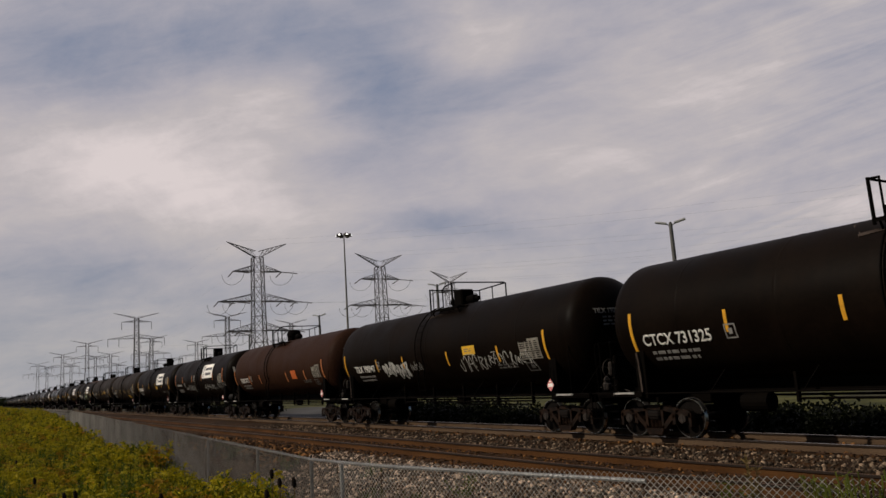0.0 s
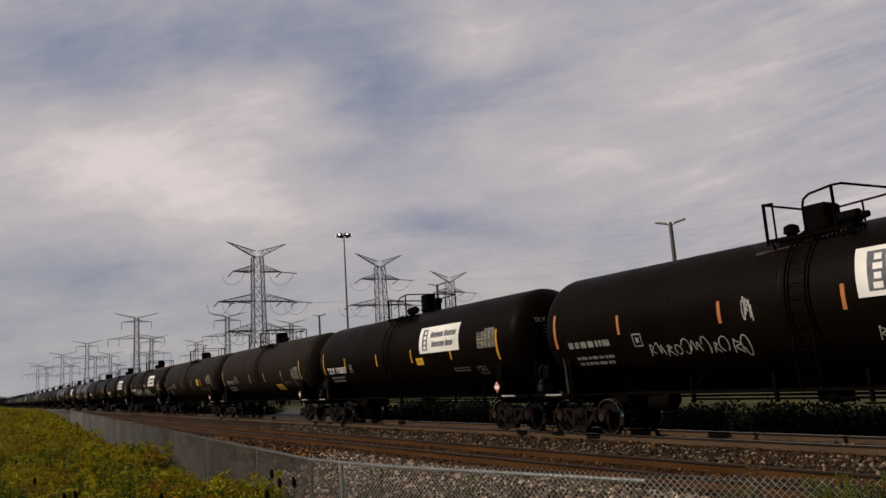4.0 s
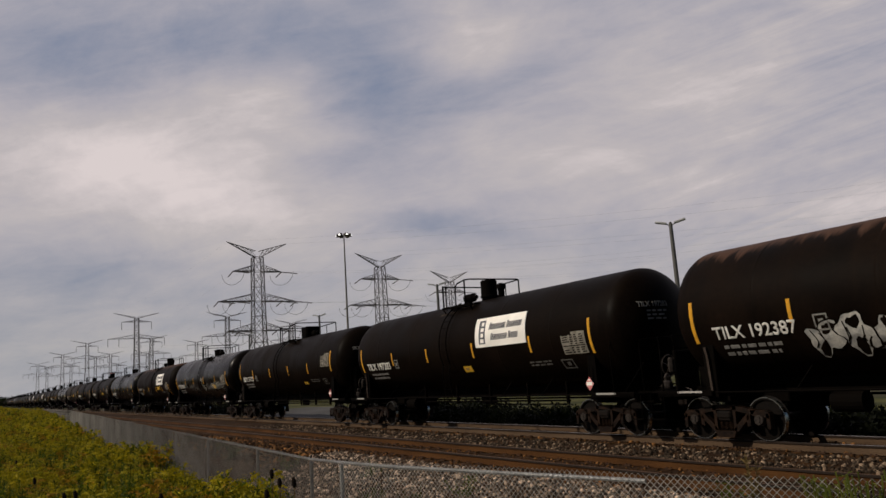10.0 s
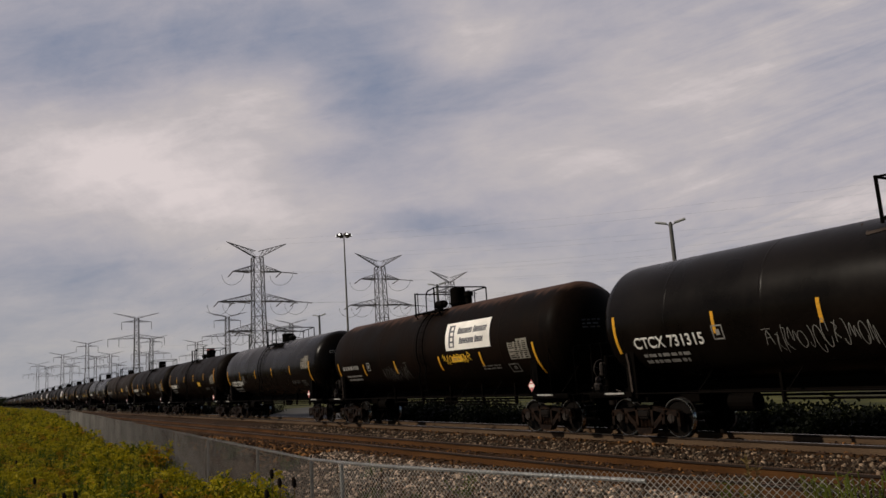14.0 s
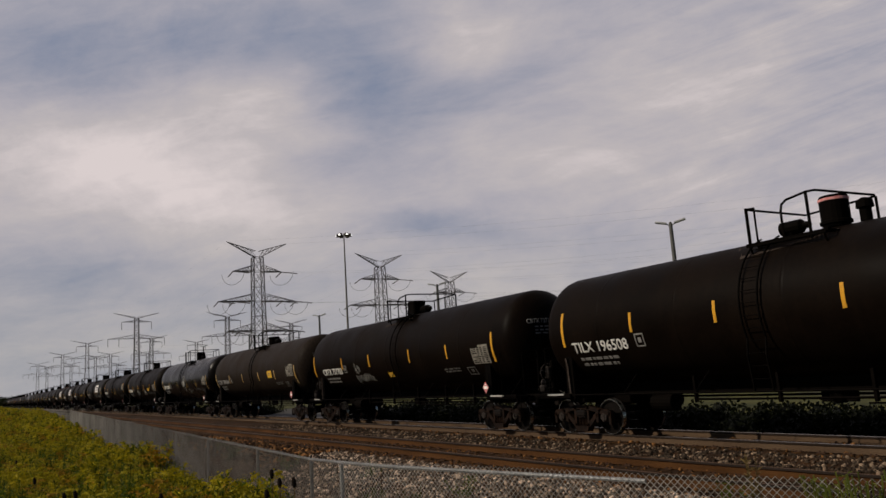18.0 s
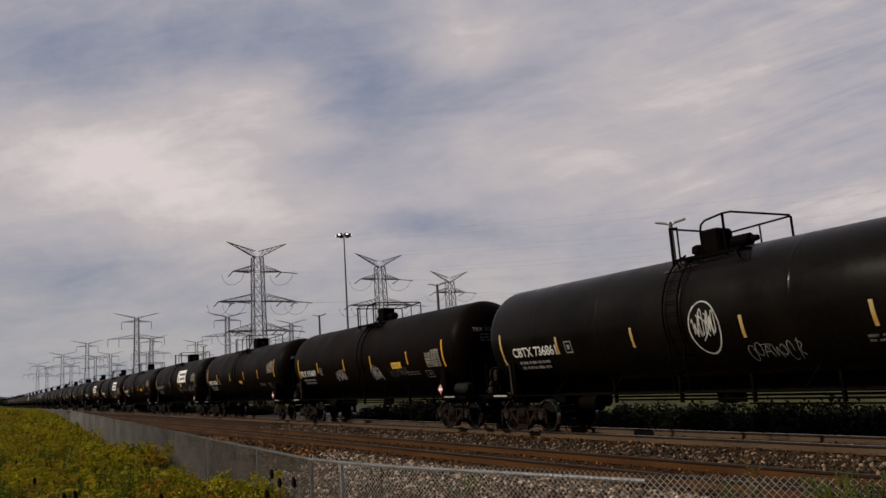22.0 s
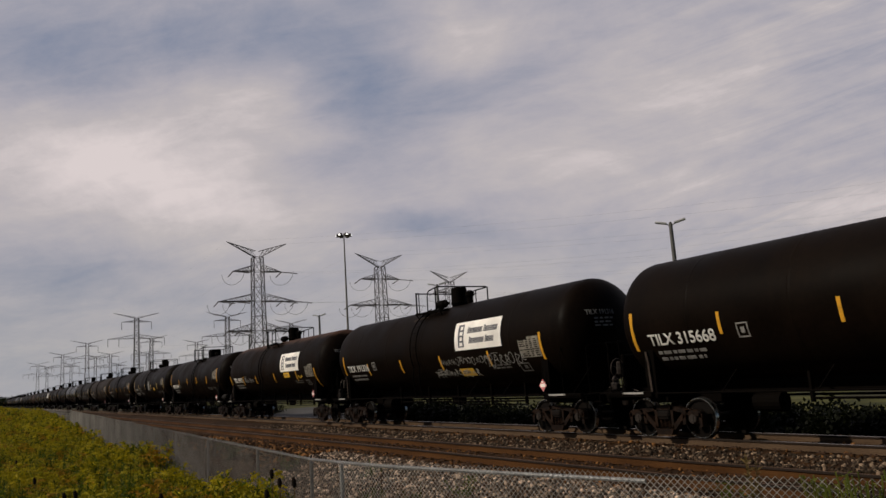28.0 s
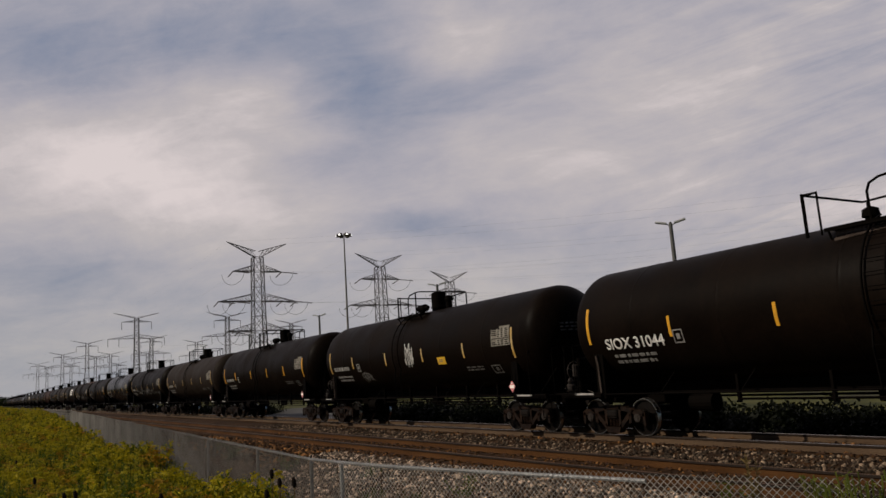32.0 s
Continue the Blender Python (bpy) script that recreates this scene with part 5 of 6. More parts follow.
def saddle_shape(sx):
    s = Shape()
    x0, x1 = sx * 7.05 - 0.16, sx * 7.05 + 0.16
    for y0, y1, z1 in ((-1.4, -1.15, 2.2), (-1.15, -0.8, 1.85), (-0.8, 0.8, 1.6), (0.8, 1.15, 1.85), (1.15, 1.4, 2.2)):
        s.box(x0, x1, y0, y1, 1.0, z1, 0.01)
    s.box(sx * 7.05 - 0.3, sx * 7.05 + 0.3, -1.2, 1.2, 0.90, 1.02, 0.01)
    return s


def coupler_shape(sx):
    s = Shape()
    b = lambda x0, x1, *r: s.box(min(sx * x0, sx * x1), max(sx * x0, sx * x1), *r)
    b(8.5, 8.85, -0.09, 0.09, 0.78, 0.95, 0.02)
    b(8.8, 9.02, -0.16, 0.03, 0.72, 1.0, 0.04)
    b(8.82, 9.08, 0.03, 0.15, 0.74, 0.98, 0.04)
    return s


def hoop_shape(sx):
    s = Shape()
    for y, x in ((-1.52, 7.95), (-1.2, 8.7)):
        s.tube([(sx * x, y, 1.1), (sx * (x - 0.02), y, 2.35), (sx * (x + 0.03), y, 2.48), (sx * (x + 0.1), y + 0.1, 2.5), (sx * (x + 0.12), y + 0.9, 2.5)], 0.013, 5)
    s.tube([(sx * 8.1, -1.35, 1.1), (sx * 8.5, -0.9, 1.9)], 0.012, 5)
    return s


BLACK = "black steel tank car with yellow tape stripes and a crown platform"
GAPS = [2.1, -15.78, -33.03, -50.41, -67.85, -85.28, -102.98, -121.12, -139.17, -157.2, -175.05, -193.14, -211.26, -229.39, -247.5, -265.7, -283.9, -302.26, -320.45, -338.8, -357.1, -375.47, -393.57, -411.62, -429.46]
SPECS = [
    dict(crown_x=-0.5, tapes=(-7.08, -4.19, -1.48, 1.50, 4.45, 7.25), tape_z=2.70, end_z=2.68, paint="black", mark="CTCX 731325", label=BLACK, yellow_panel=(0.6, 2.45, 0.5, 0.3)),
    dict(low_crown=True, crown_x=0.2, tapes=(-7.31, -4.21, -1.90, 1.42, 4.52, 6.95), tape_z=2.48, end_z=2.58, data_x=-0.40, data_z=-0.50, mark_x=-6.36, mark_z=2.24, mark_w=1.91, paint="black", mark="TILX 190947", label="black tank car with silver spray piece and yellow panel", yellow_panel=(2.5, 2.54, 0.76, 0.30), dome=0,
         graffiti=[("piece", -3.7, -1.6, 1.85, 2.6, 4, "spray"), ("scrawl", -1.4, -0.5, 2.1, 2.5, 0.02, 4, "dim"), ("scrawl", 2.1, 6.2, 2.0, 2.55, 0.03, 11, "spray")]),
    dict(tapes=(-7.35, -4.42, -2.48, 2.05, 4.72, 7.22), tape_z=2.37, end_z=2.60, data_x=-0.26, data_z=-0.50, ladder=-0.50, mark_x=-6.27, mark_z=2.24, mark_w=1.63, rear=-0.35, crown_x=-0.7, paint="brown", mark="TAEX 2171", label="brown tank car with faded orange tape stripes", tape="orange", yellow_panel=(2.85, 2.23, 0.70, 0.45), panel_paint="orange_panel", dome=2, data=1),
    dict(tapes=(-7.24, -4.70, -1.51, 1.40, 4.52, 7.04), tape_z=2.90, end_z=2.93, data_x=-0.30, data_z=-0.29, ladder=0.84, low_crown=True, reservoir=True, paint="black", label="black tank car with white sign board and many scrawls", sign=(1.71, 2.83), tape="orange", head_paint=True, ink="dim",
         graffiti=[("scrawl", -3.9, -0.9, 1.95, 2.4, 0.03, 8, "spray"), ("scrawl", 1.8, 4.6, 1.95, 2.4, 0.025, 8, "spray"), ("scrawl", 5.4, 7.4, 2.05, 2.5, 0.02, 8, "dim"), ("scrawl", -0.9, -0.65, 2.6, 3.2, 0.03, 2, "spray")]),
    dict(paint="black", mark="TILX 193855", label="black tank car with white sign board and yellow panel", sign=(2.3, 2.75), yellow_panel=(1.9, 2.35, 0.5, 0.26)),
    dict(low_crown=True, tapes=(-7.28, -4.55, -1.53, 1.26, 4.20, 7.10), tape_z=2.46, end_z=2.67, data_x=-0.29, data_z=-0.50, ladder=0.71, mark_x=-6.54, mark_z=2.19, mark_w=1.65, paint="grey", tape="pale_tape", mark="TILX 194717", label="faded dark grey tank car with yellow tape stripes", yellow_panel=(2.79, 1.71, 1.01, 0.30), ink="dim"),
    dict(tapes=(-7.98, -4.66, -1.77, 1.54, 4.38, 7.40), tape_z=2.52, end_z=2.43, data_x=0.01, data_z=-0.30, ladder=0.63, mark_x=-7.53, mark_z=2.22, mark_w=2.60, paint="grey", tape="pale_tape", mark="TCBX 304078", label="faded dark grey tank car with square yellow panel", yellow_panel=(3.14, 2.36, 0.70, 0.45), ink="faint"),
    dict(tapes=(-7.26, -4.75, -1.85, 2.01, 5.18, 7.27), tape_z=2.75, end_z=2.74, data_x=-0.01, data_z=-0.47, ladder=-0.38, paint="black_rusty", mark="TILX 192387", label="black tank car with rusty crown, white sign board and spray pieces", sign=(2.27, 2.71), yellow_panel=(3.07, 1.81, 0.45, 0.17), dome=1,
         graffiti=[("piece", -4.5, -1.2, 1.62, 2.62, 5, "spray"), ("piece", 0.0, 2.7, 1.66, 2.56, 5, "spraygreen"), ("scrawl", -0.3, 0.9, 2.6, 3.0, 0.04, 4, "spray"), ("scrawl", 2.6, 4.2, 2.25, 2.55, 0.02, 6, "faint")]),
    dict(tapes=(-7.21, -4.40, -1.64, 1.44, 4.58, 7.26), tape_z=2.66, end_z=2.74, data_x=-0.04, data_z=-0.46, ladder=0.12, paint="black", mark="TILX 197283", label="black tank car with white sign board", sign=(1.73, 2.73), yellow_panel=(0.55, 1.96, 0.50, 0.20), dome=1),
    dict(tapes=(-7.21, -4.64, -1.57, 1.43, 4.28, 7.24), tape_z=2.68, end_z=2.94, data_x=-0.03, data_z=-0.02, crown_x=0.5, ladder=0.08, mark_x=-6.62, mark_z=2.31, mark_w=1.89, paint="black", mark="SIOX 31113", label=BLACK, dome=1, yellow_panel=(3.14, 1.91, 0.50, 0.12)),
    dict(tapes=(-7.32, -4.19, -1.61, 1.42, 4.55, 7.31), tape_z=2.70, end_z=2.65, data_x=-0.06, data_z=-0.42, ladder=0.94, mark_x=-6.74, mark_z=2.24, mark_w=2.18, paint="gloss", mark="CTCX 731315", label="glossy black tank car with white scrawls and yellow panel", yellow_panel=(3.62, 2.06, 0.64, 0.25), data=1,
         graffiti=[("scrawl", -3.0, -0.6, 1.9, 2.5, 0.015, 10, "dim"), ("scrawl", 0.3, 1.1, 2.2, 3.0, 0.025, 3, "spray"), ("scrawl", 1.0, 3.4, 1.95, 2.4, 0.022, 7, "spray"), ("scrawl", 3.2, 6.4, 2.0, 2.5, 0.03, 10, "spray")]),
    dict(tapes=(-7.22, -4.60, -1.73, 1.73, 4.40, 7.28), tape_z=2.34, end_z=2.27, data_x=-0.08, data_z=-0.46, ladder=1.00, crown_x=0.45, paint="black_rusty", label="black tank car with white sign board and scrawls under it", sign=(2.38, 2.74), yellow_panel=(2.61, 2.33, 0.69, 0.20), ink="dim",
         graffiti=[("scrawl", 2.0, 3.8, 2.3, 2.65, 0.03, 6, "panel"), ("scrawl", -3.0, -0.8, 1.8, 2.4, 0.02, 8, "faint")]),
    dict(tapes=(-7.27, -4.60, -1.50, 1.50, 4.45, 7.25), end_z=2.60, mark_x=-6.68, mark_z=2.08, mark_w=2.34, paint="gloss", mark="CTCX 732844", label="glossy black tank car with yellow tape stripes"),
    dict(tapes=(-7.00, -4.34, -1.72, 1.31, 4.36, 7.24), tape_z=2.93, end_z=2.96, data_x=0.02, data_z=-0.32, ladder=-0.35, mark_x=-6.69, mark_z=2.28, mark_w=2.12, paint="black", mark="TILX 196508", label="black tank car with yellow panel and red-topped manway", yellow_panel=(2.46, 2.29, 0.74, 0.28)),
    dict(tapes=(-7.67, -4.38, -1.56, 1.99, 4.76, 7.61), tape_z=2.72, end_z=2.73, data_x=0.25, data_z=-0.51, ladder=1.28, mark_x=-6.67, mark_z=2.27, mark_w=2.19, paint="black", mark="CBTX 737783", label="black tank car with a thin white scrawl", yellow_panel=(-0.12, 1.98, 0.41, 0.18), dome=1, graffiti=[("scrawl", -3.3, -1.6, 1.8, 2.2, 0.022, 7, "spray"), ("scrawl", -3.1, -2.6, 2.2, 2.6, 0.018, 2, "spray")]),
    dict(tapes=(-7.62, -4.47, -1.66, 1.56, 4.43, 7.65), tape_z=2.55, end_z=2.50, data_x=0.29, data_z=-0.31, ladder=0.83, mark_x=-7.35, mark_z=2.28, mark_w=2.66, paint="grey", tape="pale_tape", mark="TCBX 304064", label="faded dark grey tank car with square yellow panel", yellow_panel=(3.25, 2.41, 0.72, 0.40), ink="dim"),
    dict(tapes=(-7.30, -4.60, -1.63, 1.68, 4.56, 7.71), tape_z=2.54, end_z=2.59, data_x=0.38, data_z=-0.33, ladder=0.21, paint="gloss", tape="pale_tape", mark="CBTX 736861", label="glossy black tank car with a tall white scrawl", dome=1, graffiti=[("loop", 0.25, 1.1, 2.0, 3.2, 0.018, 1, "spray"), ("scrawl", 0.35, 1.0, 2.3, 3.0, 0.03, 4, "spray"), ("scrawl", 1.6, 2.9, 1.75, 2.2, 0.02, 5, "dim")]),
    dict(low_crown=True, reservoir=True, crown_x=-0.1, tapes=(-7.0, -4.45, -1.33, 1.45, 4.67, 7.36), tape_z=2.66, end_z=2.72, data_x=-0.01, data_z=-0.47, ladder=1.00, mark_x=-6.84, mark_z=2.29, mark_w=2.04, paint="black", mark="TILX 315609", label="black tank car with yellow panel and small white scrawls", yellow_panel=(3.26, 2.30, 0.82, 0.24),
         graffiti=[("scrawl", -2.5, -1.4, 1.95, 2.45, 0.03, 5, "spray"), ("scrawl", 1.3, 2.1, 1.9, 2.45, 0.035, 4, "spray"), ("scrawl", 2.9, 4.4, 1.95, 2.3, 0.02, 6, "faint")]),
    dict(tapes=(-7.00, -4.52, -1.43, 1.57, 4.39, 7.35), tape_z=2.69, end_z=2.95, data_x=0.08, data_z=-0.01, ladder=0.21, paint="black", mark="SIOX 31076", label=BLACK, dome=1, yellow_panel=(0.48, 2.23, 0.52, 0.17)),
    dict(paint="black", tape="pale_tape", mark="SIOX 31092", label="black tank car with white sign board and scrawls", sign=(1.7, 2.72), yellow_panel=(2.3, 2.4, 0.4, 0.24), dome=1, ink="dim",
         graffiti=[("scrawl", 1.2, 4.0, 1.9, 2.4, 0.022, 8, "dim"), ("scrawl", 4.6, 7.0, 1.9, 2.5, 0.03, 6, "dim")]),
    dict(low_crown=True, crown_x=-0.1, tapes=(-7.36, -4.70, -1.85, 1.50, 4.45, 7.25), tape_z=2.67, end_z=2.68, mark_x=-6.89, mark_z=2.29, mark_w=2.01, paint="black", mark="TILX 315668", label="black tank car with long yellow panel", yellow_panel=(2.6, 2.35, 0.85, 0.24)),
    dict(tapes=(-7.10, -4.72, -1.76, 1.24, 4.31, 7.12), tape_z=2.35, end_z=2.53, data_x=-0.05, data_z=-0.44, ladder=-0.03, paint="black", mark="TILX 191316", label="black tank car with white sign board and many scrawls", sign=(2.46, 2.71), yellow_panel=(2.27, 1.83, 0.84, 0.26), dome=1,
         graffiti=[("scrawl", 1.2, 4.5, 2.2, 2.5, 0.022, 10, "dim"), ("scrawl", 0.6, 3.4, 1.8, 2.1, 0.025, 8, "spray"), ("scrawl", 4.0, 6.2, 2.05, 2.5, 0.025, 6, "dim")]),
    dict(tapes=(-7.27, -4.60, -2.11, 1.22, 4.69, 7.28), tape_z=2.37, end_z=2.24, data_x=-0.04, data_z=-0.43, ladder=-0.46, mark_x=-6.52, mark_z=2.29, mark_w=1.81, rear=-0.35, paint="black_rusty", mark="TILX 192412", label="black tank car with white sign board and two yellow panels", sign=(2.49, 2.66), yellow_panel=(2.85, 2.34, 0.86, 0.26), dome=1,
         graffiti=[("scrawl", -4.2, -2.6, 2.2, 2.5, 0.015, 8, "dim"), ("scrawl", 4.9, 5.5, 2.25, 2.4, 0.05, 2, "panel")]),
    dict(tapes=(-7.18, -4.33, -1.44, 1.50, 4.45, 7.25), tape_z=2.72, end_z=2.96, reservoir=True, crown_x=0.5, ladder=1.12, mark_x=-6.61, mark_z=2.29, mark_w=2.03, paint="black", mark="SIOX 31044", label=BLACK, dome=1),
]
PAINTS = ["black", "black", "grey", "black", "gloss", "black", "black_rusty", "black", "grey", "black", "brown", "black"]
gaps = GAPS + [GAPS[-1] - 18.05 * k for k in range(1, 41)]
CARS = []
for k in range(len(gaps) - 1):
    spec = dict(SPECS[k]) if k < len(SPECS) else dict(paint=PAINTS[k % 12], label="dark tank car with yellow tape stripes far down the train", near=k < 27, tape="yellow" if k % 4 == 1 else "pale_tape", ink="dim", dome=k % 3)
    if k == 24:
        spec.update(yellow_panel=(2.6, 2.3, 0.55, 0.26), graffiti=[("scrawl", 0.2, 0.9, 2.2, 3.2, 0.06, 4, "spray"), ("scrawl", -4.0, -3.2, 1.8, 2.3, 0.03, 3, "dim")])
    if k > 26 and k % 7 == 3:
        spec["sign"] = (2.0, 2.72)
    if k > 24 and k % 3 == 0:
        spec["graffiti"] = [("scrawl", -3.5, 1.0 + k % 4, 1.9, 2.5, 0.04, 9, "dim")]
    x0 = (gaps[k] + gaps[k + 1]) / 2
    CARS.append((tank_car(k, x0, spec), x0))
# ---------------------------------------------------------------- chain-link fence
FENCE_L = [(-9.3, 3.593), (-75.0, 7.1), (-420.0, 7.9)]
FENCE_R = [(-9.3, 3.593), (-8.55, 3.68), (-7.7, 3.83), (-4.65, 4.70), (-3.0, 5.30), (1.2, 6.6)]


def chain_mesh(ax, ay, bx, by, z0, z1, a, r, m):
    """Woven diamonds between two points: one bent wire beside the other, each a thin three-sided bar."""
    length = math.hypot(bx - ax, by - ay)
    nw, nj = max(1, int(length / a)), max(2, int((z1 - z0) / a))
    k = np.arange(nw)[:, None]
    j = np.arange(nj + 1)[None, :]
    s = (k + (j + k) % 2) * a
    dx, dy = (bx - ax) / length, (by - ay) / length
    wob = 0.004 * np.sin(s * 3.1 + j * 0.37)
    px = ax + dx * s - dy * wob
    py = ay + dy * s + dx * wob
    pz = z1 - j * a + 0.012 * np.sin(s * 0.9) + 0 * s
    side = (((j + k) % 2) * 2 - 1) * r * 0.5
    verts = []
    for t in range(3):
        c, q = r * math.cos(2.094 * t), r * math.sin(2.094 * t)
        verts.append(np.stack([px + dx * c - dy * (q + side), py + dy * c + dx * (q + side), pz + 0 * c], -1))
    verts = np.stack(verts, 2)  # wires, joints, 3, xyz
    n_w, n_j = nw, nj + 1
    idx = np.arange(n_w * n_j * 3).reshape(n_w, n_j, 3)
    faces = []
    for t in range(3):
        u = (t + 1) % 3
        faces.append(np.stack([idx[:, :-1, t], idx[:, :-1, u], idx[:, 1:, u], idx[:, 1:, t]], -1).reshape(-1, 4))
    return big_mesh("mesh_panel", verts.reshape(-1, 3), np.concatenate(faces).ravel(), 4, [m])


def chain_fence():
    t = thing("chain_link_fence", "grey galvanised chain-link fence with pipe posts and top rail", "fence")
    post = Shape().lathe([(-1.2, 0.024), (0.90, 0.024), (0.92, 0.028), (0.94, 0.024), (0.95, 0.0)], "Z", 10).mesh("post", M["galvpipe"])

    def run(a, b, first, bay, cell, r, top=True, posts=True):
        ln = math.hypot(b[0] - a[0], b[1] - a[1])
        ux, uy = (b[0] - a[0]) / ln, (b[1] - a[1]) / ln
        n_ = max(1, round((ln - first) / bay))
        stops = [0.0] + [first + (ln - first) * i / n_ for i in range(n_ + 1)] if first else [ln * i / n_ for i in range(n_ + 1)]
        for s0, s1 in zip(stops, stops[1:]):
            p0, p1 = (a[0] + ux * s0, a[1] + uy * s0), (a[0] + ux * s1, a[1] + uy * s1)
            if posts:
                part("post", post, None, t, m=pose(p0[0], p0[1] + 0.045, 0))
            part("mesh_panel", chain_mesh(*p0, *p1, -0.95, 1.0, cell, r, M["galvdull"] if a[0] < -8.6 else M["galv"]), None, t)
        if top:
            part("top_rail", Shape().tube([(a[0], a[1] + 0.03, 0.972), (b[0], b[1] + 0.03, 0.972)], 0.016, 8), M["galvpipe"], t)

    run(FENCE_L[0], (-31.0, 4.75), 2.6, 3.75, 0.034, 0.0040)
    run((-31.0, 4.75), FENCE_L[1], 0, 3.8, 0.075, 0.009)
    run(FENCE_L[1], FENCE_L[2], 0, 30.0, 0.22, 0.028)
    run(FENCE_R[0], FENCE_R[1], 0, 0.8, 0.027, 0.0031, False)
    run(FENCE_R[1], FENCE_R[2], 0, 0.9, 0.027, 0.0031, False)
    run(FENCE_R[2], FENCE_R[3], 0, 3.2, 0.027, 0.0034, False, False)
    run(FENCE_R[3], FENCE_R[4], 0, 1.75, 0.029, 0.0054, False, False)
    run(FENCE_R[4], FENCE_R[5], 0, 2.2, 0.030, 0.0062, False, False)
    part("top_rail", Shape().tube([(x, y + 0.03, z) for (x, y), z in zip(FENCE_R[:4], (0.972, 0.968, 0.96, 0.938))], [0.016, 0.017, 0.019, 0.019], 8), M["galvpipe"], t)


chain_fence()

# ---------------------------------------------------------------- loose ballast stones
ICO = None


def ico():
    p = (1 + 5 ** 0.5) / 2
    v = np.array([(-1, p, 0), (1, p, 0), (-1, -p, 0), (1, -p, 0), (0, -1, p), (0, 1, p), (0, -1, -p), (0, 1, -p), (p, 0, -1), (p, 0, 1), (-p, 0, -1), (-p, 0, 1)], float)
    v /= np.linalg.norm(v[0])
    f = np.array([(0, 11, 5), (0, 5, 1), (0, 1, 7), (0, 7, 10), (0, 10, 11), (1, 5, 9), (5, 11, 4), (11, 10, 2), (10, 7, 6), (7, 1, 8), (3, 9, 4), (3, 4, 2), (3, 2, 6), (3, 6, 8), (3, 8, 9), (4, 9, 5), (2, 4, 11), (6, 2, 10), (8, 6, 7), (9, 8, 1)])
    return v, f


def stones(name, label, count, x0, x1, y0, y1, size, m, seed, lift=0.0):
    """Broken stones strewn on the ballast, each with its own shape and turn."""
    rs = np.random.RandomState(seed)
    v, f = ico()
    u = rs.rand(count)
    xs = x1 - (x1 - x0) * u ** 1.5
    ys = y0 + (y1 - y0) * rs.rand(count)
    zs = np.array([bed(x, y) for x, y in zip(xs, ys)]) + lift
    rad = size * (0.45 + 0.9 * rs.rand(count) ** 2)
    sc = rad[:, None] * (0.6 + 0.7 * rs.rand(count, 3))
    jit = 1 + 0.35 * (rs.rand(count, 12, 1) - 0.5)
    pts = v[None] * jit * sc[:, None, :]
    ang = rs.rand(count, 3) * 6.283
    for ax_ in range(3):
        c, s = np.cos(ang[:, ax_])[:, None], np.sin(ang[:, ax_])[:, None]
        i, j = [(1, 2), (0, 2), (0, 1)][ax_]
        a, b = pts[:, :, i].copy(), pts[:, :, j].copy()
        pts[:, :, i], pts[:, :, j] = a * c - b * s, a * s + b * c
    pts += np.stack([xs, ys, zs + rad * 0.2], -1)[:, None, :]
    faces = (f[None] + (np.arange(count) * 12)[:, None, None]).reshape(-1)
    ob = thing(name, label, "gravel", kind="stuff", data=big_mesh(name, pts.reshape(-1, 3), faces, 3, [m]))
    return ob


stones("ballast_stones", "loose pale grey broken stones on the ballast slope", 21000, -22, 1.5, 6.2, 9.5, 0.038, M["stone_pale"], 1)
stones("ballast_stones", "loose grey and brown stones between the two tracks", 9500, -42, 2.5, 12.35, 14.5, 0.042, M["stone"], 2)
stones("ballast_stones", "rust-stained stones between the rails and the ties", 6500, -34, 2.0, 9.1, 12.4, 0.036, M["stone_brown"], 3)
stones("ballast_stones", "dark stones under and behind the train", 3500, -36, 2.0, 14.3, 18.5, 0.048, M["stone_brown"], 4)
stones("ballast_stones", "pale stones along the shoulder far down the line", 5000, -80, -22, 7.6, 9.3, 0.07, M["stone_brown"], 5)

# ---------------------------------------------------------------- goldenrod field


def quad_leaf(p, d, n_, ln, w):
    """A leaf blade as two folded quads."""
    d, n_ = d.normalized(), n_.normalized()
    s = d.cross(n_).normalized() * w
    m = p + d * ln * 0.5 + n_ * ln * 0.06
    t = p + d * ln - n_ * ln * 0.12
    return [p, m + s, t, m - s]


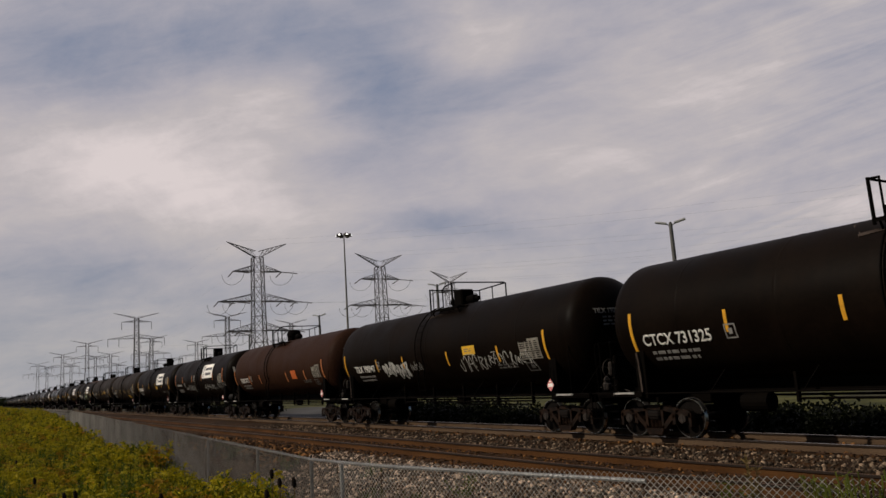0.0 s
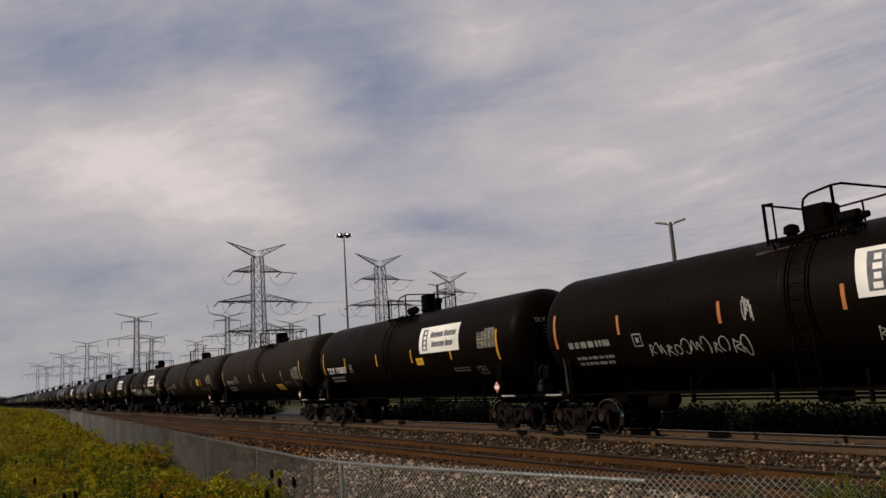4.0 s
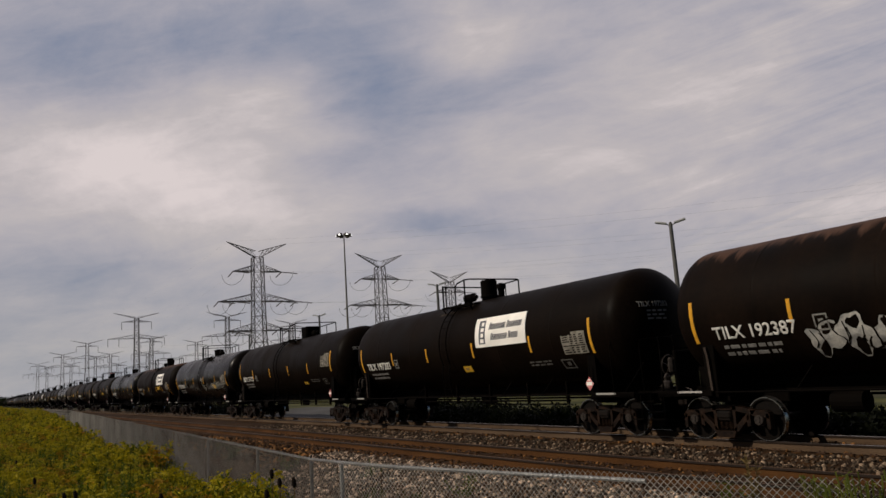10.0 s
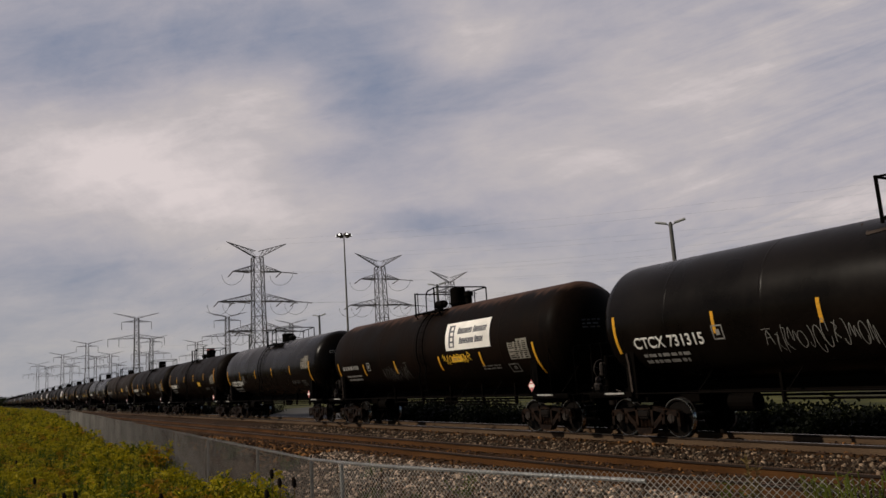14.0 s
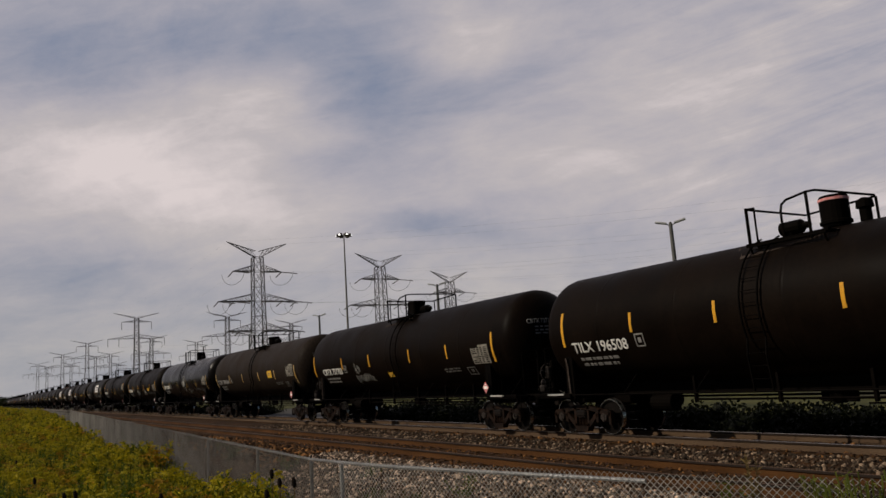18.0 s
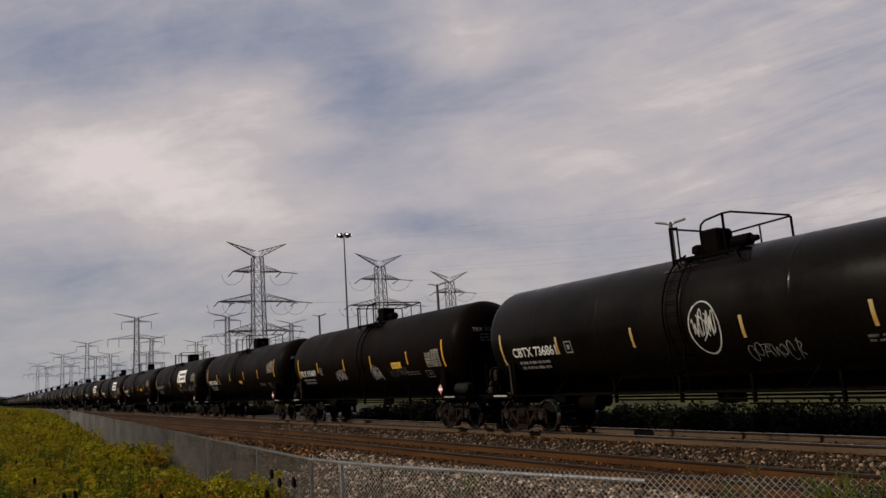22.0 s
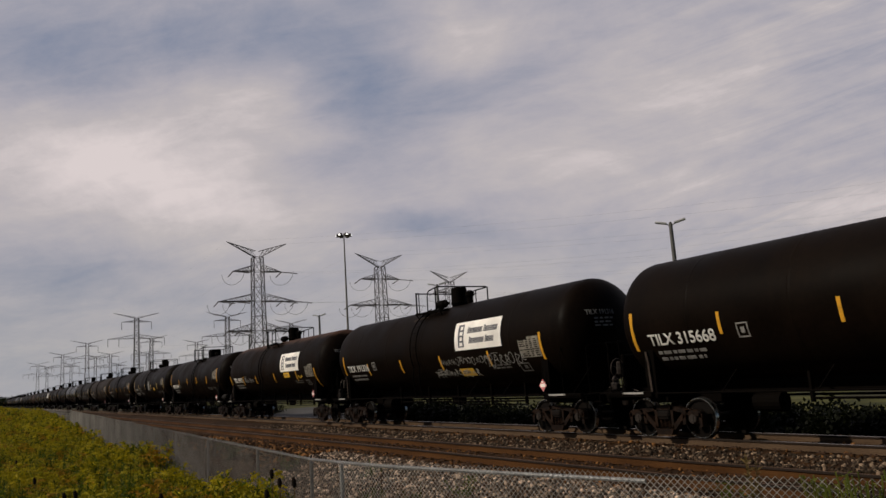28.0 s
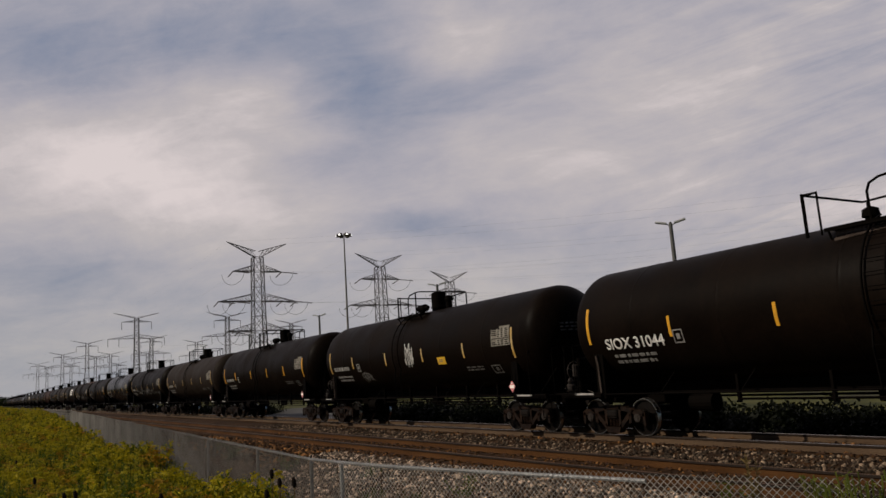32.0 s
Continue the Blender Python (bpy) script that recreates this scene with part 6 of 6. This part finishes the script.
def goldenrod(seed, h, flowering, fine=1.0, bloom=1):
    """One plant as arrays: stem, narrow leaves up the stem, arching plumes set with small blooms."""
    rng = random.Random(seed)
    v, f, mi = [], [], []

    def q(pts, slot):
        o = len(v)
        v.extend(pts)
        f.append(tuple(range(o, o + 4)))
        mi.append(slot)

    lean = Vector((rng.uniform(-0.16, 0.16), rng.uniform(-0.16, 0.16), 1))
    for st in range(2):
        base = Vector((rng.uniform(-0.09, 0.09), rng.uniform(-0.09, 0.09), 0))
        ln = lean + Vector((rng.uniform(-0.12, 0.12), rng.uniform(-0.12, 0.12), 0))
        hh = h * rng.uniform(0.82, 1.05)
        top = base + ln * hh
        q([base + Vector((-0.005, 0, 0)), base + Vector((0.005, 0, 0)), top + Vector((0.003, 0, 0)), top - Vector((0.003, 0, 0))], 0)
        for k in range(int(42 * hh * fine)):
            z = rng.uniform(0.35, 0.97)
            a = rng.uniform(0, 6.28)
            d = Vector((math.cos(a), math.sin(a), rng.uniform(0.3, 1.5)))
            q(quad_leaf(base + ln * (hh * z), d, Vector((-d.x * 0.4 + rng.uniform(-0.5, 0.5), -d.y * 0.4 + rng.uniform(-0.5, 0.5), 1)), rng.uniform(0.06, 0.12), rng.uniform(0.005, 0.009) / fine), 0)
        if not flowering:
            continue
        for b in range(rng.randint(6, 9)):
            a = rng.uniform(0, 6.28)
            z = rng.uniform(0.74, 0.97)
            p = base + ln * (hh * z)
            reach = 0.17 * (1.12 - z) / 0.3 + 0.03
            for k in range(int(rng.randint(16, 22) * fine)):
                s = (k + 1) / (20 * fine)
                c = p + Vector((math.cos(a) * reach * s + rng.gauss(0, 0.008), math.sin(a) * reach * s + rng.gauss(0, 0.008), 0.12 * s - 0.10 * s * s + rng.gauss(0, 0.008)))
                r = rng.uniform(0.009, 0.017) / math.sqrt(fine)
                ax1 = Vector((rng.uniform(-1, 1), rng.uniform(-1, 1), rng.uniform(-1, 1))).normalized()
                ax2 = ax1.orthogonal().normalized()
                q([c - ax1 * r, c - ax2 * r, c + ax1 * r, c + ax2 * r], bloom)
        for k in range(8):
            c = top + Vector((rng.uniform(-0.03, 0.03), rng.uniform(-0.03, 0.03), rng.uniform(-0.08, 0.03)))
            ax1 = Vector((rng.uniform(-1, 1), rng.uniform(-1, 1), rng.uniform(-1, 1))).normalized() * 0.013
            ax2 = ax1.orthogonal().normalized() * 0.013
            q([c - ax1, c - ax2, c + ax1, c + ax2], bloom)
    return np.array([tuple(p) for p in v]), np.array(f), np.array(mi)


def scatter(name, label, kinds, places, mats, category):
    """Joins turned and scaled copies of the kinds at the places (x, y, z, scale, kind, turn)."""
    vs, fs, ms, o = [], [], [], 0
    for x, y, z, sc, k, turn in places:
        v, f, mi = kinds[k]
        c, s = math.cos(turn), math.sin(turn)
        w = np.empty_like(v)
        w[:, 0] = (v[:, 0] * c - v[:, 1] * s) * sc + x
        w[:, 1] = (v[:, 0] * s + v[:, 1] * c) * sc + y
        w[:, 2] = v[:, 2] * sc + z
        vs.append(w)
        fs.append(f + o)
        ms.append(mi)
        o += len(v)
    return thing(name, label, category, kind="stuff", data=big_mesh(name, np.concatenate(vs), np.concatenate(fs).ravel(), 4, mats, np.concatenate(ms)))


def fence_y(x):
    return float(np.interp(-x, [8.5, 75, 420], [3.55, 7.1, 7.9]))


def plant_top(x, y):
    """How high the weeds stand there: a tall even stand that thins towards the fence, with two tall clumps by it."""
    edge = fence_y(x) - y
    z = 0.62 + 0.6 * min(1.0, max(0.0, (-x - 72) / 30)) + 0.20 * noise.noise((x * 0.45, y * 0.7, 3)) + 0.20 * noise.noise((x * 1.3, y * 1.3, 8))
    z -= 0.75 * max(0.0, 1 - edge / 1.3) * (1 if x < -13.5 else 0.5)
    z += 0.52 * math.exp(-((x + 20.5) / 3.2) ** 2 - ((edge - 0.35) / 0.6) ** 2)
    z += 0.42 * math.exp(-((x + 10.2) / 1.5) ** 2 - ((edge - 0.35) / 0.8) ** 2)
    z -= 0.35 * math.exp(-((x + 13.0) / 1.0) ** 2 - ((edge - 0.2) / 0.9) ** 2)
    return z


golden = [goldenrod(s, 1.0, s < 5) for s in range(10)] + [goldenrod(s, 1.0, True, 1.0, 2) for s in range(3)]
golden_far = [goldenrod(s, 1.0, s < 5, 0.3) for s in range(10)] + [goldenrod(s, 1.0, True, 0.3, 2) for s in range(3)]


def golden_kind(x, y, rng):
    """Plumes in patches: flowering plants where the patch is open, leafy ones between."""
    f = noise.noise((x * 0.45, y * 0.8, 12)) + 0.5 * noise.noise((x * 1.6, y * 1.6, 5))
    f -= 0.5 * math.exp(-((y + 0.03 * x + 0.2) / 0.7) ** 2) if x > -15 else 0.0
    if noise.noise((x * 0.7, y * 1.1, 31)) + 0.4 * rng.uniform(-1, 1) > 0.46:
        return 10 + rng.randrange(3)
    return rng.randrange(5) if rng.random() < 0.56 + 1.5 * f else 5 + rng.randrange(5)


rng = random.Random(11)
near_places, mid_places, far_places = [], [], []
for _ in range(2350):
    x = -7.6 - 26 * rng.random() ** 1.3
    y = rng.uniform(0.03 * -x - 0.9, fence_y(x) - 0.12)
    if x > -8.9 and y > 2.6:
        continue
    g = land(x, y)
    tall = plant_top(x, y) * rng.uniform(0.72, 1.1) - g
    if tall > 0.25:
        near_places.append((x, y, g - 0.02, tall, golden_kind(x, y, rng), rng.uniform(0, 6.28)))
for _ in range(2300):
    x = rng.uniform(-95, -31)
    y = rng.uniform(0.03 * -x - 1.5, fence_y(x) - 0.15)
    g = land(x, y)
    mid_places.append((x, y, g - 0.02, max(0.35, plant_top(x, y) * rng.uniform(0.9, 1.15) - g), golden_kind(x, y, rng), rng.uniform(0, 6.28)))
for _ in range(900):
    x = rng.uniform(-330, -90)
    y = rng.uniform(0.03 * -x - 3, fence_y(x) - 0.4)
    far_places.append((x, y, land(x, y) - 0.1, rng.uniform(1.7, 2.1), golden_kind(x, y, rng), rng.uniform(0, 6.28)))
scatter("goldenrod_field", "dense stand of green goldenrod with yellow plumes by the fence", golden, near_places, [M["leaf"], M["bloom"], M["faded"]], "wildflowers")
scatter("goldenrod_field", "yellow-green goldenrod stretching along the fence", golden_far, mid_places, [M["leaf"], M["bloom"], M["faded"]], "wildflowers")
scatter("goldenrod_field", "far goldenrod and grass beside the fence", golden_far, far_places, [M["leaf"], M["bloom"], M["faded"]], "wildflowers")


def seed_stalk(x, y, top):
    g = land(x, y)
    t = thing("seed_stalk", "dead brown stalk with a dark oval seed head", "plant", "dead seed stalks", m=pose(x, y, g - 0.02))
    h = top - g
    part("stem", Shape().tube([(0, 0, 0), (0.02, 0.01, h * 0.5), (0.0, 0.02, h - 0.05)], 0.006, 5), M["dry"], t)
    part("seed_head", Shape().lathe([(0, 0.0), (0.012, 0.017), (0.04, 0.026), (0.08, 0.026), (0.112, 0.017), (0.125, 0.0)], "Z", 10), M["seed"], t, "dark bristly seed head", pose(0, 0.02, h - 0.1, 6, 5, 0))


SEEDS = [(-11.55, 2.57, 0.62), (-11.04, 2.59, 0.6), (-9.55, 3.19, 0.88), (-8.83, 3.04, 0.85), (-8.46, 3.08, 0.88), (-8.39, 2.74, 0.8), (-19.18, 0.77, 0.7), (-11.08, 0.98, 0.75), (-11.18, 1.12, 0.75), (-10.12, 1.97, 0.7), (-14.42, 0.84, 0.7)]
for sx, sy, st in SEEDS:
    seed_stalk(sx, sy, st)


def leafy_weed(x, y, h, count, name="leafy_weed", label="bright green leafy weed growing through the fence", m="weed", spread_=0.35, leaf=0.085):
    g = land(x, y)
    rng = random.Random(int(x * 100))
    t = thing(name, label, "weed", "weeds by the fence", m=pose(x, y, g - 0.02))
    stems, leaves = Shape(), Shape()
    for k in range(count):
        a, r = rng.uniform(0, 6.28), spread_ * math.sqrt(rng.random())
        tip = Vector((r * math.cos(a), r * math.sin(a), (h - g) * rng.uniform(0.55, 1.0)))
        mid = Vector((tip.x * 0.4, tip.y * 0.4, tip.z * 0.55))
        stems.tube([(0, 0, 0), mid, tip], 0.006, 4)
        for j in range(11):
            b = rng.uniform(0, 6.28)
            d = Vector((math.cos(b), math.sin(b), rng.uniform(-0.3, 0.9)))
            p = mid.lerp(tip, rng.uniform(0.1, 1.0))
            leaves.add(quad_leaf(p, d, Vector((-d.x * 0.3, -d.y * 0.3, 1)), leaf * rng.uniform(0.6, 1.3), leaf * rng.uniform(0.16, 0.28)), [(0, 1, 2, 3)])
    part("stems", stems, M[m], t)["kind"] = "stuff"
    part("foliage", leaves, M[m], t)["kind"] = "stuff"


leafy_weed(-3.05, 5.12, 1.12, 110, spread_=0.24, leaf=0.05)
leafy_weed(-2.88, 5.22, 1.13, 80, spread_=0.2, leaf=0.05)
leafy_weed(-3.24, 5.12, 1.05, 60, spread_=0.16, leaf=0.05)
leafy_weed(-3.4, 5.3, 1.04, 70, spread_=0.22, leaf=0.05)
leafy_weed(-2.7, 5.4, 1.10, 70, spread_=0.22, leaf=0.05)
for wx, wy, wz in ((-8.9, 4.1, 0.70), (-8.45, 4.2, 0.74), (-8.0, 4.35, 0.70), (-7.3, 4.5, 0.62)):
    leafy_weed(wx, wy, wz, 30, label="olive weed standing behind the chain-link fence", m="hedge_olive", spread_=0.3, leaf=0.07)
leafy_weed(-9.6, 6.2, -0.05, 30, label="low green weed on the gravel behind the fence", m="leaf")
leafy_weed(-8.2, 6.5, -0.1, 26, label="low green weed on the gravel behind the fence", m="leaf")
leafy_weed(-6.0, 6.9, -0.12, 26, label="low green weed on the gravel behind the fence", m="leaf")
leafy_weed(-5.1, 7.6, 0.0, 14, "dry_weed", "dry yellow-brown weed stalk on the ballast", "dry", 0.1, 0.12)
leafy_weed(-6.85, 9.0, 0.62, 14, "dry_weed", "dry yellow-brown weed stalk beside the rail", "dry", 0.12, 0.11)
leafy_weed(-7.0, 8.7, 0.3, 16, label="low green weed on the ballast shoulder", m="leaf", spread_=0.25)
for wx in (-12.5, -17.0, -21.5, -27.0, -30.0, -36.0, -43.0):
    leafy_weed(wx, 7.9 + 0.3 * math.sin(wx), 0.05, 16, label="low green weed at the edge of the ballast", m="leaf")
# ---------------------------------------------------------------- behind the line


def clump_kind(seed, count, leaf):
    """A loose cloud of leaves within a unit ball, uneven at the edge."""
    rng = random.Random(seed)
    v, f = [], []
    for k in range(count):
        d = Vector((rng.gauss(0, 1), rng.gauss(0, 1), rng.gauss(0, 1))).normalized()
        c = d * (rng.random() ** 0.45) * (0.75 + 0.3 * noise.noise(d * 2.2 + Vector((seed, 0, 0))))
        a = Vector((rng.uniform(-1, 1), rng.uniform(-1, 1), rng.uniform(-1, 1))).normalized() * leaf
        b = a.orthogonal().normalized() * leaf * 0.6
        o = len(v)
        v += [c - a, c - b, c + a, c + b]
        f.append((o, o + 1, o + 2, o + 3))
    return np.array([tuple(p) for p in v]), np.array(f), np.zeros(count, int)


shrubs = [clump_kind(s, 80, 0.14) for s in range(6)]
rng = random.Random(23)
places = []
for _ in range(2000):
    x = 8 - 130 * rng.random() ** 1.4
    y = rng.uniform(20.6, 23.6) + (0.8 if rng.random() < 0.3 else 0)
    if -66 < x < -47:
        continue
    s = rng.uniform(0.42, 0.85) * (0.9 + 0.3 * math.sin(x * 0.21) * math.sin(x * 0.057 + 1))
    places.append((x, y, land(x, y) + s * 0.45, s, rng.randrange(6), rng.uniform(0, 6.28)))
scatter("roadside_shrubs", "uneven strip of shade-dark green shrubs and weeds behind the track", shrubs, places, [M["hedge"]], "shrubs")

sheet("meadow", list(np.arange(-420, 120, 9.0)), [25.5, 30, 36, 44, 56, 70, 90, 120, 160, 220, 300], lambda x, y: land(x, y) + 0.04 + 0.05 * noise.noise((x * 0.1, y * 0.1, 7)), M["field"], "pale dry meadow behind the railway", "meadow")
sheet("gravel_lane", list(np.arange(-72, -45, 3.0)), [20.6, 22.5, 24.5, 26.5, 28.5], lambda x, y: land(x, y) + 0.12, M["asphalt"], "pale gravel lane behind the railway", "lane")


def gable_house(x, y, turn):
    """Low white house: clapboard walls, gabled roof, porch with columns, windows in frames."""
    z = land(x, y)
    t = thing("house", "low white house with gabled roof and porch columns", "house", m=pose(x, y, z - 0.05, 0, 0, turn))
    pale = mat("white_clapboard", (0.62, 0.60, 0.54), 0.7, 0, (0.52, 0.5, 0.45), 1, 0.4, 8, 0.2)
    grey = mat("grey_shingles", (0.13, 0.13, 0.135), 0.85, 0, (0.09, 0.09, 0.095), 1.5, 0.5, 12, 0.4)
    part("wall", Shape().box(-6, 6, 0, 8, 0, 2.7).prism([(-3.0, 2.7), (3.0, 2.7), (0.0, 4.5)], 0.0, 7.5), pale, t)
    for sx in (-1, 1):
        part("roof", Shape().prism([(0, 4.72), (sx * 3.5, 2.62), (sx * 3.4, 2.5), (0, 4.55)], -0.6, 8.2), grey, t)
    part("roof_wing", Shape().add([(-6.4, -0.5, 2.65), (6.4, -0.5, 2.65), (6.4, 4, 4.2), (-6.4, 4, 4.2), (-6.4, 8.5, 2.65), (6.4, 8.5, 2.65)], [(0, 1, 2, 3), (3, 2, 5, 4), (0, 3, 4), (1, 5, 2)]), grey, t)
    for cx in (-2.6, -0.9, 0.9, 2.6):
        part("porch_column", Shape().box(cx - 0.14, cx + 0.14, -1.3, -1.02, 0, 2.6, 0.02), pale, t)
    part("porch_roof", Shape().box(-3.1, 3.1, -1.5, 0, 2.55, 2.75, 0.03), pale, t)
    for cx in (-4.5, -1.7, 0.0, 1.7, 4.5):
        w = part("window", Shape().box(cx - 0.45, cx + 0.45, -0.02, 0.05, 0.9, 2.2), M["glass"], t)
        part("window_frame", Shape().box(cx - 0.55, cx - 0.45, -0.05, 0.06, 0.8, 2.3).box(cx + 0.45, cx + 0.55, -0.05, 0.06, 0.8, 2.3).box(cx - 0.55, cx + 0.55, -0.05, 0.06, 2.2, 2.32).box(cx - 0.6, cx + 0.6, -0.1, 0.06, 0.78, 0.9), M["sign"], w)
    part("chimney", Shape().box(1.6, 2.2, 3.4, 4.0, 3.5, 5.2, 0.03), grey, t)


gable_house(-58.0, 99.5, 28)

# woods along the horizon
woods = [clump_kind(40 + s, 60, 0.27) for s in range(4)]
rng = random.Random(3)
places = []
for _ in range(1500):
    a = rng.uniform(-6, 66)
    d = rng.uniform(330, 460) if a > 12 else rng.uniform(900, 1250)
    x, y = -d * math.cos(radians(a)), d * math.sin(radians(a))
    s = rng.uniform(2.2, 4.6) * (0.75 + 0.5 * math.sin(a * 0.9) ** 2) * (1.0 if a > 12 else 1.6)
    places.append((x, y, land(x, y) + s * 0.7, s, rng.randrange(4), rng.uniform(0, 6.28)))
scatter("far_woods", "dark line of distant trees along the horizon", woods, places, [M["tree"]], "woods")


def tree(x, y, h, seed):
    rng = random.Random(seed)
    g = land(x, y)
    t = thing("tree", "dark green leafy tree beside the fence", "tree", "roadside trees", m=pose(x, y, g - 0.05))
    s = Shape().tube([(0, 0, 0), (0.05, 0.02, h * 0.3), (0.0, 0.08, h * 0.6), (0.1, 0, h * 0.85)], [0.16, 0.12, 0.08, 0.03], 8)
    tips = []
    for k in range(8):
        a, z = rng.uniform(0, 6.28), h * rng.uniform(0.28, 0.7)
        tip = (math.cos(a) * h * 0.26, math.sin(a) * h * 0.26, z + h * rng.uniform(0.1, 0.24))
        s.tube([(0, 0.03, z), (tip[0] * 0.5, tip[1] * 0.5, z + h * 0.05), tip], [0.05, 0.035, 0.012], 5)
        tips.append(tip)
    part("trunk", s, M["bark"], t)
    vs, fs, o = [], [], 0
    for tip in tips + [(0, 0, h * 0.9), (0.2, -0.3, h * 0.72), (-0.3, 0.2, h * 0.62)]:
        v, f, _ = clump_kind(rng.randrange(99), 260, 0.11)
        w = v * (h * rng.uniform(0.13, 0.2)) + np.array(tip)
        vs.append(w)
        fs.append(f + o)
        o += len(v)
    part("crown", big_mesh("crown", np.concatenate(vs), np.concatenate(fs).ravel(), 4, [M["tree"]]), None, t)


tree(-262, 6.2, 5.0, 1)
tree(-248, 4.6, 4.6, 2)
tree(-300, 5.6, 4.6, 3)

# ---------------------------------------------------------------- what moves


def motions():
    """The train rolls past, its wheels turn, and the clouds drift slowly."""
    times = [2.0 * k for k in range(17)]
    for car, x0 in CARS:
        walk(car, [(t, pose(x0 + travelled(t), TRACK_Y, 0)) for t in times])
    steps = [k / FPS for k in range(32 * FPS + 1)]
    turns = [math.degrees(travelled(t) / WHEEL_R) for t in steps]
    for w, sx in WHEELSETS:
        walk(w, [(t, pose(sx, 0, WHEEL_R, 0, a % 360, 0)) for t, a in zip(steps, turns)])
    walk(sky_shell, [(t, pose(0, 0, 0, 0, 0, 0.048 * (t - 12)) @ VIEW) for t in (0.0, 8.0, 16.0, 24.0, 32.0)])


motions()
